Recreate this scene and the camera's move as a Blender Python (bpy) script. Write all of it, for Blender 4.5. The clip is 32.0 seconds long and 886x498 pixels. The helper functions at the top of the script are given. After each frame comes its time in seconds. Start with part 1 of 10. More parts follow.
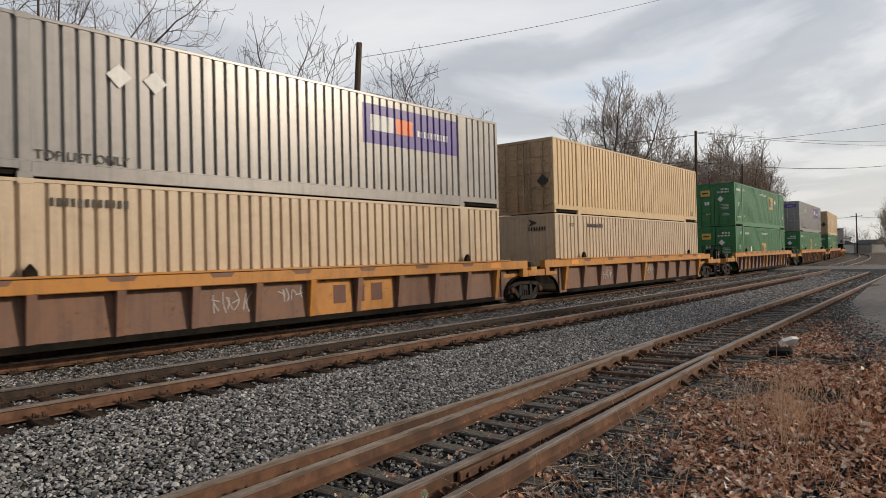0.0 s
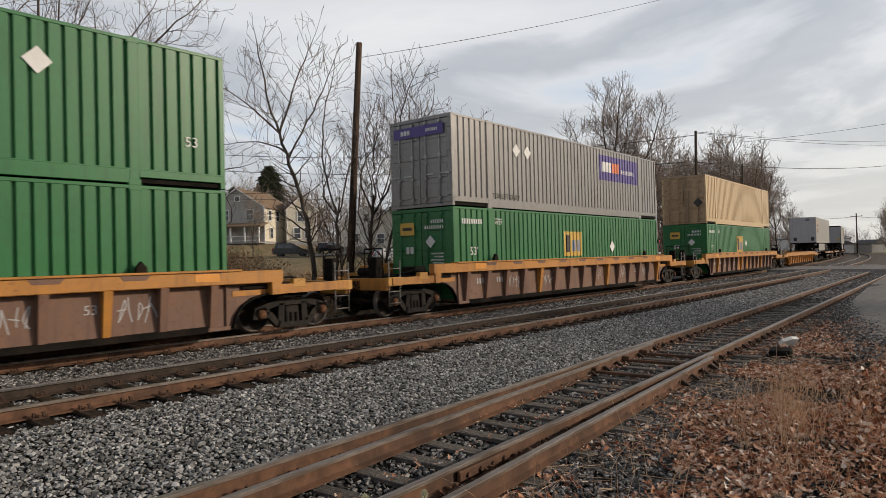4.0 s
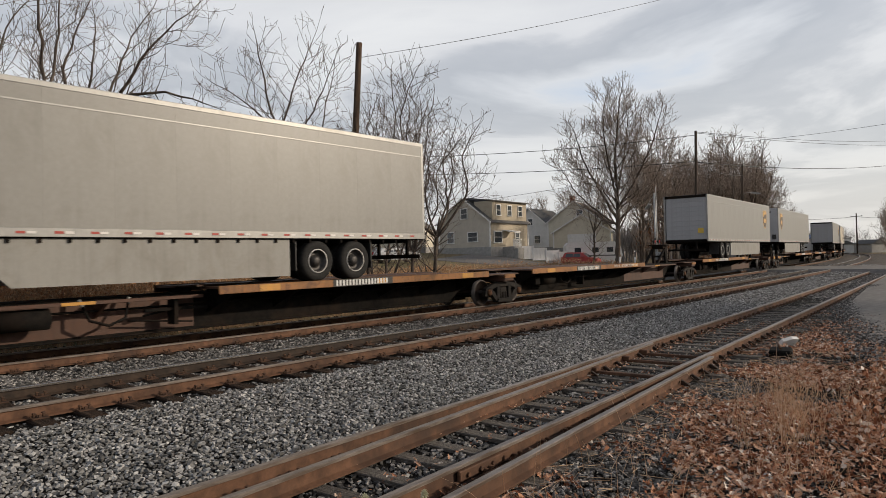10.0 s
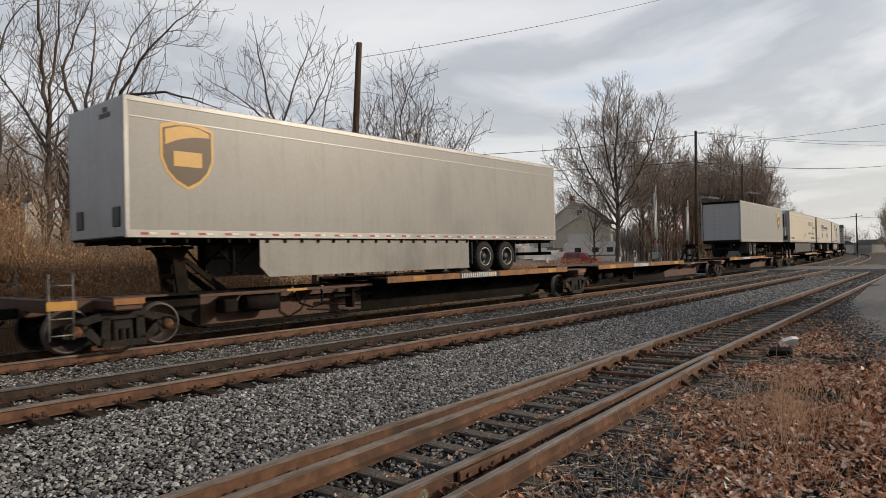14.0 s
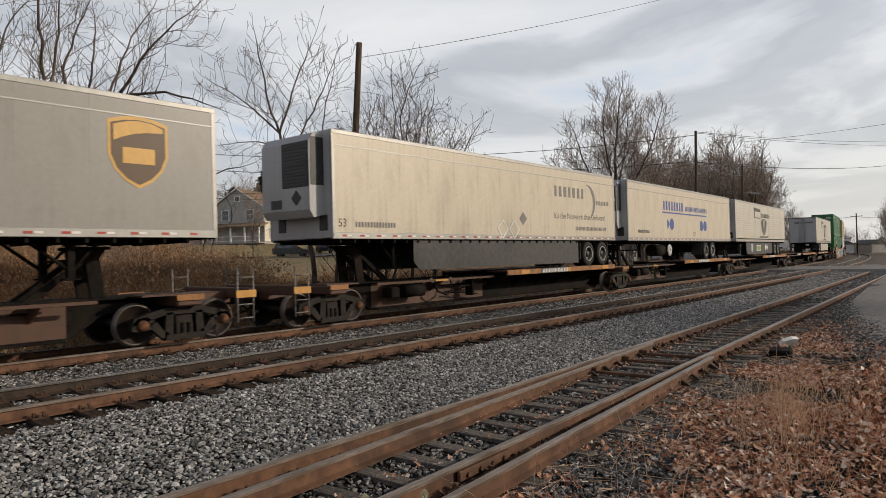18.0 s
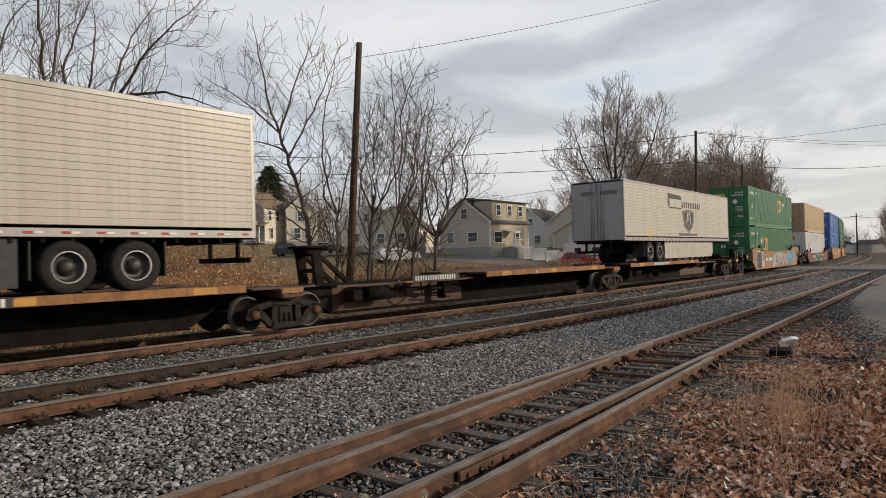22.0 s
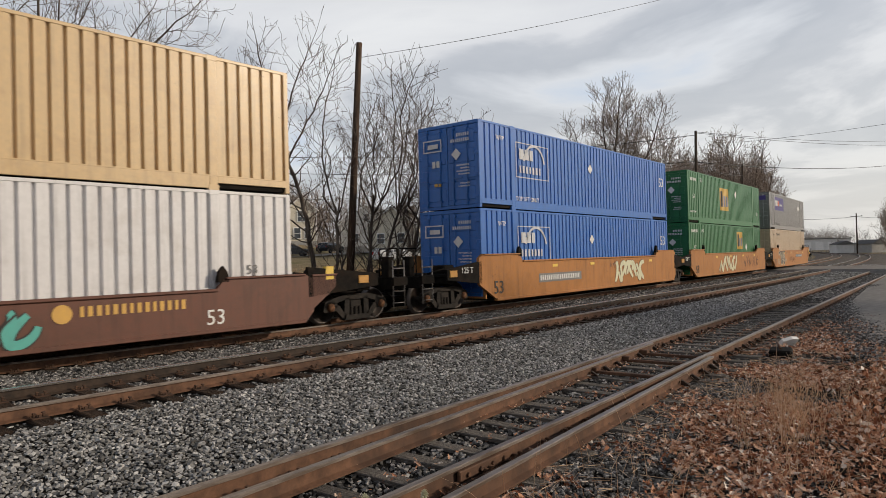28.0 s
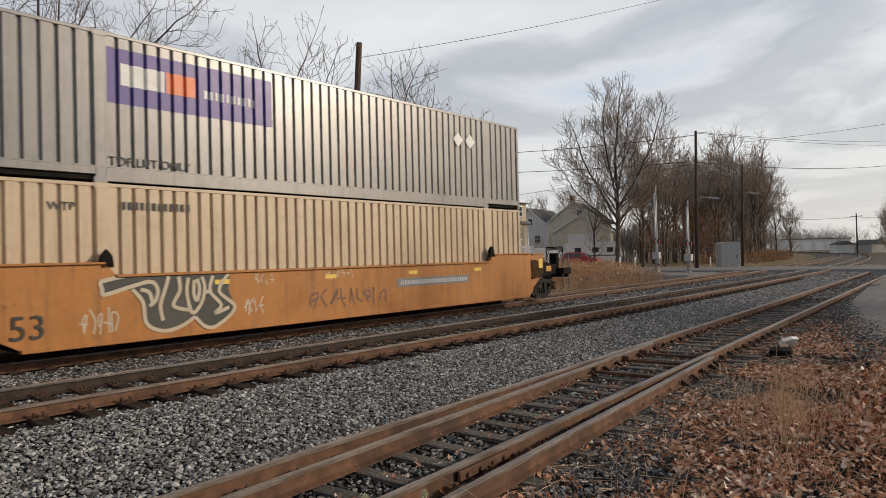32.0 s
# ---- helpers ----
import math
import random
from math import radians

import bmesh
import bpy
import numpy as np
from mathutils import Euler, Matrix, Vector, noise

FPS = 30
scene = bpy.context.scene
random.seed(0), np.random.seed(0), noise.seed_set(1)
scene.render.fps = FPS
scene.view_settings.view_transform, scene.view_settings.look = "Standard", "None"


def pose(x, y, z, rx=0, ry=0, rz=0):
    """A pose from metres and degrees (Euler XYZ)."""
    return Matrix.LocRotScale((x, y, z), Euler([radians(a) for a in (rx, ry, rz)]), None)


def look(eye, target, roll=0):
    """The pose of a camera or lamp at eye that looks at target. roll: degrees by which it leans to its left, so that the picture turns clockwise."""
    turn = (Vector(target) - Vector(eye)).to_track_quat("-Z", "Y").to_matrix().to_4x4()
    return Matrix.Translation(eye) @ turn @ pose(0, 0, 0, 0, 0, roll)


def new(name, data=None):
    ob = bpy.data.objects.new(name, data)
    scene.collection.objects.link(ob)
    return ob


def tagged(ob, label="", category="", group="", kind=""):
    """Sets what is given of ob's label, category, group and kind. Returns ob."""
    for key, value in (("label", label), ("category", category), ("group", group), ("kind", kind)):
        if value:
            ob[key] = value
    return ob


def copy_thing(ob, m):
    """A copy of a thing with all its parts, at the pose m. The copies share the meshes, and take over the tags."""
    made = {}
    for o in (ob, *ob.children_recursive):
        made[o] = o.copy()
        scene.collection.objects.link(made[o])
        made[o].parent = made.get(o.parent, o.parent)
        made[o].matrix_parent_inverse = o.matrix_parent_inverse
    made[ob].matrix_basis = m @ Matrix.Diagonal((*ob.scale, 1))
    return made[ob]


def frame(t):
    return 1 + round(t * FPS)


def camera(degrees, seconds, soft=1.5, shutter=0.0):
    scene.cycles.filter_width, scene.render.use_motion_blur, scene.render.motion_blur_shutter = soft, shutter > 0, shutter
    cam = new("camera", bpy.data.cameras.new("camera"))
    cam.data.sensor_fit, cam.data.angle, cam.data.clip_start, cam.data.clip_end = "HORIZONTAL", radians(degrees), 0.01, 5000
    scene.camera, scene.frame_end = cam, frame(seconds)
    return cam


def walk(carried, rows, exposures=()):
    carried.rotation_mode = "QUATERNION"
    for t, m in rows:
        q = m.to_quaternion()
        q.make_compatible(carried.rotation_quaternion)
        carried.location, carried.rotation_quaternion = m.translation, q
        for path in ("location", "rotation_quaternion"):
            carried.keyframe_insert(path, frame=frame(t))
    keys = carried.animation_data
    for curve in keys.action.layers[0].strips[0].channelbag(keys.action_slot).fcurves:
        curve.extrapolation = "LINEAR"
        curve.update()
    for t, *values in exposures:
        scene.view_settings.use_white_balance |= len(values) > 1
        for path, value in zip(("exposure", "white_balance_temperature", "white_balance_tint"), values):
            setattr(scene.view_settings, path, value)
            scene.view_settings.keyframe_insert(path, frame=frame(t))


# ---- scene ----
# ---------------------------------------------------------------- camera
YAW, PITCH, ROLL = 40.4991, 0.6865, -1.4578
EYE = Vector((0.0, 0.0, 1.6775))
AIM = EYE + Vector((math.cos(radians(YAW)) * math.cos(radians(PITCH)),
                    math.sin(radians(YAW)) * math.cos(radians(PITCH)), math.sin(radians(PITCH))))
cam = camera(66.877, 32.0, soft=0.6, shutter=0.1)
walk(cam, [(0.0, look(EYE, AIM, ROLL)), (32.0, look(EYE, AIM, ROLL))], exposures=[(0.0, -0.05), (32.0, -0.05)])

# ---------------------------------------------------------------- the line of the railway
YC = 14.366          # centre of the far track at the straight
X0, RAD = 6.5, 840.8  # the curve's start and radius
D2 = -4.379          # the second track's offset


def track(s, off=0.0):
    """A place on the far track's line, s metres along it, off metres to its left; and the heading."""
    if s <= X0:
        return s, YC + off, 0.0
    th = (s - X0) / RAD
    return X0 + RAD * math.sin(th) - off * math.sin(th), YC + RAD * (1 - math.cos(th)) + off * math.cos(th), th


def lateral(x, y):
    """How far a place lies to the left of the far track's line."""
    if x <= X0:
        return y - YC
    return RAD - math.hypot(x - X0, YC + RAD - y)


def siding_y(x):
    return 4.345 + 0.055 * x


# ---------------------------------------------------------------- sky and sun
SUN_AZ, SUN_EL = -50.0, 20.0     # degrees from the +x axis, above the horizon
world = bpy.data.worlds.new("sky")
scene.world = world
world.use_nodes = True
wn, wl = world.node_tree.nodes, world.node_tree.links
wn.clear()


def wnode(kind, **kw):
    n = wn.new(kind)
    for k, v in kw.items():
        n.inputs[k].default_value = v
    return n


w_out = wn.new("ShaderNodeOutputWorld")
w_bg = wnode("ShaderNodeBackground", Strength=0.88)
w_sky = wn.new("ShaderNodeTexSky")
w_sky.sky_type = "NISHITA"
w_sky.sun_disc = False
w_sky.sun_elevation = radians(SUN_EL)
w_sky.sun_rotation = radians(90 - SUN_AZ)
w_sky.dust_density = 2.0
w_tc = wn.new("ShaderNodeTexCoord")
w_sep = wn.new("ShaderNodeSeparateXYZ")
wl.new(w_tc.outputs["Generated"], w_sep.inputs[0])


def wmath(op, a, b=None):
    n = wn.new("ShaderNodeMath")
    n.operation = op
    for i, v in enumerate((a, b)):
        if v is None:
            continue
        if isinstance(v, (int, float)):
            n.inputs[i].default_value = v
        else:
            wl.new(v, n.inputs[i])
    return n.outputs[0]


w_z = wmath("ADD", wmath("MAXIMUM", w_sep.outputs[2], 0.0), 0.16)
w_comb = wn.new("ShaderNodeCombineXYZ")
wl.new(wmath("DIVIDE", w_sep.outputs[0], w_z), w_comb.inputs[0])
wl.new(wmath("DIVIDE", w_sep.outputs[1], w_z), w_comb.inputs[1])
w_map = wn.new("ShaderNodeMapping")
w_map.inputs["Rotation"].default_value = (0, 0, radians(20))
w_map.inputs["Scale"].default_value = (0.9, 0.75, 1)
w_map.inputs["Location"].default_value = (1.35, 0.2, 0)
wl.new(w_comb.outputs[0], w_map.inputs[0])
w_n1 = wnode("ShaderNodeTexNoise", Scale=1.0, Detail=7.0, Roughness=0.54, Distortion=0.45)
w_n2 = wnode("ShaderNodeTexNoise", Scale=0.55, Detail=4.0, Roughness=0.5, Distortion=0.2)
wl.new(w_map.outputs[0], w_n1.inputs["Vector"])
wl.new(w_map.outputs[0], w_n2.inputs["Vector"])


def wramp(src, stops):
    r = wn.new("ShaderNodeValToRGB")
    wl.new(src, r.inputs[0])
    e = r.color_ramp.elements
    e[0].position, e[0].color = stops[0][0], (*stops[0][1], 1)
    e[1].position, e[1].color = stops[-1][0], (*stops[-1][1], 1)
    for pos, col in stops[1:-1]:
        k = e.new(pos)
        k.color = (*col, 1)
    return r.outputs[0]


def wmix(fac, a, b, mode="MIX"):
    m = wn.new("ShaderNodeMix")
    m.data_type, m.blend_type = "RGBA", mode
    for sock, v in ((m.inputs[0], fac), (m.inputs[6], a), (m.inputs[7], b)):
        if isinstance(v, (int, float)):
            sock.default_value = v
        elif isinstance(v, tuple):
            sock.default_value = (*v, 1)
        else:
            wl.new(v, sock)
    return m.outputs[2]


# cloud cover: thin high veil, grey bellies, bright rims, gaps of pale blue
w_cl = wmath("ADD", wmath("MULTIPLY", w_n1.outputs[0], 0.62), wmath("MULTIPLY", w_n2.outputs[0], 0.38))
w_cloud = wramp(w_cl, [(0.34, (0.60, 0.70, 0.85)), (0.40, (0.80, 0.815, 0.845)), (0.45, (0.54, 0.56, 0.60)), (0.485, (0.60, 0.615, 0.65)),
                       (0.52, (0.82, 0.82, 0.835)), (0.60, (0.94, 0.935, 0.93)), (0.70, (0.66, 0.67, 0.70))])
w_gap = wmix(0.03, w_cloud, w_sky.outputs[0])
# the horizon is paler, and warmer towards the sun
w_low = wramp(w_sep.outputs[2], [(0.0, (1, 1, 1)), (0.13, (0.30, 0.30, 0.30)), (0.34, (0, 0, 0))])
w_dot = wn.new("ShaderNodeVectorMath")
w_dot.operation = "DOT_PRODUCT"
wl.new(w_tc.outputs["Generated"], w_dot.inputs[0])
w_dot.inputs[1].default_value = (math.cos(radians(SUN_AZ)) * math.cos(radians(SUN_EL)), math.sin(radians(SUN_AZ)) * math.cos(radians(SUN_EL)), math.sin(radians(SUN_EL)))
w_warm = wramp(w_dot.outputs["Value"], [(0.0, (0.74, 0.74, 0.75)), (0.55, (0.92, 0.885, 0.82)), (1.0, (1.25, 1.12, 0.92))])
w_all = wmix(wmath("MULTIPLY", w_low, 0.85), w_gap, w_warm)
# the zenith is dimmer and bluer than the band of bright cloud near the horizon
w_high = wramp(w_sep.outputs[2], [(0.33, (1, 1, 1)), (0.68, (0.27, 0.30, 0.36))])
w_all = wmix(1.0, w_all, w_high, "MULTIPLY")
wl.new(w_all, w_bg.inputs[0])
wl.new(w_bg.outputs[0], w_out.inputs[0])

sun_data = bpy.data.lights.new("sun", "SUN")
sun_data.energy = 3.05
sun_data.angle = radians(1.1)
sun_data.color = (1.0, 0.85, 0.67)
sun = new("sun", sun_data)
SUN_DIR = Vector((math.cos(radians(SUN_AZ)) * math.cos(radians(SUN_EL)), math.sin(radians(SUN_AZ)) * math.cos(radians(SUN_EL)), math.sin(radians(SUN_EL))))
sun.matrix_world = look(SUN_DIR * 200, (0, 0, 0))
# ---------------------------------------------------------------- materials
class Nodes:
    """A small hand for node trees."""

    def __init__(self, name):
        self.m = bpy.data.materials.new(name)
        self.m.use_nodes = True
        self.t = self.m.node_tree
        self.n, self.l = self.t.nodes, self.t.links
        self.b = self.n["Principled BSDF"]

    def put(self, sock, v):
        if isinstance(v, (int, float)):
            sock.default_value = v
        elif isinstance(v, tuple):
            sock.default_value = (*v, 1) if len(v) == 3 and sock.type == "RGBA" else v
        else:
            self.l.new(v, sock)

    def coord(self, scale=(1, 1, 1), kind="Object"):
        tc = self.n.new("ShaderNodeTexCoord")
        mp = self.n.new("ShaderNodeMapping")
        mp.inputs["Scale"].default_value = scale
        self.l.new(tc.outputs[kind], mp.inputs[0])
        return mp.outputs[0]

    def noise(self, scale, detail=4.0, rough=0.55, vec=None, out=0, dist=0.0):
        k = self.n.new("ShaderNodeTexNoise")
        k.inputs["Scale"].default_value, k.inputs["Detail"].default_value = scale, detail
        k.inputs["Roughness"].default_value, k.inputs["Distortion"].default_value = rough, dist
        self.l.new(vec if vec is not None else self.coord(), k.inputs["Vector"])
        return k.outputs[out]

    def ramp(self, src, stops):
        r = self.n.new("ShaderNodeValToRGB")
        self.l.new(src, r.inputs[0])
        e = r.color_ramp.elements
        e[0].position, e[0].color = stops[0][0], self.rgba(stops[0][1])
        e[1].position, e[1].color = stops[-1][0], self.rgba(stops[-1][1])
        for pos, col in stops[1:-1]:
            k = e.new(pos)
            k.color = self.rgba(col)
        return r.outputs[0]

    def rgba(self, c):
        return (c, c, c, 1) if isinstance(c, (int, float)) else (*c, 1)

    def mix(self, fac, a, b, mode="MIX"):
        m = self.n.new("ShaderNodeMix")
        m.data_type, m.blend_type = "RGBA", mode
        for sock, v in ((m.inputs[0], fac), (m.inputs[6], a), (m.inputs[7], b)):
            self.put(sock, v)
        return m.outputs[2]

    def math(self, op, a, b=0.0):
        m = self.n.new("ShaderNodeMath")
        m.operation = op
        self.put(m.inputs[0], a)
        self.put(m.inputs[1], b)
        return m.outputs[0]

    def bump(self, src, strength, dist=0.02):
        k = self.n.new("ShaderNodeBump")
        k.inputs["Strength"].default_value, k.inputs["Distance"].default_value = strength, dist
        self.l.new(src, k.inputs["Height"])
        self.l.new(k.outputs[0], self.b.inputs["Normal"])

    def random(self, island=False):
        if island:
            return self.n.new("ShaderNodeNewGeometry").outputs["Random Per Island"]
        return self.n.new("ShaderNodeObjectInfo").outputs["Random"]

    def done(self, color=None, rough=None, metal=0.0, spec=None):
        if color is not None:
            self.put(self.b.inputs["Base Color"], color)
        if rough is not None:
            self.put(self.b.inputs["Roughness"], rough)
        self.b.inputs["Metallic"].default_value = metal
        if spec is not None:
            self.b.inputs["Specular IOR Level"].default_value = spec
        return self.m


def dull(c, k):
    g = sum(c) / 3
    return tuple((v * 0.75 + g * 0.25) * k for v in c)


def painted(name, col, rough=0.45, dirt=(0.10, 0.075, 0.05), amount=0.45, rust=0.0, streak=0.5, spec=0.4, metal=0.0):
    """Weathered paint on steel or aluminium: fine mottling, streaks running down, dirt patches, rust spots."""
    k = Nodes(name)
    fine = k.noise(9.0, 6.0, 0.65)
    c = k.mix(fine, dull(col, 0.80), tuple(min(1, v * 1.10) for v in col))
    run = k.noise(1.0, 5.0, 0.6, k.coord((5.5, 5.5, 0.35)))
    c = k.mix(k.math("MULTIPLY", k.ramp(run, [(0.50, 0.0), (0.72, 1.0)]), streak * 0.55), c, dull(col, 0.45))
    patch = k.noise(0.9, 7.0, 0.7, dist=0.6)
    c = k.mix(k.math("MULTIPLY", k.ramp(patch, [(0.50, 0.0), (0.75, 1.0)]), amount), c, dirt)
    if rust:
        sp = k.noise(4.5, 9.0, 0.75, dist=1.2)
        c = k.mix(k.ramp(sp, [(0.66 - 0.14 * rust, 0.0), (0.78 - 0.14 * rust, 1.0)]), c, (0.11, 0.045, 0.02))
    c = k.mix(k.math("MULTIPLY", k.random(), 0.12), c, dull(col, 0.6))
    k.bump(k.noise(26.0, 4.0), 0.06, 0.01)
    k.put(k.b.inputs["Roughness"], k.math("ADD", k.math("MULTIPLY", fine, 0.25), rough - 0.1))
    return k.done(c, None, metal, spec)


def mottled(name, a, b, scale=6.0, rough=0.9, bump=0.3, dist=0.02, spec=0.2, third=None, vec=None, metal=0.0, obj_random=0.0):
    k = Nodes(name)
    n = k.noise(scale, 8.0, 0.65, vec and k.coord(vec))
    c = k.mix(k.ramp(n, [(0.35, 0.0), (0.65, 1.0)]), a, b)
    if third:
        c = k.mix(k.ramp(k.noise(scale * 0.21, 6.0, 0.6, vec and k.coord(vec)), [(0.48, 0.0), (0.68, 1.0)]), c, third)
    if obj_random:
        c = k.mix(k.math("MULTIPLY", k.random(), obj_random), c, dull(a, 0.35))
    k.bump(k.noise(scale * 3.5, 6.0, 0.7, vec and k.coord(vec)), bump, dist)
    return k.done(c, rough, metal, spec)


def pieces(name, stops, rough=0.9, grain=30.0, spec=0.2, bump=0.3, dark=0.55, thin=0.0):
    """For heaps of small pieces: each island takes a tone of its own."""
    k = Nodes(name)
    c = k.ramp(k.random(True), stops)
    c = k.mix(k.math("MULTIPLY", k.noise(grain, 4.0), dark), c, (0.02, 0.018, 0.016))
    k.bump(k.noise(grain * 2, 3.0), bump, 0.005)
    if thin:    # dry leaves let some light through
        tr, mx = k.n.new("ShaderNodeBsdfTranslucent"), k.n.new("ShaderNodeMixShader")
        k.put(tr.inputs[0], c)
        mx.inputs[0].default_value = thin
        k.l.new(k.b.outputs[0], mx.inputs[1])
        k.l.new(tr.outputs[0], mx.inputs[2])
        k.l.new(mx.outputs[0], k.n["Material Output"].inputs[0])
    return k.done(c, rough, 0.0, spec)


TAN = painted("tan_paint", (0.60, 0.415, 0.20), 0.36, (0.26, 0.125, 0.05), 0.34, 0.18, 0.7, 0.5)
TAN_PALE = painted("pale_tan_paint", (0.53, 0.40, 0.26), 0.36, (0.28, 0.155, 0.08), 0.34, 0.12, 0.8, 0.55)
TAN_END = painted("rusty_tan_paint", (0.47, 0.315, 0.17), 0.6, (0.10, 0.045, 0.02), 0.6, 0.75, 1.4)
SILVER = painted("silver_grey_paint", (0.235, 0.224, 0.218), 0.32, (0.13, 0.115, 0.105), 0.42, 0.0, 0.9, 0.6, 0.25)
GREEN = painted("green_paint", (0.018, 0.165, 0.046), 0.36, (0.05, 0.13, 0.042), 0.25, 0.0, 0.8, 0.4)
WHITE = painted("white_paint", (0.66, 0.65, 0.66), 0.38, (0.35, 0.30, 0.26), 0.40, 0.0, 0.8, 0.5)
BLUE = painted("blue_paint", (0.008, 0.135, 0.50), 0.36, (0.02, 0.14, 0.42), 0.3, 0.0, 0.7, 0.45)
TRAILER_GREY = painted("trailer_grey_paint", (0.27, 0.262, 0.242), 0.38, (0.18, 0.172, 0.15), 0.55, 0.0, 0.25, 0.5)
TRAILER_SKIRT = painted("trailer_skirt_panel", (0.30, 0.29, 0.265), 0.5, (0.17, 0.15, 0.125), 0.6, 0.0, 0.5, 0.35)
TRAILER_CREAM = painted("trailer_white_paint", (0.56, 0.49, 0.375), 0.40, (0.33, 0.26, 0.165), 0.55, 0.0, 0.6, 0.45)
TRAILER_WHITE = painted("trailer_ribbed_white_paint", (0.53, 0.485, 0.405), 0.34, (0.30, 0.255, 0.19), 0.6, 0.0, 0.8, 0.5)
TRAILER_END = painted("trailer_end_paint", (0.42, 0.42, 0.43), 0.5, (0.26, 0.25, 0.23), 0.4, 0.0, 0.4)
ALUMINIUM = painted("dull_aluminium", (0.36, 0.355, 0.34), 0.42, (0.16, 0.15, 0.125), 0.6, 0.0, 0.4, 0.4, 0.4)
CAR_YELLOW = painted("weathered_yellow_paint", (0.50, 0.20, 0.014), 0.46, (0.20, 0.075, 0.018), 0.7, 0.5, 1.0)
CAR_BROWN = painted("rusty_brown_paint", (0.185, 0.098, 0.066), 0.65, (0.27, 0.125, 0.055), 0.6, 0.7, 1.1)
CAR_ORANGE = painted("faded_orange_paint", (0.43, 0.172, 0.034), 0.5, (0.22, 0.085, 0.02), 0.7, 0.4, 1.0, 0.25)
CAR_WORN = painted("worn_orange_paint", (0.36, 0.165, 0.07), 0.6, (0.17, 0.115, 0.085), 0.9, 0.6, 1.0)
CAR_RED = painted("oxide_red_paint", (0.135, 0.048, 0.028), 0.55, (0.06, 0.03, 0.02), 0.7, 0.5, 0.9)
SPINE_BROWN = painted("dark_brown_paint", (0.088, 0.038, 0.021), 0.6, (0.024, 0.015, 0.011), 0.85, 0.6, 1.0)
WORN_STEEL = mottled("worn_grey_steel", (0.10, 0.092, 0.085), (0.26, 0.24, 0.225), 8.0, 0.5, 0.2, 0.01, 0.4, (0.05, 0.042, 0.036))
FADED_MARK = painted("faded_white_marking", (0.52, 0.54, 0.58), 0.5, (0.25, 0.32, 0.46), 0.5, 0.0, 0.9)
SPINE_EDGE = painted("rusty_orange_edge_paint", (0.32, 0.125, 0.018), 0.5, (0.04, 0.022, 0.015), 0.95, 0.9, 1.0)
TIE_DARK = mottled("creosoted_tie_wood", (0.025, 0.018, 0.014), (0.10, 0.066, 0.046), 3.0, 0.9, 1.0, 0.04, 0.15, (0.045, 0.03, 0.022), (18, 0.7, 10), 0.0, 0.3)
# grimy steel, taken down to near black with under-train shade in the colour
GRIMY_SHADED = mottled("grimy_shaded_black_steel", (0.005, 0.0047, 0.0045), (0.014, 0.012, 0.010), 7.0, 0.85, 0.3, 0.01, 0.10, (0.022, 0.015, 0.011))
CAST = mottled("cast_steel_grime", (0.006, 0.0052, 0.0048), (0.030, 0.023, 0.018), 9.0, 0.7, 0.3, 0.01, 0.2, (0.010, 0.009, 0.008))
def wheel_steel():
    """Dark rusty wheel plate with a polished tread and rim."""
    k = Nodes("wheel_steel")
    c = k.mix(k.ramp(k.noise(6.0, 8.0, 0.65), [(0.35, 0.0), (0.65, 1.0)]), (0.014, 0.011, 0.010), (0.05, 0.034, 0.026))
    sep = k.n.new("ShaderNodeSeparateXYZ")
    k.l.new(k.coord(), sep.inputs[0])
    r = k.math("SQRT", k.math("ADD", k.math("MULTIPLY", sep.outputs[0], sep.outputs[0]), k.math("MULTIPLY", sep.outputs[2], sep.outputs[2])))
    worn = k.ramp(r, [(0.385, 0.0), (0.412, 1.0)])
    c = k.mix(worn, c, (0.12, 0.105, 0.095))
    k.bump(k.noise(20.0, 5.0), 0.15, 0.01)
    return k.done(c, 0.45, 0.3, 0.4)


WHEEL_STEEL = wheel_steel()
TYRE = mottled("tyre_rubber", (0.010, 0.010, 0.010), (0.024, 0.023, 0.022), 14.0, 0.8, 0.25, 0.01, 0.25)
YELLOW_TAPE = painted("yellow_reflector", (0.58, 0.27, 0.025), 0.45, (0.12, 0.07, 0.03), 0.6, 0.5, 0.5)
SAFETY_YELLOW = painted("safety_yellow", (0.78, 0.52, 0.04), 0.4, (0.3, 0.2, 0.05), 0.25, 0.0, 0.2)
SAFETY_ORANGE = painted("orange_reflector", (0.78, 0.30, 0.015), 0.4, (0.3, 0.12, 0.02), 0.3, 0.0, 0.3)
PAINT_WHITE = painted("white_lettering", (0.72, 0.72, 0.70), 0.5, (0.4, 0.36, 0.3), 0.35, 0.0, 0.4)
PAINT_BLACK = painted("black_lettering", (0.035, 0.032, 0.03), 0.5, (0.1, 0.08, 0.06), 0.3, 0.0, 0.2)
PAINT_GREY = painted("grey_lettering", (0.17, 0.165, 0.16), 0.5, (0.3, 0.27, 0.22), 0.3, 0.0, 0.2)
PURPLE = painted("purple_panel_paint", (0.075, 0.045, 0.26), 0.35, (0.14, 0.11, 0.24), 0.25, 0.0, 0.2)
ORANGE_MARK = painted("orange_mark_paint", (0.75, 0.17, 0.035), 0.4, (0.4, 0.2, 0.1), 0.2, 0.0, 0.2)
MARK_YELLOW = painted("yellow_panel_paint", (0.66, 0.40, 0.03), 0.42, (0.35, 0.22, 0.06), 0.3, 0.0, 0.5)
MARK_BLUE = painted("blue_mark_paint", (0.022, 0.065, 0.31), 0.4, (0.07, 0.09, 0.25), 0.2, 0.0, 0.2)
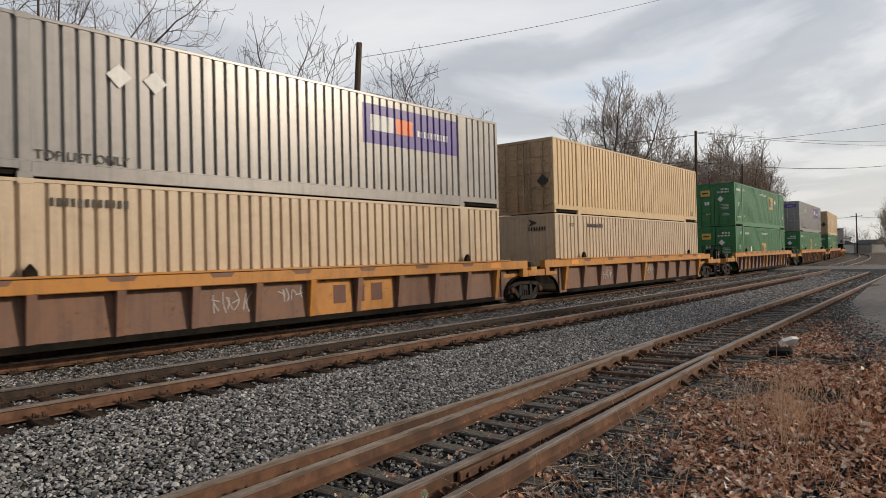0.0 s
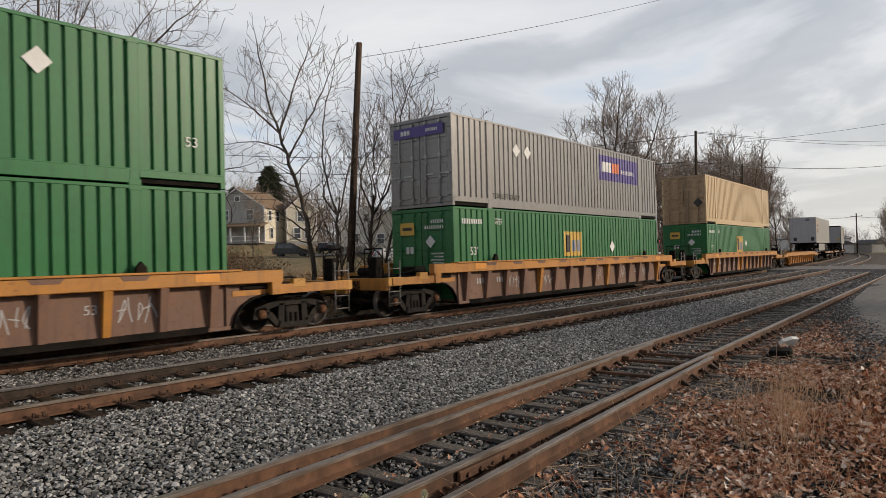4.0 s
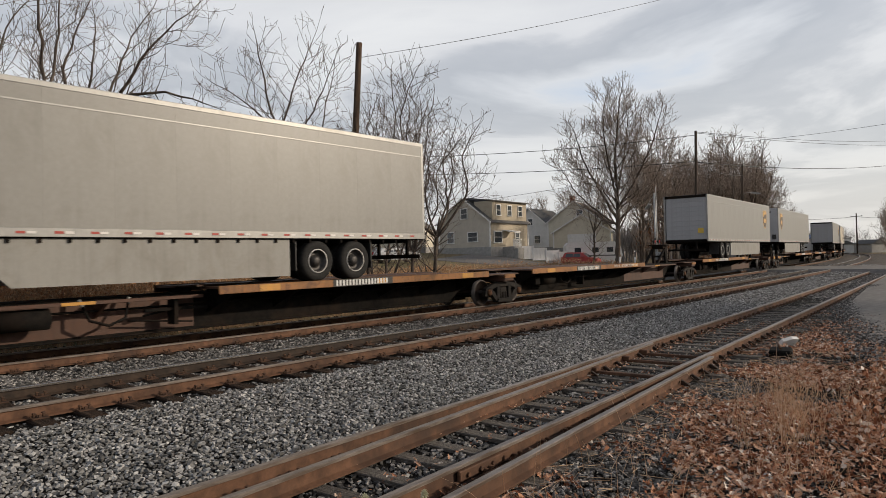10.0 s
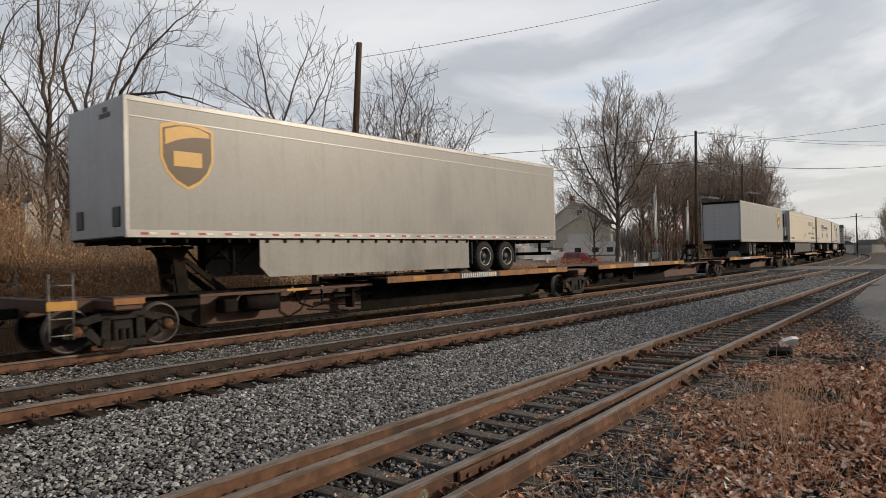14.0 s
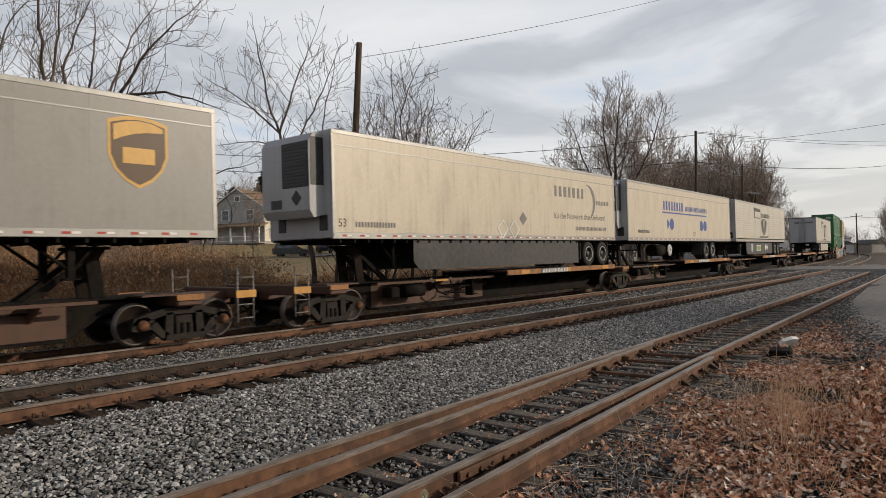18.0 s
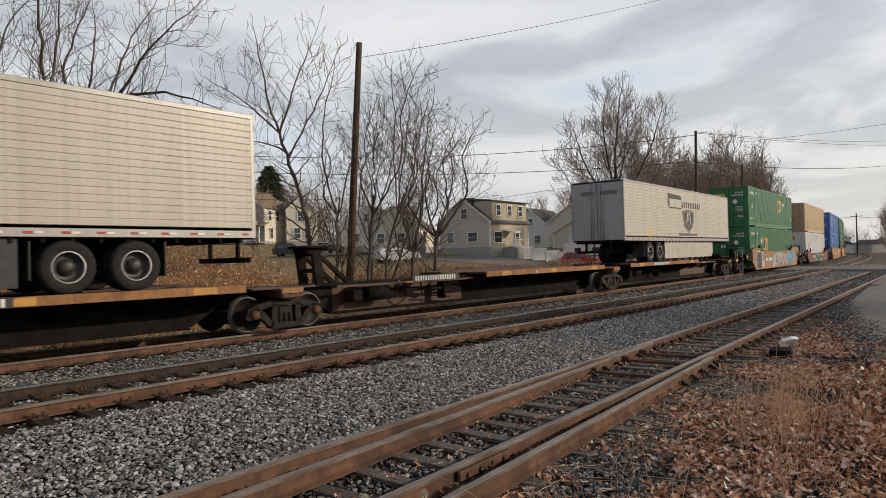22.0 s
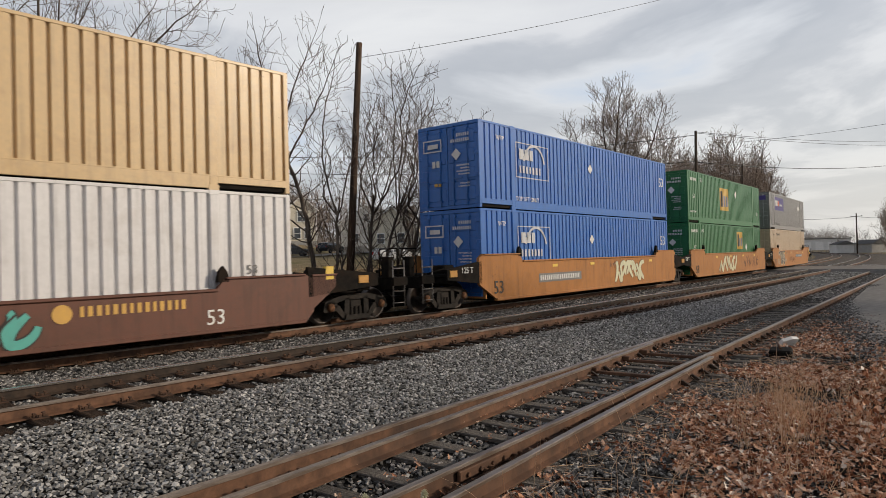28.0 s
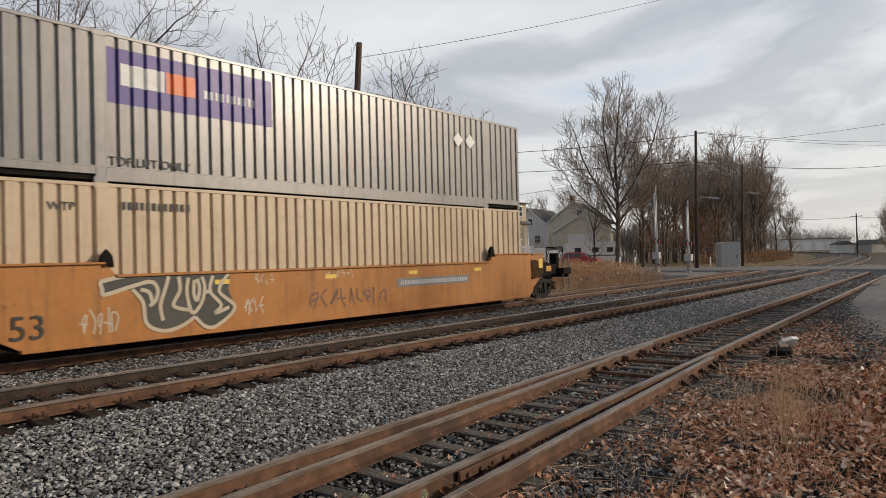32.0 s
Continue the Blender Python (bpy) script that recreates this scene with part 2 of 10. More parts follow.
MARK_BLUE_PALE = painted("pale_blue_mark_paint", (0.20, 0.24, 0.34), 0.4, (0.40, 0.34, 0.14), 0.5, 0.0, 0.4)
SHIELD_BROWN = painted("shield_brown_paint", (0.10, 0.055, 0.025), 0.4, (0.2, 0.12, 0.06), 0.2, 0.0, 0.2)
SHIELD_GOLD = painted("shield_gold_paint", (0.66, 0.37, 0.06), 0.4, (0.3, 0.2, 0.1), 0.2, 0.0, 0.2)
RED_TAPE = painted("red_reflector", (0.45, 0.05, 0.035), 0.35, (0.2, 0.06, 0.05), 0.2, 0.0, 0.2)
WHITE_TAPE = painted("white_reflector", (0.75, 0.73, 0.70), 0.35, (0.4, 0.35, 0.3), 0.3, 0.0, 0.3)
TEAL_SPRAY = painted("teal_spray_paint", (0.08, 0.42, 0.36), 0.5, (0.05, 0.2, 0.18), 0.3, 0.0, 0.3)
LIME = painted("lime_green_panel", (0.25, 0.36, 0.06), 0.5, (0.10, 0.16, 0.03), 0.4, 0.0, 0.3)
BLUE_SPRAY = painted("light_blue_spray_paint", (0.13, 0.42, 0.62), 0.5, (0.06, 0.2, 0.34), 0.3, 0.0, 0.3)
PAINT_SLATE = painted("slate_spray_paint", (0.045, 0.045, 0.042), 0.5, (0.14, 0.12, 0.09), 0.5, 0.0, 0.4)
TAG_PALE = painted("pale_spray_paint", (0.50, 0.42, 0.30), 0.5, (0.36, 0.24, 0.12), 0.4, 0.0, 0.3)
CREAM_SPRAY = painted("cream_spray_paint", (0.62, 0.60, 0.40), 0.5, (0.4, 0.36, 0.2), 0.3, 0.0, 0.3)
SILVER_SPRAY = painted("silver_spray_paint", (0.42, 0.42, 0.43), 0.45, (0.25, 0.24, 0.24), 0.3, 0.0, 0.3)
RUST_CAP = mottled("rusty_bearing_cap", (0.05, 0.024, 0.013), (0.16, 0.075, 0.036), 14.0, 0.8, 0.3, 0.01, 0.2)
RAIL_SIDE = mottled("rusty_rail_steel", (0.078, 0.040, 0.024), (0.165, 0.085, 0.050), 6.0, 0.75, 0.3, 0.01, 0.25, (0.05, 0.03, 0.022))
PLATE_RUST = mottled("rusty_plate_steel", (0.085, 0.046, 0.029), (0.19, 0.105, 0.064), 9.0, 0.8, 0.3, 0.01, 0.2, (0.05, 0.03, 0.022), None, 0.0, 0.4)
RAIL_SIDE_DARK = mottled("dark_rail_steel", (0.020, 0.015, 0.012), (0.055, 0.036, 0.025), 6.0, 0.75, 0.3, 0.01, 0.25, (0.03, 0.02, 0.016))
RAIL_TOP = mottled("worn_rail_head", (0.55, 0.53, 0.50), (0.78, 0.76, 0.73), 5.0, 0.22, 0.1, 0.005, 0.6, (0.45, 0.40, 0.36), (0.6, 8, 8), 0.9)
RAIL_DULL = mottled("dull_rail_head", (0.17, 0.14, 0.12), (0.32, 0.275, 0.24), 6.0, 0.42, 0.2, 0.005, 0.4, (0.12, 0.085, 0.062), (0.8, 8, 8), 0.5)
TIE_WOOD = mottled("weathered_tie_wood", (0.09, 0.08, 0.07), (0.36, 0.325, 0.285), 3.0, 0.9, 1.0, 0.04, 0.15, (0.11, 0.09, 0.075), (18, 0.7, 10), 0.0, 0.35)
# near black: shade in the gaps between stones is painted into this bed
BALLAST = mottled("ballast_bed_gap_shade", (0.006, 0.0055, 0.005), (0.024, 0.022, 0.020), 13.0, 0.95, 1.0, 0.05, 0.12, (0.012, 0.011, 0.010))
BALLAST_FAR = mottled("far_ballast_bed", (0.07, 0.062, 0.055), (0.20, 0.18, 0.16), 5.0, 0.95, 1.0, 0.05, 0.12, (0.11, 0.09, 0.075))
# the siding's bed, likewise blackened with the shade between its stones
BALLAST_DARK = mottled("siding_bed_gap_shade", (0.007, 0.0065, 0.006), (0.03, 0.027, 0.025), 13.0, 0.95, 1.0, 0.05, 0.12, (0.018, 0.015, 0.013))
STONES = pieces("ballast_stones", [(0.0, (0.075, 0.073, 0.07)), (0.3, (0.19, 0.186, 0.178)), (0.7, (0.33, 0.325, 0.317)), (1.0, (0.56, 0.55, 0.535))], 0.9, 22.0, 0.2, 0.3, 0.3)
STONES_DARK = pieces("dark_ballast_stones", [(0.0, (0.03, 0.029, 0.028)), (0.5, (0.135, 0.13, 0.126)), (0.9, (0.33, 0.315, 0.30)), (1.0, (0.56, 0.53, 0.49))], 0.9, 22.0, 0.2, 0.3, 0.3)
# grimy stones, blackened further: the train's shade is put into their colour
STONES_GRIME_SHADE = pieces("oily_stones", [(0.0, (0.006, 0.0055, 0.005)), (0.7, (0.022, 0.02, 0.018)), (1.0, (0.06, 0.052, 0.045))], 0.85, 22.0, 0.2, 0.3, 0.3)
LEAVES = pieces("fallen_leaves", [(0.0, (0.10, 0.035, 0.02)), (0.22, (0.32, 0.125, 0.065)), (0.5, (0.62, 0.33, 0.20)), (0.8, (0.80, 0.55, 0.40)), (1.0, (0.90, 0.84, 0.76))], 0.85, 14.0, 0.2, 0.3, 0.2, 0.15)
DRY_GRASS = pieces("dry_grass_blades", [(0.0, (0.60, 0.37, 0.22)), (0.5, (0.82, 0.60, 0.40)), (1.0, (0.90, 0.72, 0.54))], 0.85, 8.0, 0.2, 0.3, 0.15, 0.25)
BRUSH = pieces("dry_brush_stems", [(0.0, (0.26, 0.155, 0.09)), (0.5, (0.51, 0.335, 0.205)), (0.85, (0.67, 0.465, 0.29)), (1.0, (0.78, 0.59, 0.38))], 0.9, 8.0, 0.2, 0.3, 0.2, 0.3)
BRUSH_GREY = pieces("grey_brush_stems", [(0.0, (0.24, 0.165, 0.115)), (0.6, (0.46, 0.33, 0.225)), (1.0, (0.62, 0.46, 0.32))], 0.9, 8.0, 0.2, 0.3, 0.3, 0.25)
RUSSET = pieces("russet_leaves", [(0.0, (0.36, 0.17, 0.08)), (0.6, (0.66, 0.39, 0.21)), (1.0, (0.82, 0.60, 0.38))], 0.85, 8.0, 0.2, 0.3, 0.15, 0.35)
OAK = pieces("oak_leaves", [(0.0, (0.12, 0.05, 0.025)), (0.6, (0.27, 0.12, 0.055)), (1.0, (0.42, 0.22, 0.11))], 0.85, 8.0, 0.2, 0.3, 0.2, 0.2)
# soil darkened so that gaps between leaves carry painted shade
SOIL = mottled("leafy_soil_gap_shade", (0.008, 0.007, 0.006), (0.04, 0.030, 0.024), 12.0, 0.95, 1.0, 0.05, 0.1, (0.022, 0.018, 0.016))
GROUND = mottled("winter_ground", (0.16, 0.125, 0.07), (0.28, 0.22, 0.135), 1.7, 0.95, 0.8, 0.08, 0.1, (0.13, 0.125, 0.06))
ASPHALT = mottled("worn_asphalt", (0.15, 0.142, 0.133), (0.24, 0.225, 0.21), 3.5, 0.85, 0.3, 0.01, 0.25, (0.18, 0.165, 0.15))
BARK = mottled("grey_bark", (0.05, 0.040, 0.034), (0.14, 0.112, 0.092), 5.0, 0.95, 0.8, 0.03, 0.1, (0.20, 0.165, 0.135), (4, 4, 1.0))
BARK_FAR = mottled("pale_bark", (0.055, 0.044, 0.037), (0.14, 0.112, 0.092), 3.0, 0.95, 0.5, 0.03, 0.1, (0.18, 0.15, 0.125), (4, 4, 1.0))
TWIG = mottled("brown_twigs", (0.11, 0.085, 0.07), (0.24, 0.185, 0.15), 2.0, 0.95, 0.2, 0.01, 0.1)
# far copy of the brown twigs, paled: sunlight is put into the colour
TWIG_FAR_SUNLIT = mottled("far_sunlit_twigs", (0.21, 0.165, 0.135), (0.38, 0.31, 0.255), 0.6, 0.95, 0.1, 0.01, 0.1)
NEEDLES = pieces("conifer_needles", [(0.0, (0.022, 0.034, 0.018)), (1.0, (0.075, 0.09, 0.042))], 0.9, 3.0)
POLE_WOOD = mottled("pole_wood", (0.055, 0.036, 0.025), (0.12, 0.08, 0.056), 3.0, 0.9, 0.5, 0.02, 0.15, (0.04, 0.03, 0.024), (8, 8, 0.5))
POLE_DARK = mottled("dark_pole_wood", (0.04, 0.03, 0.025), (0.085, 0.065, 0.05), 3.0, 0.9, 0.5, 0.02, 0.15, None, (8, 8, 0.5))
WIRE = mottled("dark_cable", (0.02, 0.02, 0.02), (0.04, 0.04, 0.04), 3.0, 0.6, 0.1, 0.01, 0.3)
GALV = mottled("galvanised_steel", (0.30, 0.30, 0.30), (0.44, 0.44, 0.43), 5.0, 0.5, 0.1, 0.01, 0.4, None, None, 0.4)
SIDING_GREY = mottled("grey_clapboard", (0.32, 0.31, 0.29), (0.40, 0.385, 0.36), 1.2, 0.75, 0.1, 0.01, 0.3)
SIDING_BEIGE = mottled("beige_clapboard", (0.44, 0.40, 0.34), (0.53, 0.485, 0.41), 1.2, 0.75, 0.1, 0.01, 0.3)
SIDING_GREEN = mottled("olive_green_clapboard", (0.085, 0.105, 0.05), (0.125, 0.145, 0.075), 1.2, 0.75, 0.1, 0.01, 0.3)
SIDING_CREAM = mottled("cream_clapboard", (0.56, 0.51, 0.41), (0.66, 0.61, 0.50), 1.2, 0.7, 0.1, 0.01, 0.3)
SIDING_WHITE = mottled("white_clapboard", (0.58, 0.57, 0.55), (0.68, 0.67, 0.65), 1.2, 0.7, 0.1, 0.01, 0.3)
SIDING_TAN = mottled("tan_clapboard", (0.36, 0.31, 0.235), (0.45, 0.39, 0.30), 1.2, 0.7, 0.1, 0.01, 0.3)
TRIM_WHITE = mottled("white_trim", (0.70, 0.69, 0.67), (0.80, 0.79, 0.77), 3.0, 0.6, 0.05, 0.01, 0.3)
ROOF_BROWN = mottled("brown_shingles", (0.17, 0.115, 0.075), (0.26, 0.185, 0.125), 4.0, 0.9, 0.5, 0.02, 0.15, None, (1, 6, 6))
ROOF_GREY = mottled("grey_shingles", (0.10, 0.098, 0.095), (0.175, 0.17, 0.165), 4.0, 0.9, 0.5, 0.02, 0.15, None, (1, 6, 6))
FOUNDATION = mottled("foundation_concrete", (0.26, 0.255, 0.245), (0.36, 0.35, 0.335), 3.0, 0.9, 0.3, 0.02, 0.15)
BRICK_RED = mottled("chimney_brick", (0.20, 0.085, 0.055), (0.29, 0.135, 0.09), 9.0, 0.9, 0.3, 0.02, 0.15)
CAR_BLACK = mottled("black_car_paint", (0.010, 0.011, 0.013), (0.018, 0.019, 0.021), 2.0, 0.22, 0.02, 0.01, 0.6)
CAR_SILVER = mottled("silver_car_paint", (0.50, 0.50, 0.50), (0.58, 0.58, 0.58), 2.0, 0.25, 0.02, 0.01, 0.5)
CAR_REDPAINT = mottled("red_car_paint", (0.33, 0.02, 0.02), (0.42, 0.035, 0.03), 2.0, 0.3, 0.02, 0.01, 0.5)
PLASTIC_DARK = mottled("dark_plastic", (0.02, 0.02, 0.021), (0.04, 0.04, 0.04), 6.0, 0.5, 0.1, 0.01, 0.4)
HUB_METAL = mottled("wheel_hub_metal", (0.02, 0.018, 0.017), (0.075, 0.07, 0.066), 5.0, 0.5, 0.1, 0.01, 0.4, (0.03, 0.027, 0.025), None, 0.3)
RIM_EDGE = mottled("bright_rim_edge", (0.42, 0.41, 0.40), (0.62, 0.61, 0.59), 6.0, 0.4, 0.1, 0.01, 0.4)
SIGNAL_RED = mottled("red_lens", (0.25, 0.012, 0.012), (0.32, 0.02, 0.018), 6.0, 0.25, 0.02, 0.01, 0.5)
FENCE_WHITE = mottled("white_vinyl", (0.66, 0.66, 0.67), (0.74, 0.74, 0.75), 2.0, 0.5, 0.05, 0.01, 0.4)
# pale, flat twig tone: distance haze is mixed into the colour
HAZE_WOODS = mottled("far_woods_hazed_twigs", (0.22, 0.195, 0.18), (0.31, 0.275, 0.25), 0.08, 0.95, 0.1, 0.01, 0.1)

_g = Nodes("window_glass")
GLASS = _g.done(_g.mix(_g.noise(0.7, 2.0), (0.02, 0.025, 0.03), (0.07, 0.08, 0.09)), 0.06, 0.0, 0.7)


# ---------------------------------------------------------------- mesh building
class Geo:
    """Vertices and faces of one mesh, gathered from simple solids."""

    def __init__(self):
        self.v, self.f, self.s = [], [], []

    def add(self, verts, faces, smooth=False):
        o = len(self.v)
        self.v.extend(verts)
        self.f.extend(tuple(i + o for i in fc) for fc in faces)
        self.s.extend([smooth] * len(faces))
        return self

    def box(self, x0, x1, y0, y1, z0, z1, c=0.0):
        """A box; c chamfers its edges."""
        if c <= 0:
            vs = [(x, y, z) for z in (z0, z1) for y in (y0, y1) for x in (x0, x1)]
            return self.add(vs, [(0, 2, 3, 1), (4, 5, 7, 6), (0, 1, 5, 4), (2, 6, 7, 3), (0, 4, 6, 2), (1, 3, 7, 5)])
        o = len(self.v)
        idx = {}
        vs = []
        for sx in (0, 1):
            for sy in (0, 1):
                for sz in (0, 1):
                    X, Y, Z = (x0, x1)[sx], (y0, y1)[sy], (z0, z1)[sz]
                    dx, dy, dz = (c, -c)[sx], (c, -c)[sy], (c, -c)[sz]
                    idx[sx, sy, sz, 0] = len(vs); vs.append((X, Y + dy, Z + dz))
                    idx[sx, sy, sz, 1] = len(vs); vs.append((X + dx, Y, Z + dz))
                    idx[sx, sy, sz, 2] = len(vs); vs.append((X + dx, Y + dy, Z))
        fs = []
        for sx in (0, 1):
            q = [idx[sx, a, b, 0] for a, b in ((0, 0), (0, 1), (1, 1), (1, 0))]
            fs.append(q if sx == 0 else q[::-1])
        for sy in (0, 1):
            q = [idx[a, sy, b, 1] for a, b in ((0, 0), (1, 0), (1, 1), (0, 1))]
            fs.append(q if sy == 0 else q[::-1])
        for sz in (0, 1):
            q = [idx[a, b, sz, 2] for a, b in ((0, 0), (0, 1), (1, 1), (1, 0))]
            fs.append(q if sz == 0 else q[::-1])
        for a in (0, 1):
            for b in (0, 1):
                fs.append((idx[a, b, 0, 0], idx[a, b, 1, 0], idx[a, b, 1, 1], idx[a, b, 0, 1]))
                fs.append((idx[a, 0, b, 0], idx[a, 1, b, 0], idx[a, 1, b, 2], idx[a, 0, b, 2]))
                fs.append((idx[0, a, b, 1], idx[1, a, b, 1], idx[1, a, b, 2], idx[0, a, b, 2]))
                for k in (0, 1):
                    fs.append((idx[a, b, k, 0], idx[a, b, k, 1], idx[a, b, k, 2]))
        return self.add(vs, fs)

    def prism(self, prof, axis, a, b):
        """A profile of two coordinates drawn along an axis from a to b. axis y: (x, z); x: (y, z); z: (x, y)."""
        n = len(prof)

        def at(u, w, t):
            return {"x": (t, u, w), "y": (u, t, w), "z": (u, w, t)}[axis]

        vs = [at(u, w, a) for u, w in prof] + [at(u, w, b) for u, w in prof]
        fs = [tuple(range(n)), tuple(range(2 * n - 1, n - 1, -1))]
        fs += [(i, n + i, n + (i + 1) % n, (i + 1) % n) for i in range(n)]
        return self.add(vs, fs)

    def tube(self, p, q, r0, r1=None, n=8, caps=True):
        p, q = Vector(p), Vector(q)
        r1 = r0 if r1 is None else r1
        d = (q - p).normalized()
        a = d.orthogonal().normalized()
        b = d.cross(a)
        vs = []
        for c, r in ((p, r0), (q, r1)):
            for i in range(n):
                t = 2 * math.pi * i / n
                vs.append(tuple(c + a * (r * math.cos(t)) + b * (r * math.sin(t))))
        fs = [(i, (i + 1) % n, n + (i + 1) % n, n + i) for i in range(n)]
        o = len(self.v)
        self.add(vs, fs, n > 4)
        if caps:
            self.f.append(tuple(o + i for i in range(n - 1, -1, -1)))
            self.f.append(tuple(o + n + i for i in range(n)))
            self.s.extend([False, False])
        return self

    def path(self, pts, r, n=6):
        """One bent pipe through the points."""
        pts = [Vector(p) for p in pts]
        vs, fs = [], []
        for i, p in enumerate(pts):
            d = (pts[min(i + 1, len(pts) - 1)] - pts[max(i - 1, 0)]).normalized()
            a = d.cross(Vector((0.31, 0.17, 0.94)))
            a = (a if a.length > 0.05 else d.orthogonal()).normalized()
            b = d.cross(a)
            for k in range(n):
                t = 2 * math.pi * k / n
                vs.append(tuple(p + a * (r * math.cos(t)) + b * (r * math.sin(t))))
        for i in range(len(pts) - 1):
            for k in range(n):
                fs.append((i * n + k, i * n + (k + 1) % n, (i + 1) * n + (k + 1) % n, (i + 1) * n + k))
        fs.append(tuple(range(n - 1, -1, -1)))
        fs.append(tuple((len(pts) - 1) * n + k for k in range(n)))
        return self.add(vs, fs, True)

    def lathe(self, prof, axis="y", n=20, centre=(0, 0, 0)):
        """(radius, along) pairs turned round an axis."""
        vs = []
        for r, t in prof:
            for i in range(n):
                c, s = r * math.cos(2 * math.pi * i / n), r * math.sin(2 * math.pi * i / n)
                w = {"y": (c, t, s), "x": (t, c, s), "z": (c, s, t)}[axis]
                vs.append(tuple(w[k] + centre[k] for k in range(3)))
        fs = []
        for j in range(len(prof) - 1):
            for i in range(n):
                fs.append((j * n + i, j * n + (i + 1) % n, (j + 1) * n + (i + 1) % n, (j + 1) * n + i))
        return self.add(vs, fs, True)

    def mesh(self, name, material):
        me = bpy.data.meshes.new(name)
        me.from_pydata(self.v, [], self.f)
        me.polygons.foreach_set("use_smooth", self.s)
        bm = bmesh.new()
        bm.from_mesh(me)
        bmesh.ops.recalc_face_normals(bm, faces=bm.faces)
        bm.to_mesh(me)
        bm.free()
        if material is not None:
            me.materials.append(material)
        return me


def raw_mesh(name, verts, faces, material, smooth=False):
    """A large mesh straight from arrays."""
    me = bpy.data.meshes.new(name)
    verts, faces = np.asarray(verts, dtype=np.float32), np.asarray(faces, dtype=np.int32)
    k = faces.shape[1]
    me.vertices.add(len(verts))
    me.vertices.foreach_set("co", verts.ravel())
    me.loops.add(faces.size)
    me.loops.foreach_set("vertex_index", faces.ravel())
    me.polygons.add(len(faces))
    me.polygons.foreach_set("loop_start", np.arange(0, faces.size, k, dtype=np.int32))
    me.polygons.foreach_set("loop_total", np.full(len(faces), k, dtype=np.int32))
    me.polygons.foreach_set("use_smooth", np.full(len(faces), smooth))
    me.update(calc_edges=True)
    me.materials.append(material)
    return me


def part(name, geo, material, parent, label="", at=None):
    """One mesh object under a thing or a part. geo: a Geo, or a mesh that is shared."""
    me = geo if isinstance(geo, bpy.types.Mesh) else geo.mesh(name, material)
    ob = new(name, me)
    ob.parent = parent
    if at is not None:
        ob.matrix_basis = at
    if label:
        ob["label"] = label
    return ob


def thing(name, label, category, group="", at=None, kind=""):
    ob = new(name)
    ob.empty_display_size = 0.3
    if at is not None:
        ob.matrix_basis = at
    return tagged(ob, label, category, group, kind)


def solid(name, geo, material, label, category, group="", at=None, kind=""):
    me = geo if isinstance(geo, bpy.types.Mesh) else geo.mesh(name, material)
    ob = new(name, me)
    if at is not None:
        ob.matrix_basis = at
    return tagged(ob, label, category, group, kind)


TEXTS = {}


def text_mesh(body, size, material, align="CENTER"):
    """Lettering as a thin mesh in the x-z plane, facing -y."""
    key = (body, size, material.name, align)
    if key not in TEXTS:
        cu = bpy.data.curves.new("lettering", "FONT")
        cu.body, cu.size, cu.align_x, cu.align_y, cu.extrude = body, size, align, "CENTER", 0.002
        cu.resolution_u = 3
        ob = bpy.data.objects.new("lettering", cu)
        scene.collection.objects.link(ob)
        dg = bpy.context.evaluated_depsgraph_get()
        me = bpy.data.meshes.new_from_object(ob.evaluated_get(dg))
        me.transform(pose(0, 0, 0, 90, 0, 0))
        me.materials.clear()
        me.materials.append(material)
        bpy.data.objects.remove(ob)
        TEXTS[key] = me
    return TEXTS[key]


def lettering(body, size, material, parent, x, y, z, align="CENTER", rz=0.0):
    return part("lettering", text_mesh(body, size, material, align), material, parent, "", pose(x, y, z, 0, 0, rz))


def panel_x(polys, y, thick=0.006):
    """Flat painted shapes on a side that faces -y: polygons of (x, z)."""
    g = Geo()
    for p in polys:
        g.prism(p, "y", y - thick, y)
    return g


def rect(x0, x1, z0, z1):
    return [(x0, z0), (x1, z0), (x1, z1), (x0, z1)]


def diamond(x, z, r):
    return [(x - r, z), (x, z - r), (x + r, z), (x, z + r)]


def bars(x, z, widths, h, gap=0.04, y=0.0):
    """Plain bars in place of writing, as narrow as letters are."""
    out = []
    if len(widths) > 3 and max(widths) > 0.45 * h and h < 0.5:
        total = sum(widths) + gap * len(widths)
        n = max(len(widths), int(total / (0.78 * h)))
        widths, gap = [total / n * (0.56 if k % 3 else 0.44) for k in range(n)], total / n * 0.48
    for w in widths:
        out.append(rect(x, x + w, z, z + h))
        x += w + gap
    return out


# ---------------------------------------------------------------- rolling stock: bogies
CARRIED = []      # (thing, middle at the sixteenth second, half distance of its two guides, height)
AXLES = []        # (wheelset, place on the train)
SPEED, SLOWING = 13.379, 0.00544


def train_s(q, t):
    """Where the train's point q stands along the line at t seconds."""
    return q - SPEED * (t - 16) + SLOWING * (t - 16) ** 2


def carried(ob, q, half=7.0, z=0.0, off=0.0):
    CARRIED.append((ob, q, half, z, off))
    return ob


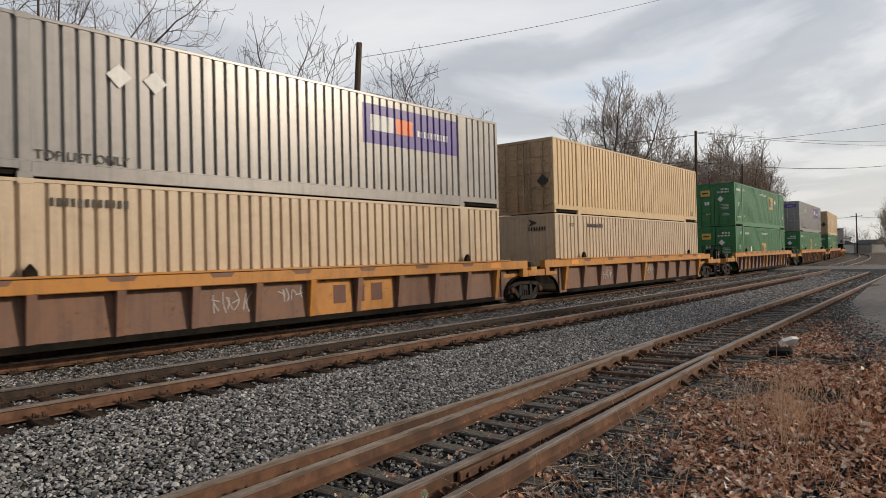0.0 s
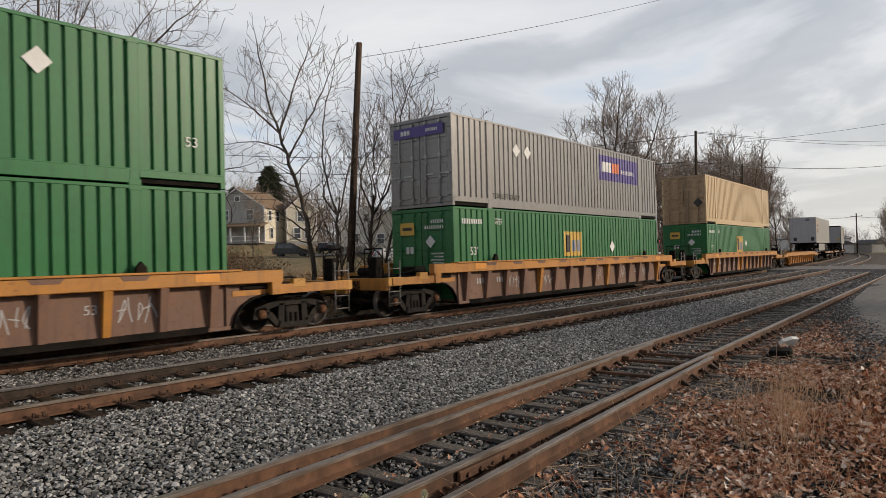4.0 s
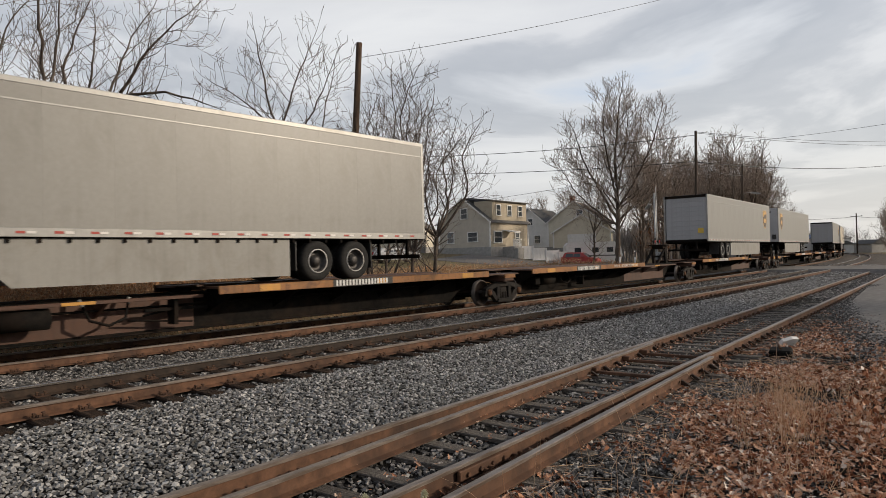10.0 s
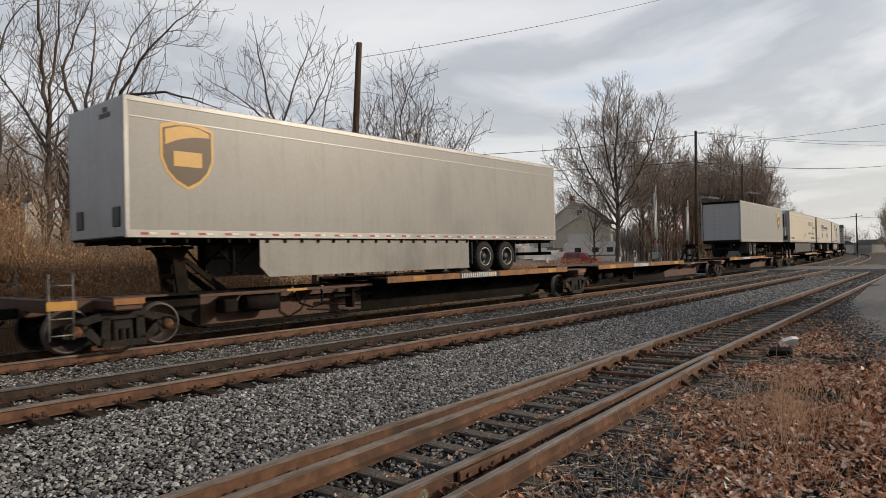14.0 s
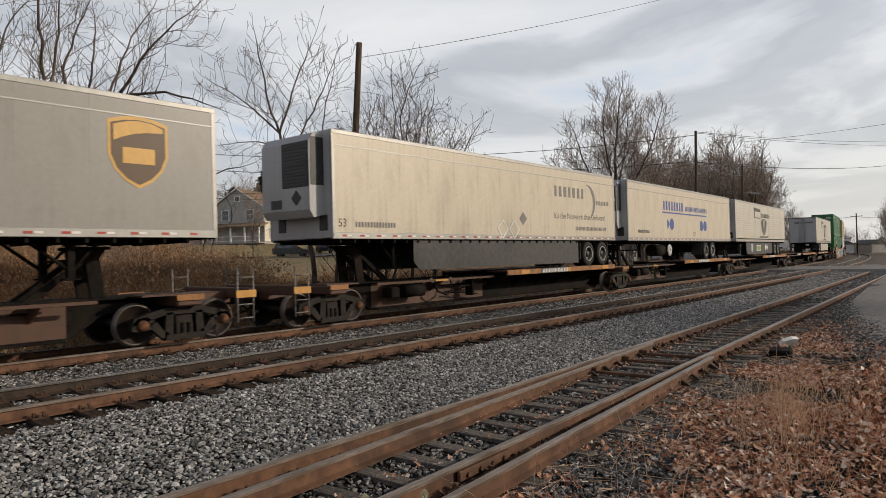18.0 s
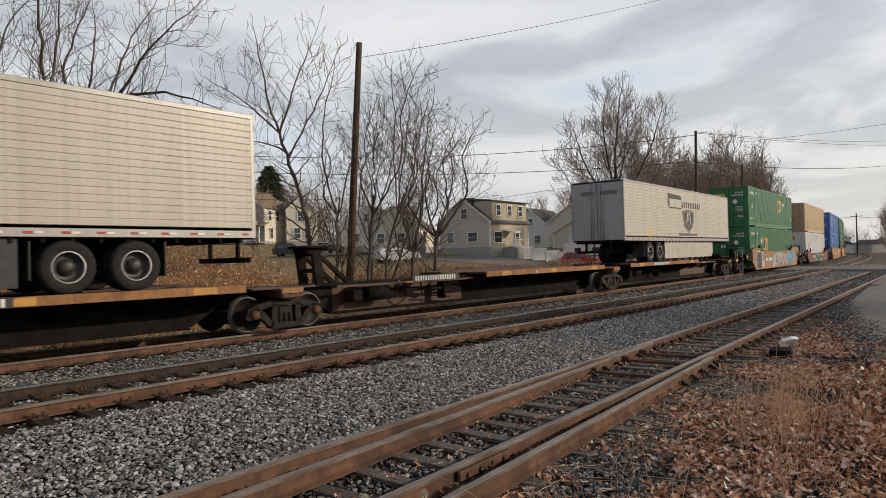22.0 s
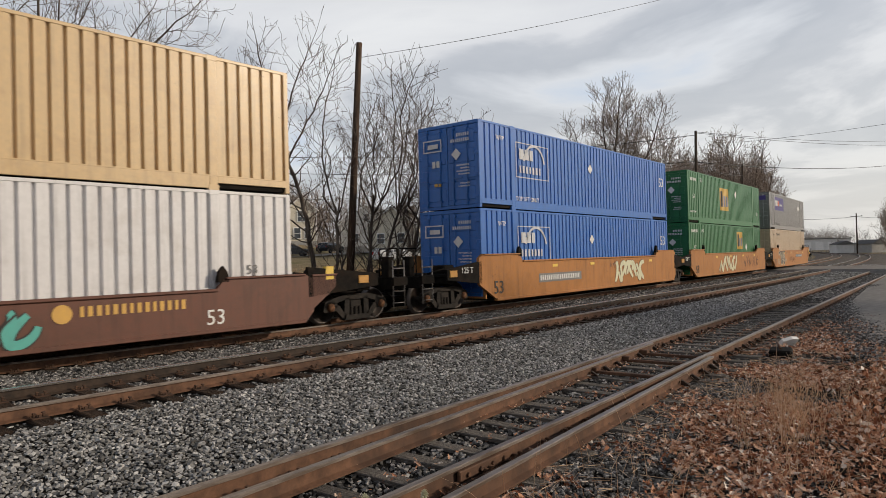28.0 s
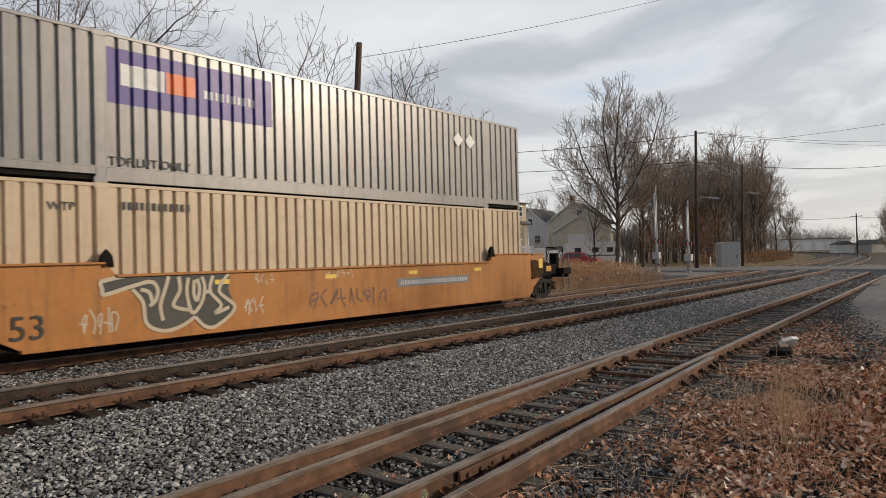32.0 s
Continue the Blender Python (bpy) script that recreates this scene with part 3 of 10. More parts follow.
def wheelset_geo():
    g = Geo()
    for s in (-1, 1):
        rim = [(0.02, s * 0.70), (0.15, s * 0.715), (0.17, s * 0.735), (0.36, s * 0.745), (0.375, s * 0.785), (0.415, s * 0.79),
               (0.42, s * 0.70), (0.445, s * 0.69), (0.45, s * 0.665), (0.36, s * 0.66), (0.34, s * 0.69), (0.15, s * 0.68), (0.09, s * 0.66)]
        g.lathe(rim, "y", 28)
        for k in range(3):   # cap screws at the axle end
            a = 2 * math.pi * k / 3
            g.tube((0.05 * math.cos(a), s * 1.10, 0.05 * math.sin(a)), (0.05 * math.cos(a), s * 1.125, 0.05 * math.sin(a)), 0.018, None, 6)
    g.tube((0, -1.02, 0), (0, 1.02, 0), 0.085, None, 12)
    for s in (-1, 1):
        g.tube((0, s * 0.90, 0), (0, s * 1.10, 0), 0.12, 0.11, 14)
    return g


WHEELSET = wheelset_geo().mesh("wheelset", WHEEL_STEEL)


def side_frame_geo():
    """A cast three-piece side frame: arched top, dropped bottom, two columns, jaws at both ends."""
    g = Geo()
    y0, y1 = -0.075, 0.075
    top = [(-1.10, 0.46), (-1.06, 0.60), (-0.78, 0.69), (-0.42, 0.77), (0.42, 0.77), (0.78, 0.69), (1.06, 0.60), (1.10, 0.46), (0.98, 0.46), (0.70, 0.56), (0.40, 0.635), (-0.40, 0.635), (-0.70, 0.56), (-0.98, 0.46)]
    g.prism(top, "y", y0, y1)
    for s in (-1, 1):
        g.prism([(s * 1.10, 0.50), (s * 1.12, 0.36), (s * 1.02, 0.34), (s * 0.72, 0.36), (s * 0.66, 0.54), (s * 0.80, 0.62), (s * 0.98, 0.60)], "y", y0, y1)
        g.prism([(s * 0.74, 0.50), (s * 0.70, 0.36), (s * 0.50, 0.17), (s * 0.36, 0.13), (s * 0.34, 0.26), (s * 0.46, 0.32), (s * 0.60, 0.50)], "y", y0, y1)
        g.prism([(s * 0.44, 0.20), (s * 0.26, 0.20), (s * 0.25, 0.68), (s * 0.40, 0.68)], "y", y0, y1)
    g.prism([(-0.44, 0.11), (0.44, 0.11), (0.40, 0.23), (-0.40, 0.23)], "y", y0 - 0.04, y1 + 0.04)
    return g


SIDE_FRAME = side_frame_geo().mesh("side_frame", CAST)
SPRING = Geo().lathe([(0.055, 0.22)] + [(0.058 + 0.014 * (_j % 2), 0.222 + 0.0125 * _j) for _j in range(18)] + [(0.055, 0.445)], "z", 10).mesh("spring", CAST)
_g = Geo()
_g.box(-0.20, 0.20, -1.06, 1.06, 0.42, 0.62, 0.03)
_g.box(-0.30, 0.30, -0.35, 0.35, 0.55, 0.72, 0.03)
BOLSTER = _g.mesh("bolster", CAST)
_g = Geo()
for _s in (-1, 1):
    _g.box(_s * 0.34 - 0.05, _s * 0.34 + 0.05, -0.85, 0.85, 0.26, 0.36, 0.01)
    for _y in (-0.74, 0.74):
        _g.box(_s * 0.42 - 0.05, _s * 0.42 + 0.05, _y - 0.05, _y + 0.05, 0.28, 0.56, 0.01)
BRAKE_BEAM = _g.mesh("brake_rigging", GRIMY_SHADED)


BEARING_CAP = Geo().lathe([(0.001, -0.035), (0.07, -0.035), (0.105, -0.01), (0.115, 0.03)], "y", 14).mesh("bearing_cap", RUST_CAP)


def bogie(car, lx, q):
    """A two-axle bogie at lx on its car; q is its place on the train."""
    b = part("bogie", BOLSTER, CAST, car, "rusty cast-steel two-axle bogie", pose(lx, 0, 0))
    for y in (-1.02, 1.02):
        part("side_frame", SIDE_FRAME, CAST, b, "", pose(0, y, 0))
        for dx in (-0.145, 0, 0.145):
            part("spring", SPRING, CAST, b, "", pose(dx, y, 0))
    part("brake_rigging", BRAKE_BEAM, GRIMY_SHADED, b)
    for dx in (-0.89, 0.89):
        w = part("wheelset", WHEELSET, WHEEL_STEEL, b, "", pose(dx, 0, 0.455))
        AXLES.append((w, q + dx, dx))
        for y in (-1.13, 1.13):
            part("bearing_cap", BEARING_CAP, RUST_CAP, b, "rusty round bearing cap", pose(dx, y, 0.455))
    return b


def coupler_geo(s):
    g = Geo()
    g.box(min(0, s * 0.55), max(0, s * 0.55), -0.09, 0.09, 0.72, 0.92, 0.02)
    g.prism([(s * 0.5, -0.16), (s * 0.78, -0.20), (s * 0.84, -0.05), (s * 0.70, 0.02), (s * 0.84, 0.16), (s * 0.62, 0.20), (s * 0.48, 0.14)], "z", 0.68, 0.96)
    g.path([(s * 0.3, -0.30, 0.70), (s * 0.55, -0.34, 0.52), (s * 0.8, -0.30, 0.46)], 0.03)
    return g


COUPLER = {s: coupler_geo(s).mesh("coupler", GRIMY_SHADED) for s in (-1, 1)}


def ladder_geo(x0, x1, y, z0, z1, rungs=4):
    g = Geo()
    for x in (x0, x1):
        g.tube((x, y, z0), (x, y, z1), 0.02, None, 6)
    for i in range(rungs):
        z = z0 + (z1 - z0) * (i + 0.3) / rungs
        g.tube((x0, y, z), (x1, y, z), 0.016, None, 6)
    return g


# ---------------------------------------------------------------- well cars
def well_car(name_label, q, b0, b1, style, half=8.05, ends=(True, True), own=(True, True), top=1.5, side_mat=None, rib_mat=None, chord_mat=None, group="", ribs=15):
    """A well car. style: ribbed, smooth. b0, b1: its bogies' places; ends: a coupler at that end; own: whether it carries the bogie."""
    car = thing("well_car", name_label, "railcar", group)
    side_mat = side_mat or CAR_BROWN
    chord_mat = chord_mat or CAR_YELLOW
    rib_mat = rib_mat or CAR_YELLOW
    zb = 0.27
    e0, e1 = b0 - q, b1 - q
    for s in (-1, 1):
        y = s * 1.46
        if style == "ribbed":
            ys = s * 1.335
            arch = [(half + 0.05, zb), (half + 0.14, 0.52), (half + 0.30, 0.72), (half + 0.55, 0.86), (half + 0.85, 0.93)]
            prof = [(-a0, z) for a0, z in arch[::-1]]
            prof = [(-half - 1.25, top - 0.30), (-half - 1.25, 0.95)] + prof + arch + [(half + 1.25, 0.95), (half + 1.25, top - 0.30)]
            g = Geo()
            g.prism(prof, "y", ys - 0.012, ys + 0.012)
            part("side_sheet", g, side_mat, car, "worn sheet steel with faded tags")
            g = Geo()
            ya, yb = sorted((s * 1.345, s * 1.56))
            g.box(-half - 1.30, half + 1.30, ya, yb, top - 0.30, top - 0.02, 0.015)
            part("top_chord", g, chord_mat, car, "weathered yellow top rail")
            g = Geo()
            ya, yb = sorted((s * 1.31, s * 1.60))
            g.box(-half - 0.2, half + 0.2, ya, yb, top - 0.022, top + 0.022, 0.008)
            part("chord_flange", g, chord_mat, car)
            g = Geo()
            ya, yb = sorted((s * 1.33, s * 1.43))
            g.box(-half, half, ya, yb, zb - 0.05, zb + 0.035, 0.01)
            part("bottom_chord", g, side_mat, car)
            if side_mat is CAR_BROWN and s < 0:
                for i in range(2 * ribs):      # worn patches where the rail's paint is cut back
                    x = -half + 0.3 + (2 * half - 0.6) * (i + 0.5) / (2 * ribs)
                    if (i * 5 + int(abs(q))) % 3 == 0:
                        part("worn_patch", Geo().prism([(x - 0.30, top - 0.03), (x + 0.30, top - 0.03), (x + 0.22, top - 0.13), (x - 0.22, top - 0.13)], "y", -1.565, -1.558), CAR_BROWN, car, "rusty worn patch")
                for x in (-half + 1.0, half - 0.6):
                    part("reflector_plate", Geo().box(x - 0.28, x + 0.28, -1.568, -1.56, top - 0.22, top - 0.05, 0.002), SAFETY_ORANGE, car, "bright orange reflector")
            n = ribs
            for i in range(n):
                x = -half + 0.42 + (2 * half - 0.84) * i / (n - 1)
                g = Geo()
                w = 0.085
                yi, yt, yo = ys, s * 1.55, s * 1.425
                g.add([(x - w, yi, top - 0.30), (x + w, yi, top - 0.30), (x + w * 0.8, yi, zb + 0.03), (x - w * 0.8, yi, zb + 0.03),
                       (x - w, yt, top - 0.30), (x + w, yt, top - 0.30), (x + w * 0.8, yo, zb + 0.03), (x - w * 0.8, yo, zb + 0.03)],
                      [(0, 1, 2, 3), (4, 7, 6, 5), (0, 4, 5, 1), (1, 5, 6, 2), (2, 6, 7, 3), (3, 7, 4, 0)])
                part("rib", g, chord_mat if (i * 7 + int(abs(q))) % 5 == 0 else rib_mat, car)
            rim = [(half + 0.06, zb - 0.02), (half + 0.15, 0.50), (half + 0.31, 0.70), (half + 0.56, 0.84), (half + 0.86, 0.91), (half + 1.25, 0.93)]
            for k in (-1, 1):
                g = Geo()
                for (xa, za), (xb, zb2) in zip(rim, rim[1:]):
                    ya, yb = sorted((s * 1.32, s * 1.44))
                    g.add([(k * xa, ya, za), (k * xb, ya, zb2), (k * xb, yb, zb2), (k * xa, yb, za), (k * xa, ya, za + 0.04), (k * xb, ya, zb2 + 0.04), (k * xb, yb, zb2 + 0.04), (k * xa, yb, za + 0.04)],
                          [(0, 1, 2, 3), (4, 7, 6, 5), (0, 4, 5, 1), (2, 6, 7, 3)])
                part("arch_flange", g, GRIMY_SHADED if side_mat is CAR_BROWN else chord_mat, car)
                ya, yb = sorted((s * 1.345, s * 1.57))
                part("corner_post", Geo().box(k * (half + 1.12) - 0.14, k * (half + 1.12) + 0.14, ya, yb, 0.92, top - 0.28, 0.015), chord_mat, car)
                ya, yb = sorted((s * 1.33, s * 1.36))
                part("yellow_patch", Geo().box(min(k * (half + 0.1), k * (half + 0.95)), max(k * (half + 0.1), k * (half + 0.95)), ya, yb, 0.93, 1.05), CAR_YELLOW, car)
        else:
            g = Geo()
            hi = top + 0.24
            prof = [(-half - 0.45, 0.78), (-half + 0.55, zb - 0.04), (half + 0.22, zb - 0.04), (half + 0.45, 0.46), (half + 0.45, hi - 0.12), (half + 0.2, hi),
                    (half - 1.9, hi), (half - 2.1, top), (-half + 2.1, top), (-half + 1.9, hi), (-half - 0.2, hi), (-half - 0.45, hi - 0.12)]
            g.prism(prof, "y", y - 0.05, y + 0.05)
            part("side_sheet", g, side_mat, car)
            g = Geo()
            g.box(-half + 2.1, half - 2.1, y - 0.10, y + 0.10, top - 0.05, top + 0.005, 0.01)
            for a, b in ((-half - 0.2, -half + 1.9), (half - 1.9, half + 0.2)):
                g.box(a, b, y - 0.10, y + 0.10, hi - 0.04, hi + 0.006, 0.01)
            part("top_chord", g, chord_mat, car)
            g = Geo()
            g.box(-half + 0.5, half + 0.2, y - 0.075, y + 0.075, zb - 0.07, zb + 0.02, 0.01)
            part("bottom_chord", g, side_mat, car)
            if ends[1]:
                part("end_wing", Geo().prism([(half + 0.44, 0.52), (half + 0.44, hi - 0.02), (half + 1.15, hi - 0.06), (half + 1.15, 1.02), (half + 0.85, 0.80)], "y", y - 0.05, y + 0.05), side_mat, car)
                part("wing_cap", Geo().box(half + 0.40, half + 1.17, y - 0.09, y + 0.09, hi - 0.07, hi - 0.02, 0.008), chord_mat, car)
                part("reflector_plate", Geo().box(half + 0.84, half + 1.08, y - 0.056, y + 0.056, 1.20, 1.52), SAFETY_YELLOW, car, "bright yellow reflector")
        # guides that steer the boxes into the well
        for x in (-6.1, 6.1):
            g = Geo()
            zt = top + 0.24 if style != "ribbed" else top
            g.prism([(x - 0.13, zt - 0.1), (x + 0.13, zt - 0.1), (x + 0.10, zt + 0.12), (x, zt + 0.24), (x - 0.10, zt + 0.12)], "y", y - 0.05, y + 0.05)
            part("container_guide", g, GRIMY_SHADED, car)
    g = Geo()
    for x in (-half + 0.8, -6.1, -2.2, 2.2, 6.1, half - 0.8):
        g.box(x - 0.28, x + 0.28, -1.44, 1.44, 0.21, 0.335, 0.01)
    g.box(-half + 0.6, half - 0.6, -1.44, -1.30, 0.205, 0.33)
    g.box(-half + 0.6, half - 0.6, 1.30, 1.44, 0.205, 0.33)
    part("well_floor", g, GRIMY_SHADED, car)
    for s, e, cp, ow in ((-1, e0, ends[0], own[0]), (1, e1, ends[1], own[1])):
        xe = s * (half + 0.3)
        tip = e + s * (1.55 if cp else 0.0)
        lo, hi = min(xe, tip), max(xe, tip)
        g = Geo()
        g.box(lo, hi, -0.42, 0.42, 0.74, 1.10, 0.03)
        g.box(min(xe, e + s * 0.3), max(xe, e + s * 0.3), -1.40, 1.40, 1.06, 1.16, 0.02)
        g.box(e - 0.24, e + 0.24, -1.38, 1.38, 0.86, 1.10, 0.03)
        part("end_deck", g, GRIMY_SHADED, car)
        for y in (-1.46, 1.46):
            g = Geo()
            if style == "ribbed":
                g.prism([(xe + s * 0.9, 0.93), (xe + s * 0.9, 1.15), (e + s * (1.4 if cp else 0.5), 1.15), (e + s * (1.4 if cp else 0.5), 0.95)], "y", y - 0.07, y + 0.05)
            else:
                g.prism([(xe, 0.80), (e + s * 0.4, 0.98), (e + s * 0.4, 1.30), (xe, 1.52)], "y", y - 0.05, y + 0.05)
            part("end_sill", g, chord_mat if style == "ribbed" else GRIMY_SHADED, car)
            g = Geo()
            g.box(e - 0.30, e + 0.05, y - 0.075, y + 0.075, 1.06, 1.26, 0.01)
            part("reflector_plate", g, YELLOW_TAPE, car)
        g = Geo()
        g.box(xe - s * 0.35 - 0.03, xe - s * 0.35 + 0.03, -1.40, 1.40, 0.30, 1.35)
        part("well_bulkhead", g, side_mat, car)
        # hand brake, hoses and tank on the deck
        g = Geo()
        g.box(min(e - s * 0.7, e - s * 0.2), max(e - s * 0.7, e - s * 0.2), -0.9, -0.35, 1.16, 1.42, 0.03)
        part("valve_box", g, GRIMY_SHADED, car)
        part("air_reservoir", Geo().tube((e + s * 0.1, 0.2, 1.28), (e + s * 0.1, 1.1, 1.28), 0.14, None, 12), GRIMY_SHADED, car)
        part("brake_hose", Geo().path([(xe + s * 0.3, -1.1, 1.18), (e, -1.0, 1.30), (e + s * 0.5, -0.8, 1.18)], 0.03), GRIMY_SHADED, car)
        if cp:
            part("coupler", COUPLER[s], GRIMY_SHADED, car, "", pose(tip, 0, 0))
            g = Geo()
            g.box(min(tip, tip - s * 0.16), max(tip, tip - s * 0.16), -1.42, 1.42, 0.80, 1.14, 0.02)
            part("end_beam", g, chord_mat if style == "ribbed" else GRIMY_SHADED, car)
            for y in (-1.44, 1.44):
                part("ladder", ladder_geo(tip - s * 0.52, tip - s * 0.08, y, 0.36, 1.62 if y < 0 else 1.2), WORN_STEEL, car)
                g = Geo()
                g.box(min(tip - s * 0.55, tip), max(tip - s * 0.55, tip), y - 0.06, y + 0.06, 0.92, 1.16, 0.01)
                part("step_plate", g, YELLOW_TAPE if style == "ribbed" else GRIMY_SHADED, car)
            g = Geo()
            g.tube((tip - s * 0.1, -1.2, 1.14), (tip - s * 0.1, -1.2, 1.95), 0.022, None, 6)
            g.tube((tip - s * 0.1, -0.5, 1.14), (tip - s * 0.1, -0.5, 1.95), 0.022, None, 6)
            g.tube((tip - s * 0.1, -1.2, 1.95), (tip - s * 0.1, -0.5, 1.95), 0.022, None, 6)
            part("handrail", g, GRIMY_SHADED, car)
            g = Geo()
            g.lathe([(0.28, -0.02), (0.30, 0.0), (0.28, 0.02)], "x", 16, (tip - s * 0.14, -0.85, 1.62))
            g.box(tip - s * 0.14 - 0.12, tip - s * 0.14 + 0.12, -1.0, -0.7, 1.14, 1.72, 0.02)
            part("hand_brake", g, GRIMY_SHADED, car)
        if ow:
            bogie(car, e, q + e)
    return carried(car, q, 8.5)


# ---------------------------------------------------------------- containers
HALF, WIDE, TALL = 8.077, 1.295, 2.896


def corrugated(x0, x1, z0, z1, y, s, pitch=0.278, depth=0.062):
    """A sheet pressed into upright ribs, facing s * y."""
    n = max(1, round((x1 - x0) / pitch))
    p = (x1 - x0) / n
    xs = []
    for i in range(n):
        b = x0 + i * p
        xs += [(b, 0.0), (b + p * 0.70, 0.0), (b + p * 0.78, depth), (b + p * 0.92, depth)]
    xs.append((x1, 0.0))
    vs, fs = [], []
    for x, d in xs:
        vs += [(x, y - s * d, z0), (x, y - s * d, z1)]
    for i in range(len(xs) - 1):
        fs.append((2 * i, 2 * i + 2, 2 * i + 3, 2 * i + 1))
    return vs, fs


CONTAINER_MESHES = {}


def container(mat, label, end="door", end_mat=None, pitch=0.278, group="stacked containers"):
    """A 53-foot domestic container, its middle at the origin and its floor at z = 0. end: what faces -x."""
    end_mat = end_mat or mat
    box = thing("shipping_container", label, "container", group)
    key = (mat.name, pitch)
    if key not in CONTAINER_MESHES:
        d = {}
        for s in (-1, 1):
            g = Geo()
            y = s * (WIDE - 0.012)
            for a, b in ((-HALF + 0.10, -6.096 - 0.10), (-6.096 + 0.10, 6.096 - 0.10), (6.096 + 0.10, HALF - 0.10)):
                g.add(*corrugated(a, b, 0.32, TALL - 0.06, y, s, pitch))
            d["side", s] = g.mesh("side_wall", mat)
            g = Geo()
            ya, yb = sorted((s * WIDE, s * (WIDE - 0.07)))
            g.box(-6.0, 6.0, ya, yb, 0.03, 0.30, 0.008)
            for a, b in ((-HALF + 0.02, -6.19), (6.19, HALF - 0.02)):     # the overhanging ends sit higher
                g.box(a, b, ya, yb, 0.15, 0.30, 0.008)
            ya, yb = sorted((s * (WIDE + .004), s * (WIDE - 0.04)))
            g.box(-HALF + 0.02, HALF - 0.02, ya, yb, 0.292, 0.322, 0.004)
            d["rail", s] = g.mesh("bottom_rail", mat)
            g = Geo()
            g.box(-HALF + 0.02, HALF - 0.02, min(s * WIDE, s * (WIDE - 0.06)), max(s * WIDE, s * (WIDE - 0.06)), TALL - 0.075, TALL - 0.005, 0.008)
            d["top", s] = g.mesh("top_rail", mat)
            g = Geo()
            g.box(-0.06, 0.06, min(s * WIDE, s * (WIDE - 0.12)), max(s * WIDE, s * (WIDE - 0.12)), 0.02, TALL - 0.01, 0.01)
            d["corner", s] = g.mesh("corner_post", mat)
            g = Geo()
            g.box(-0.10, 0.10, min(s * (WIDE + .003), s * (WIDE - 0.10)), max(s * (WIDE + .003), s * (WIDE - 0.10)), 0.02, TALL - 0.01, 0.01)
            d["post", s] = g.mesh("lifting_post", mat)
        g = Geo()
        n = 40
        for i in range(n):
            x = -HALF + 0.05 + (2 * HALF - 0.1) * i / n
            w = (2 * HALF - 0.1) / n
            g.box(x + w * 0.1, x + w * 0.9, -WIDE + 0.06, WIDE - 0.06, TALL - 0.03, TALL - 0.012)
        g.box(-HALF + 0.03, HALF - 0.03, -WIDE + 0.03, WIDE - 0.03, TALL - 0.05, TALL - 0.025)
        d["roof"] = g.mesh("roof", mat)
        g = Geo()
        g.box(-HALF + 0.05, HALF - 0.05, -WIDE + 0.06, WIDE - 0.06, 0.05, 0.14)
        d["floor"] = g.mesh("floor_frame", GRIMY_SHADED)
        g = Geo()
        g.box(-0.13, 0.13, -0.004, 0.09, -0.012, 0.11, 0.012)
        d["cast"] = g.mesh("corner_casting", mat)
        CONTAINER_MESHES[key] = d
    d = CONTAINER_MESHES[key]
    for s in (-1, 1):
        part("side_wall", d["side", s], mat, box)
        part("bottom_rail", d["rail", s], mat, box)
        part("top_rail", d["top", s], mat, box)
        for x in (-HALF + 0.06, HALF - 0.06):
            part("corner_post", d["corner", s], mat, box, "", pose(x, 0, 0))
        for x in (-6.096, 6.096):
            part("lifting_post", d["post", s], mat, box, "", pose(x, 0, 0))
    for x in (-6.096, 6.096):
        for z in (0.0, TALL - 0.1):
            part("corner_casting", d["cast"], mat, box, "", pose(x, -WIDE - 0.004, z))
    part("roof", d["roof"], mat, box)
    part("floor_frame", d["floor"], GRIMY_SHADED, box)
    for s, kind in ((-1, end), (1, "wall" if end == "door" else "door")):
        x = s * (HALF - 0.02)
        if kind == "wall":
            vs, fs = corrugated(-WIDE + 0.12, WIDE - 0.12, 0.16, TALL - 0.10, 0.0, -1, 0.30, 0.04)
            g = Geo().add([(x + s * vy, vx, vz) for vx, vy, vz in vs], fs)
            g.box(x - 0.03, x + 0.03, -WIDE + 0.02, WIDE - 0.02, 0.02, 0.18, 0.01)
            g.box(x - 0.03, x + 0.03, -WIDE + 0.02, WIDE - 0.02, TALL - 0.12, TALL - 0.01, 0.01)
            part("front_wall", g, end_mat, box)
        else:
            g = Geo()
            g.box(x - 0.04, x + 0.02 * s + 0.02, -WIDE + 0.02, WIDE - 0.02, 0.02, 0.13, 0.01)
            part("door_sill", g, end_mat, box)
            g = Geo()
            g.box(x - 0.04, x + 0.02 * s + 0.02, -WIDE + 0.02, WIDE - 0.02, TALL - 0.13, TALL - 0.01, 0.01)
            part("door_header", g, end_mat, box)
            for side in (-1, 1):
                y0, y1 = sorted((side * 0.015, side * (WIDE - 0.10)))
                g = Geo()
                g.box(x - 0.025, x + 0.025, y0, y1, 0.14, TALL - 0.14, 0.006)
                door = part("door", g, end_mat, box)
                pm = Geo().box(min(x, x + s * 0.045), max(x, x + s * 0.045), y0 + 0.06, y1 - 0.06, 0, 0.44, 0.015).mesh("door_panel", end_mat)
                for i in range(4):
                    part("door_panel", pm, end_mat, door, "", pose(0, 0, 0.30 + i * 0.62))
                for y in (side * 0.28, side * 0.85):
                    g = Geo()
                    xr = x + s * 0.075
                    g.tube((xr, y, 0.10), (xr, y, TALL - 0.10), 0.019, None, 8)
                    for z in (0.25, 0.9, 1.6, 2.3, 2.65):
                        g.box(min(x, xr + s * 0.02), max(x, xr + s * 0.02), y - 0.05, y + 0.05, z, z + 0.06)
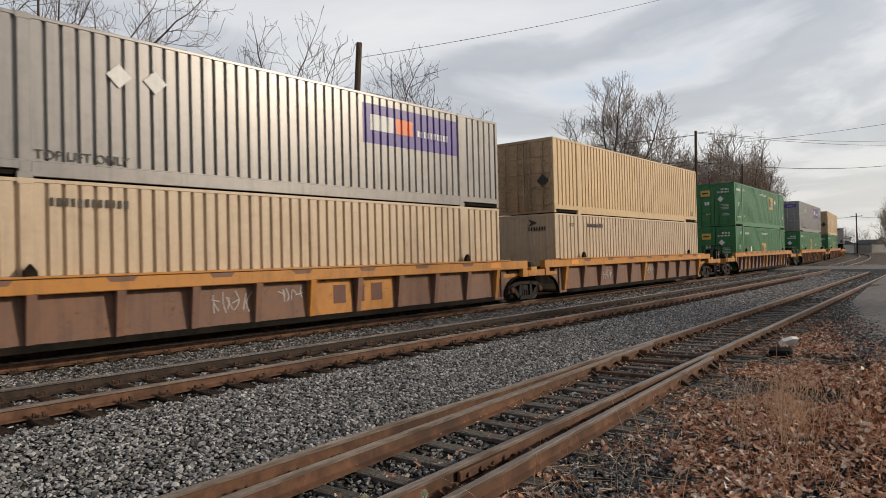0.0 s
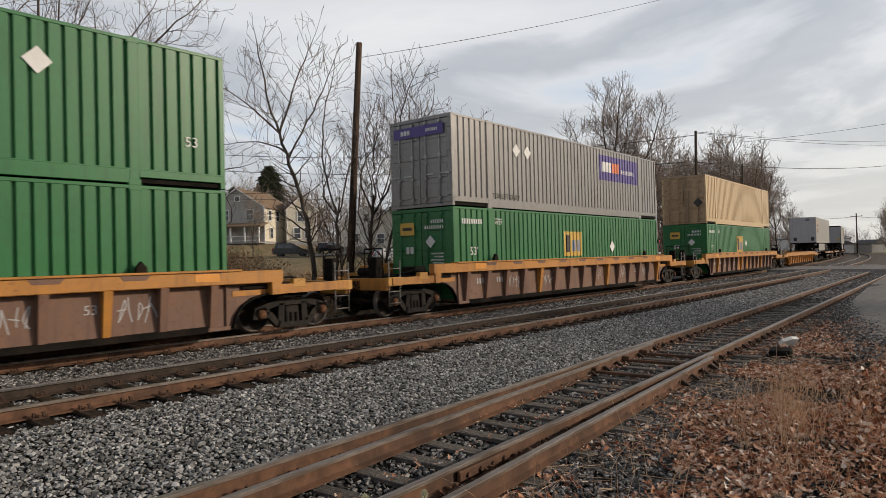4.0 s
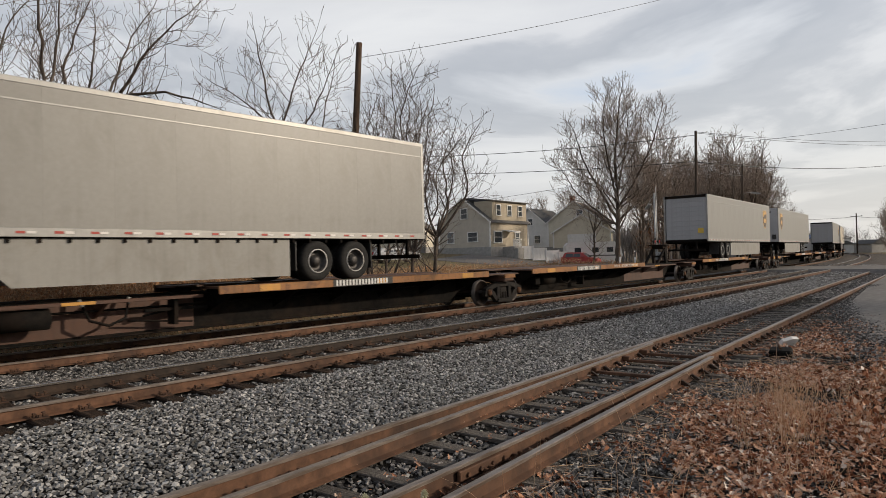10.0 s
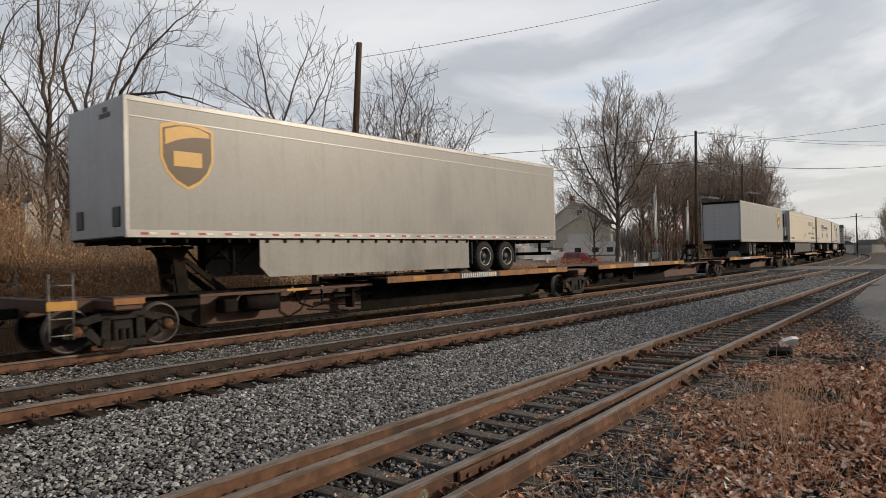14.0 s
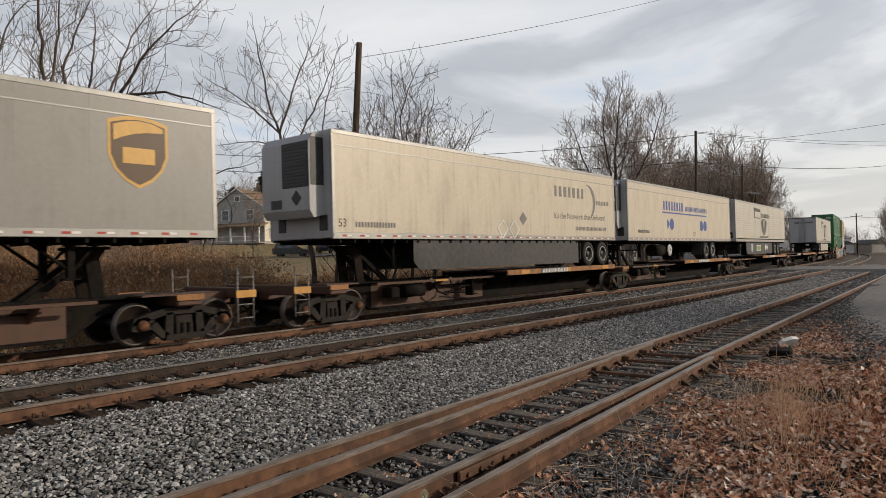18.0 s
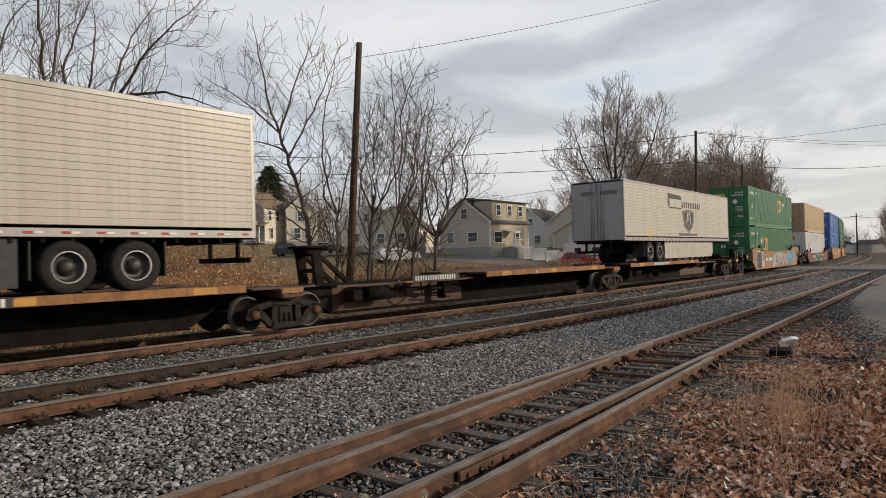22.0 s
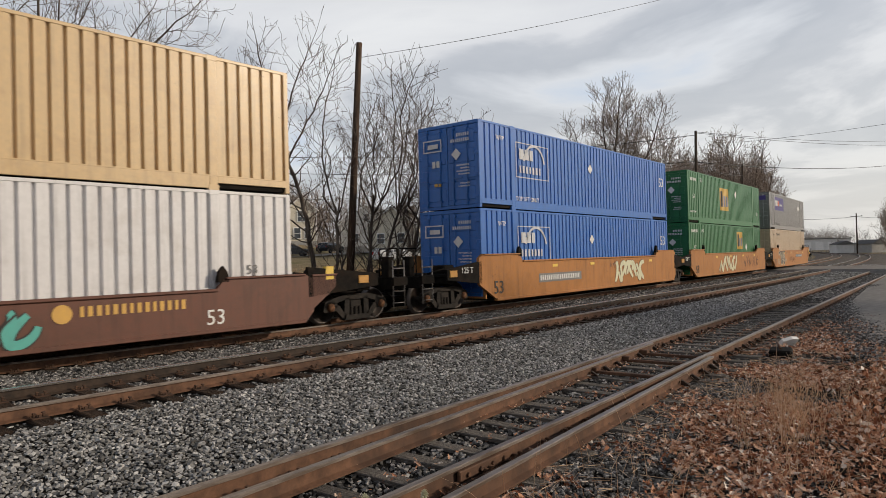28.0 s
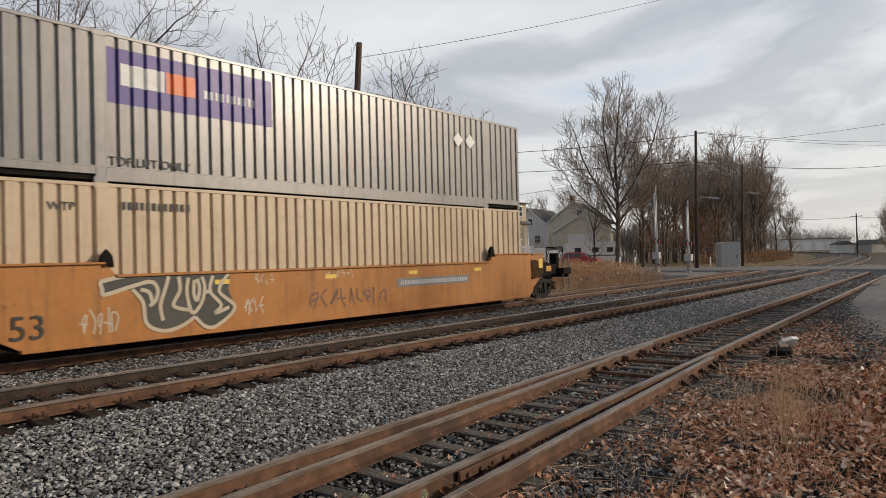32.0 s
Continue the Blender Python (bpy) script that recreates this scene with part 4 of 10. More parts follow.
                    g.box(min(xr, xr + s * 0.03), max(xr, xr + s * 0.03), min(y, y + side * 0.36), max(y, y + side * 0.36), 1.02, 1.06)
                    part("lock_rod", g, GALV if mat in (SILVER, WHITE) else end_mat, door)
                for z in (0.35, 1.05, 1.75, 2.45):
                    g = Geo()
                    g.box(min(x, x + s * 0.05), max(x, x + s * 0.05), side * (WIDE - 0.10) - 0.07, side * (WIDE - 0.10) + 0.07, z, z + 0.12, 0.01)
                    part("hinge", g, end_mat, door)
    return box


def decal(name, polys, mat, box, y=-WIDE - 0.006, label="", thick=0.006):
    """Flat painted shapes, each a part of its own."""
    return [part(name, panel_x([p], y, thick), mat, box, label) for p in polys][0]


def end_decal(name, polys, mat, box, x=-HALF - 0.075, label=""):
    """Flat shapes of (y, z) on an end that faces -x; y grows away from the near side."""
    return [part(name, Geo().prism(p, "x", x, x + 0.006), mat, box, label) for p in polys][0]


def on_ribs(name, x0, x1, z0, z1, mat, parent, lift, label=""):
    """A painted rectangle that follows the pressed ribs of the side between the lifting posts."""
    a = -6.096 + 0.10
    p = -2 * a / max(1, round(-2 * a / 0.278))
    prof = []
    for i in range(int((x0 - a) / p) - 1, int((x1 - a) / p) + 2):
        b = a + i * p
        prof += [(b, 0.0), (b + p * 0.70, 0.0), (b + p * 0.78, 0.062), (b + p * 0.92, 0.062)]
    px, pd = [v[0] for v in prof], [v[1] for v in prof]
    xs = [x0] + [v for v in px if x0 < v < x1] + [x1]
    g = Geo()
    vs = []
    for x in xs:
        y = -(WIDE - 0.012) + float(np.interp(x, px, pd)) - lift
        vs += [(x, y, z0), (x, y, z1)]
    g.add(vs, [(2 * i, 2 * i + 2, 2 * i + 3, 2 * i + 1) for i in range(len(xs) - 1)])
    return part(name, g, mat, parent, label)


def placards(box, x, z, r=0.26, gap=0.75, n=2, mat=None):
    for i in range(n):
        decal("placard", [diamond(x + i * gap, z, r)], mat or PAINT_WHITE, box, -WIDE - 0.008, "pale diamond placard")


def purple_panel(box, x0, x1, z0, z1):
    """A purple panel with a plain white block, an orange block and a row of thin bars for its mark."""
    p = on_ribs("mark_panel", x0, x1, z0, z1, PURPLE, box, 0.004, "purple panel")
    w, h = x1 - x0, z1 - z0
    a, b = x0 + w * 0.07, z0 + h * 0.34
    on_ribs("mark_block", a, a + w * 0.235, b, b + h * 0.40, PAINT_WHITE, p, 0.008, "white block")
    on_ribs("mark_block", a + w * 0.245, a + w * 0.42, b, b + h * 0.40, ORANGE_MARK, p, 0.008, "orange block")
    for k, v in enumerate((.028, .022, .018, .022, .018, .028, .024, .022, .022, .018)):
        q = x0 + w * (0.54 + 0.036 * k)
        on_ribs("mark_block", q, q + w * v * 0.8, b + h * 0.02, b + h * 0.19, PAINT_WHITE, p, 0.008, "white bar")


def yellow_mark(box, x, z, w=1.45, h=0.95):
    """A yellow panel with plain dark and blue blocks."""
    p = on_ribs("mark_panel", x, x + w, z, z + h, MARK_YELLOW, box, 0.004, "yellow square panel")
    on_ribs("mark_block", x + w * .09, x + w * .34, z + h * .16, z + h * .86, PAINT_BLACK, p, 0.008, "dark green block")
    for k in (0, 1):
        on_ribs("mark_block", x + w * (.42 + k * .27), x + w * (.63 + k * .27), z + h * .18, z + h * .66, MARK_BLUE_PALE, p, 0.008, "pale blue block")


def ring_mark(box, x, z, w=1.7, h=1.15):
    """A white outlined panel with plain bars and an arc."""
    t = 0.035
    fr = [rect(x, x + w, z, z + t), rect(x, x + w, z + h - t, z + h), rect(x, x + t, z, z + h), rect(x + w - t, x + w, z, z + h)]
    p = decal("mark_frame", fr, FADED_MARK, box, -WIDE - 0.006, "white outlined panel")
    blocks = bars(x + w * .10, z + h * .52, [w * .13, w * .12, w * .10], h * .30, w * .03) + bars(x + w * .10, z + h * .14, [w * .09] * 6, h * .20, w * .025)
    for i in range(9):
        a0, a1 = math.pi * (0.95 - i * 0.1), math.pi * (0.95 - (i + 1) * 0.1)
        cx, cz, r0, r1 = x + w * .55, z + h * .40, w * .30, w * .34
        blocks.append([(cx + r0 * math.cos(a0), cz + r0 * math.sin(a0)), (cx + r1 * math.cos(a0), cz + r1 * math.sin(a0)), (cx + r1 * math.cos(a1), cz + r1 * math.sin(a1)), (cx + r0 * math.cos(a1), cz + r0 * math.sin(a1))])
    decal("mark_block", blocks, FADED_MARK, p, -WIDE - 0.012, "white block")


def end_writing(box, mat=None, marks=True):
    """Rows of small bars, a number and a diamond on the doors that face -x."""
    m = mat or PAINT_WHITE
    x = -HALF - 0.080
    for z, widths, h in ((2.40, [0.11, 0.10, 0.11, 0.11], 0.11), (2.22, [0.10, 0.11, 0.10, 0.0, 0.10, 0.11, 0.10], 0.11), (1.42, [0.05] * 7, 0.05), (1.32, [0.05] * 5, 0.05), (1.22, [0.05] * 7, 0.05), (1.12, [0.05] * 6, 0.05), (0.82, [0.05] * 5, 0.05), (0.72, [0.05] * 6, 0.05)):
        end_decal("writing_bar", bars(-0.95, z, [w for w in widths if w], h, 0.028), m, box, x)
    end_decal("placard", [diamond(-0.42, 1.82, 0.20)], m, box, x, "white diamond placard")
    end_decal("writing_bar", bars(0.30, 1.45, [0.13, 0.13], 0.22, 0.05), m, box, x)
    end_decal("writing_bar", bars(0.25, 0.80, [0.10, 0.14], 0.10, 0.05), MARK_YELLOW, box, x)


def stack(q, lower, upper, floor=0.35):
    carried(lower, q, 8.0, floor)
    carried(upper, q, 8.0, floor + TALL + 0.004)


def spray_tag(car, x0, x1, z0, z1, mat, seed, y=-1.53, fat=0.055, strokes=7, back=None):
    """A sprayed tag: fat interlocking shapes with outlines, or thin loops; no letters in it."""
    rnd = random.Random(seed)
    w = (x1 - x0) / strokes
    zc, hz = (z0 + z1) / 2, (z1 - z0) * 0.5
    runs = []
    for k in range(strokes):
        cx = x0 + w * (k + 0.5)
        ph, tw, wob = rnd.random() * 6.28, rnd.choice((1.0, 1.6, 2.1)), rnd.uniform(-0.3, 0.3)
        pts = []
        for i in range(22):
            t = i / 21
            px = cx + w * 0.52 * math.sin(ph + tw * 3.1 * t) + wob * w * (t - 0.5)
            pz = zc + hz * 0.74 * math.cos(ph * 0.5 + 3.9 * t + 0.7 * k)
            pts.append((px, pz))
        runs.append(pts)

    def ribbon(g, pts, fat, ya):
        n = len(pts)
        vs = []
        for i, (px, pz) in enumerate(pts):
            ax, az = pts[max(0, i - 1)]
            bx, bz = pts[min(n - 1, i + 1)]
            ln = math.hypot(bx - ax, bz - az) or 1
            f = fat * (0.62 + 0.38 * math.sin(math.pi * i / (n - 1)))
            nx, nz = -(bz - az) / ln * f, (bx - ax) / ln * f
            vs += [(px - nx, ya, max(z0, min(z1, pz - nz))), (px + nx, ya, max(z0, min(z1, pz + nz)))]
        vs += [(a, ya + 0.004, c) for a, _, c in vs]
        m = 2 * n
        fs = [(2 * i, 2 * i + 2, 2 * i + 3, 2 * i + 1) for i in range(n - 1)]
        fs += [(2 * i, m + 2 * i, m + 2 * i + 2, 2 * i + 2) for i in range(n - 1)] + [(2 * i + 1, 2 * i + 3, m + 2 * i + 3, m + 2 * i + 1) for i in range(n - 1)]
        g.add(vs, fs)

    if back is not None:
        body = min(0.30 * w, 0.24 * hz) * 0.9
        for layer, m, f in ((0, mat, body + 0.035), (1, back, body)):
            g = Geo()
            for k, pts in enumerate(runs):
                ribbon(g, pts, f, y - 0.005 * layer - 0.0006 * k)
            part("sprayed_tag", g, m, car, "fat looping sprayed shapes" if layer else "sprayed outline")
    else:
        g = Geo()
        for k, pts in enumerate(runs):
            ribbon(g, pts, fat * 0.5, y - 0.0006 * k)
        part("sprayed_tag", g, mat, car, "sprayed looping tag")


def strokes(car, lines, width, mat, y, label="thin sprayed scrawl"):
    """Sprayed lines, each a ribbon of even width through its points."""
    g = Geo()
    for k, pts in enumerate(lines):
        fine = []
        for i in range(len(pts) - 1):
            (x0, z0), (x1, z1) = pts[i], pts[i + 1]
            ax, az = pts[max(0, i - 1)]
            bx, bz = pts[min(len(pts) - 1, i + 2)]
            for j in range(6):
                t = j / 6
                h0, h1, h2, h3 = 2 * t ** 3 - 3 * t * t + 1, t ** 3 - 2 * t * t + t, 3 * t * t - 2 * t ** 3, t ** 3 - t * t
                fine.append((h0 * x0 + h1 * (x1 - ax) / 2 + h2 * x1 + h3 * (bx - x0) / 2, h0 * z0 + h1 * (z1 - az) / 2 + h2 * z1 + h3 * (bz - z0) / 2))
        fine.append(pts[-1])
        n = len(fine)
        vs = []
        for i, (px, pz) in enumerate(fine):
            ax, az = fine[max(0, i - 1)]
            bx, bz = fine[min(n - 1, i + 1)]
            ln = math.hypot(bx - ax, bz - az) or 1
            nx, nz = -(bz - az) / ln * width / 2, (bx - ax) / ln * width / 2
            vs += [(px - nx, y - 0.0005 * k, pz - nz), (px + nx, y - 0.0005 * k, pz + nz)]
        m = 2 * n
        vs += [(a, b + 0.004, c) for a, b, c in vs]
        fs = [(2 * i, 2 * i + 2, 2 * i + 3, 2 * i + 1) for i in range(n - 1)]
        fs += [(2 * i, m + 2 * i, m + 2 * i + 2, 2 * i + 2) for i in range(n - 1)] + [(2 * i + 1, 2 * i + 3, m + 2 * i + 3, m + 2 * i + 1) for i in range(n - 1)]
        g.add(vs, fs)
    return part("sprayed_tag", g, mat, car, label)


def scrawl(car, x0, x1, z0, z1, mat, seed, y, width=0.025, n=7):
    """A chalky scrawl of short crooked strokes; no letters in it."""
    rr = random.Random(seed)
    w = (x1 - x0) / n
    lines = []
    for k in range(n):
        cx = x0 + w * (k + 0.5)
        lines.append([(cx + rr.uniform(-0.5, 0.5) * w, z0 + (z1 - z0) * v + rr.uniform(-0.06, 0.06)) for v in ((0.95, 0.5, 0.1) if k % 2 else (0.1, 0.8, 0.55, 0.2))])
        if k % 3 == 0:
            lines.append([(cx - w * 0.6, z0 + (z1 - z0) * rr.uniform(0.3, 0.7)), (cx + w * 0.5, z0 + (z1 - z0) * rr.uniform(0.3, 0.7))])
    return strokes(car, lines, width, mat, y)


# ---------------------------------------------------------------- highway trailers
def tyre_geo(r=0.50, w=0.28):
    g = Geo()
    h = w / 2
    g.lathe([(r * 0.56, -h * 0.8), (r * 0.62, -h * 0.98), (r * 0.90, -h), (r * 0.985, -h * 0.75), (r, -h * 0.4), (r, h * 0.4), (r * 0.985, h * 0.75), (r * 0.90, h), (r * 0.62, h * 0.98), (r * 0.56, h * 0.8)], "y", 26)
    return g


def rim_geo(r=0.50, w=0.28):
    g = Geo()
    h = w / 2
    g.lathe([(r * 0.575, -h * 0.85), (r * 0.55, -h * 0.9), (r * 0.52, -h * 0.2), (r * 0.34, h * 0.05), (r * 0.30, -h * 0.1), (r * 0.22, -h * 0.7), (r * 0.08, -h * 0.78), (0.002, -h * 0.78)], "y", 20)
    g.lathe([(r * 0.575, h * 0.85), (r * 0.52, h * 0.3), (r * 0.30, h * 0.1), (0.002, h * 0.1)], "y", 20)
    for i in range(8):
        a = i * math.pi / 4
        g.tube((r * 0.26 * math.cos(a), -h * 0.35, r * 0.26 * math.sin(a)), (r * 0.26 * math.cos(a), -h * 0.05, r * 0.26 * math.sin(a)), 0.02, None, 5)
    return g


TYRE_MESH = tyre_geo().mesh("tyre", TYRE)
RIM_MESH = rim_geo().mesh("rim", HUB_METAL)


RIM_RING = Geo().lathe([(0.278, -0.146), (0.298, -0.146), (0.298, -0.128), (0.278, -0.128), (0.278, -0.146)], "y", 28).mesh("rim_edge", RIM_EDGE)


def trailer(label, length, nose, mat, end_mat, ribs="flat", skirt=None, reefer=False, tail=2.7, group="highway trailers"):
    """A semi-trailer, its middle at the origin, z = 0 at its tyres' foot. nose: -1 if its front faces -x."""
    tr = thing("semi_trailer", label, "trailer", group)
    h, w, z0, z1 = length / 2, 1.295, 1.05, 3.84
    n, r = nose * h, -nose * h
    for s in (-1, 1):
        y = s * w
        if ribs == "flat":
            k = round(length / 1.22)
            wd = (length - 0.2) / k
            pm = Geo().box(0.0008, wd - 0.0008, min(0, -s * 0.03), max(0, -s * 0.03), z0 + 0.16, z1 - 0.10).mesh("side_panel", mat)
            for i in range(k):
                part("side_panel", pm, mat, tr, "", pose(-h + 0.10 + wd * i, y, 0))
        else:
            k = 17
            dz = (z1 - 0.10 - z0 - 0.22) / k
            pm = Geo().prism([(-s * 0.04, 0.0), (-s * 0.012, 0.0), (0, 0.010), (0, dz - 0.022), (-s * 0.012, dz), (-s * 0.04, dz)], "x", -h + 0.10, h - 0.10).mesh("side_slat", mat)
            for i in range(k):
                part("side_slat", pm, mat, tr, "", pose(0, y, z0 + 0.22 + dz * i))
        g = Geo()
        g.box(-h + 0.02, h - 0.02, min(y + s * 0.012, y - s * 0.05), max(y + s * 0.012, y - s * 0.05), z0 + 0.0, z0 + 0.165, 0.008)
        part("bottom_rail", g, ALUMINIUM, tr)
        g = Geo()
        g.box(-h + 0.02, h - 0.02, min(y + s * 0.010, y - s * 0.05), max(y + s * 0.010, y - s * 0.05), z1 - 0.11, z1 - 0.005, 0.008)
        if ribs == "flat":
            g.box(-h + 0.06, h - 0.06, min(y + s * 0.008, y - s * 0.02), max(y + s * 0.008, y - s * 0.02), z1 - 0.42, z1 - 0.385, 0.004)
        part("top_rail", g, ALUMINIUM, tr)
        for x in (-h + 0.05, h - 0.05):
            part("corner_post", Geo().box(x - 0.055, x + 0.055, min(y + s * 0.006, y - s * 0.08), max(y + s * 0.006, y - s * 0.08), z0, z1 - 0.004, 0.012), ALUMINIUM, tr)
    strip = Geo().box(0, 0.15, -w - 0.020, -w - 0.012, z0 + 0.06, z0 + 0.105)
    red, white = strip.mesh("reflector_strip", RED_TAPE), strip.mesh("reflector_strip", WHITE_TAPE)
    for i in range(int(length / 0.62)):
        part("reflector_strip", red, RED_TAPE, tr, "", pose(-h + 0.3 + i * 0.62, 0, 0))
        if i < int(length / 0.62) - 1:
            part("reflector_strip", white, WHITE_TAPE, tr, "", pose(-h + 0.47 + i * 0.62, 0, 0))
    g = Geo()
    g.box(-h + 0.03, h - 0.03, -w + 0.02, w - 0.02, z1 - 0.03, z1 + 0.006, 0.01)
    part("roof", g, end_mat, tr)
    g = Geo()
    g.box(-h + 0.04, h - 0.04, -w + 0.04, w - 0.04, z0 - 0.02, z0 + 0.14)
    for i in range(int(length / 0.5)):
        x = -h + 0.3 + i * 0.5
        g.box(x - 0.03, x + 0.03, -w + 0.05, w - 0.05, z0 - 0.10, z0 - 0.02)
    part("floor_frame", g, GRIMY_SHADED, tr)
    # nose
    g = Geo()
    g.box(min(n, n - nose * 0.05), max(n, n - nose * 0.05), -w + 0.06, w - 0.06, z0 + 0.02, z1 - 0.02, 0.02)
    part("front_wall", g, end_mat, tr)
    if nose < 0:
        for y in (-0.95, 0.75):
            g = Geo()
            g.box(n - 0.03, n + 0.01, y - 0.16, y + 0.16, z0 + 0.22, z0 + 0.62, 0.02)
            part("service_box", g, PLASTIC_DARK, tr)
        part("nose_writing", Geo().box(n - 0.008, n, -0.75, -0.25, z1 - 0.36, z1 - 0.26).box(n - 0.008, n, -0.62, -0.40, z1 - 0.24, z1 - 0.14), PAINT_BLACK, tr)
    if reefer:
        g = Geo()
        x0, x1 = n, n + nose * 0.46
        lo, hi = sorted((x0, x1))
        g.prism([(x0, z0 + 0.62), (x1 - nose * 0.12, z0 + 0.55), (x1, z0 + 0.75), (x1, z1 - 0.30), (x1 - nose * 0.14, z1 - 0.10), (x0, z1 - 0.08)], "y", -0.98, 0.98)
        unit = part("refrigeration_unit", g, TRAILER_END, tr, "boxy white refrigeration unit")
        grille = part("grille", Geo().box(min(x1, x1 + nose * 0.008), max(x1, x1 + nose * 0.008), -0.94, 0.12, z1 - 1.46, z1 - 0.30).box(min(x0, x1 - nose * 0.03), max(x0, x1 - nose * 0.03), -0.988, -0.980, z1 - 1.42, z1 - 0.2), PLASTIC_DARK, unit, "black louvred grille")
        slat = Geo().box(min(x1, x1 + nose * 0.022), max(x1, x1 + nose * 0.022), -0.92, 0.10, 0, 0.05).mesh("louvre", PLASTIC_DARK)
        for i in range(13):
            part("louvre", slat, PLASTIC_DARK, grille, "", pose(0, 0, z1 - 1.42 + i * 0.085))
        part("placard", Geo().prism([(-0.45, z0 + 0.86), (-0.25, z0 + 1.06), (-0.45, z0 + 1.26), (-0.65, z0 + 1.06)][::-1], "x", min(x1, x1 + nose * 0.012), max(x1, x1 + nose * 0.012)), PAINT_BLACK, unit, "dark diamond placard")
        g = Geo()
        g.box(min(x1, x1 + nose * 0.015), max(x1, x1 + nose * 0.015), 0.15, 0.6, z0 + 0.82, z0 + 1.05)
        part("control_panel", g, PLASTIC_DARK, unit)
    # tail
    if reefer or ribs != "flat":
        for side in (-1, 1):
            y0, y1 = sorted((side * 0.015, side * (w - 0.08)))
            g = Geo()
            g.box(min(r, r + nose * 0.06), max(r, r + nose * 0.06), y0, y1, z0 + 0.05, z1 - 0.10, 0.01)
            door = part("rear_door", g, end_mat, tr)
            for yy in (side * 0.16, side * 0.30):
                part("lock_rod", Geo().tube((r - nose * 0.04, yy, z0 + 0.02), (r - nose * 0.04, yy, z1 - 0.08), 0.02, None, 8), GALV, door)
            for i in range(4):
                part("hinge", Geo().box(min(r, r - nose * 0.02), max(r, r - nose * 0.02), side * (w - 0.08) - 0.1, side * (w - 0.08) + 0.1, z0 + 0.3 + i * 0.72, z0 + 0.4 + i * 0.72), GALV, door)
    else:
        door = part("rear_door", Geo().box(min(r + nose * 0.07, r + nose * 0.10), max(r + nose * 0.07, r + nose * 0.10), -w + 0.10, w - 0.10, z0 + 0.08, z1 - 0.12), TRAILER_END, tr, "pale grey roll-up door")
        slat = Geo().box(min(r + nose * 0.05, r + nose * 0.075), max(r + nose * 0.05, r + nose * 0.075), -w + 0.12, w - 0.12, 0.004, 0.281, 0.006).mesh("door_slat", TRAILER_END)
        for i in range(9):
            part("door_slat", slat, TRAILER_END, door, "", pose(0, 0, z0 + 0.10 + i * 0.285))
        for name, a, b in (("rear_header", z1 - 0.16, z1), ("rear_sill", z0, z0 + 0.10)):
            part(name, Geo().box(min(r, r + nose * 0.1), max(r, r + nose * 0.1), -w + 0.01, w - 0.01, a, b, 0.01), GRIMY_SHADED, tr)
    g = Geo()
    for y in (-0.6, 0.6):
        g.box(min(r, r + nose * 0.06), max(r, r + nose * 0.06), y - 0.05, y + 0.05, z0 - 0.50, z0)
    g.box(min(r, r + nose * 0.06), max(r, r + nose * 0.06), -1.1, 1.1, z0 - 0.55, z0 - 0.43, 0.01)
    part("rear_guard", g, GRIMY_SHADED, tr)
    # running gear
    a0 = r + nose * tail
    g = Geo()
    for y in (-0.45, 0.45):
        g.box(min(a0 - nose * 0.8, a0 + nose * 2.2), max(a0 - nose * 0.8, a0 + nose * 2.2), y - 0.05, y + 0.05, z0 - 0.28, z0 - 0.02)
    for k in (0, 1.24):
        x = a0 + nose * k
        g.box(x - 0.3, x + 0.3, -0.55, 0.55, 0.55, 0.80, 0.02)
        g.tube((x, -1.0, 0.5), (x, 1.0, 0.5), 0.075, None, 10)
    part("slider_frame", g, GRIMY_SHADED, tr)
    for k in (0, 1.24):
        x = a0 + nose * k
        for y in (-1.12, -0.80, 0.80, 1.12):
            whl = part("wheel", TYRE_MESH, TYRE, tr, "black rubber tyre", pose(x, y, 0.5, 0, 0, 180 if y > 0 else 0))
            part("rim", RIM_MESH, HUB_METAL, whl)
            part("rim_edge", RIM_RING, RIM_EDGE, whl, "bright steel rim edge")
    g = Geo()
    for k in (-0.62, 1.86):
        g.box(a0 + nose * k - 0.012, a0 + nose * k + 0.012, -1.2, -0.62, 0.28, 0.98)
    part("mud_flap", g, PLASTIC_DARK, tr)
    # landing gear, raised on the stand
    lx = n - nose * 2.75
    g = Geo()
    for y in (-0.7, 0.7):
        g.box(lx - 0.07, lx + 0.07, y - 0.07, y + 0.07, 0.28, z0, 0.01)
        g.box(lx - 0.14, lx + 0.14, y - 0.12, y + 0.12, 0.25, 0.29, 0.01)
        g.tube((lx, y, 0.42), (lx + nose * -0.75, y, z0 - 0.04), 0.035, None, 6)
        g.tube((lx, y, 0.42), (lx + nose * 0.55, y, z0 - 0.04), 0.03, None, 6)
    g.tube((lx, -0.7, 0.62), (lx, 0.7, 0.62), 0.03, None, 6)
    part("landing_gear", g, GRIMY_SHADED, tr)
    if skirt is not None:
        a, b = sorted((lx - nose * 0.35, a0 + nose * 2.05))
        for s in (-1, 1):
            g = Geo()
            cut = 0.62
            lead = [(a, z0 - 0.02), (b, z0 - 0.02), (b, 0.16), (a + cut * 0.4, 0.16), (a, 0.40)] if nose < 0 else [(a, z0 - 0.02), (b, z0 - 0.02), (b, 0.40), (b - cut * 0.4, 0.16), (a, 0.16)]
            g.prism(lead, "y", s * 1.20 - 0.012, s * 1.20 + 0.012)
            part("side_skirt", g, skirt, tr)
    return tr


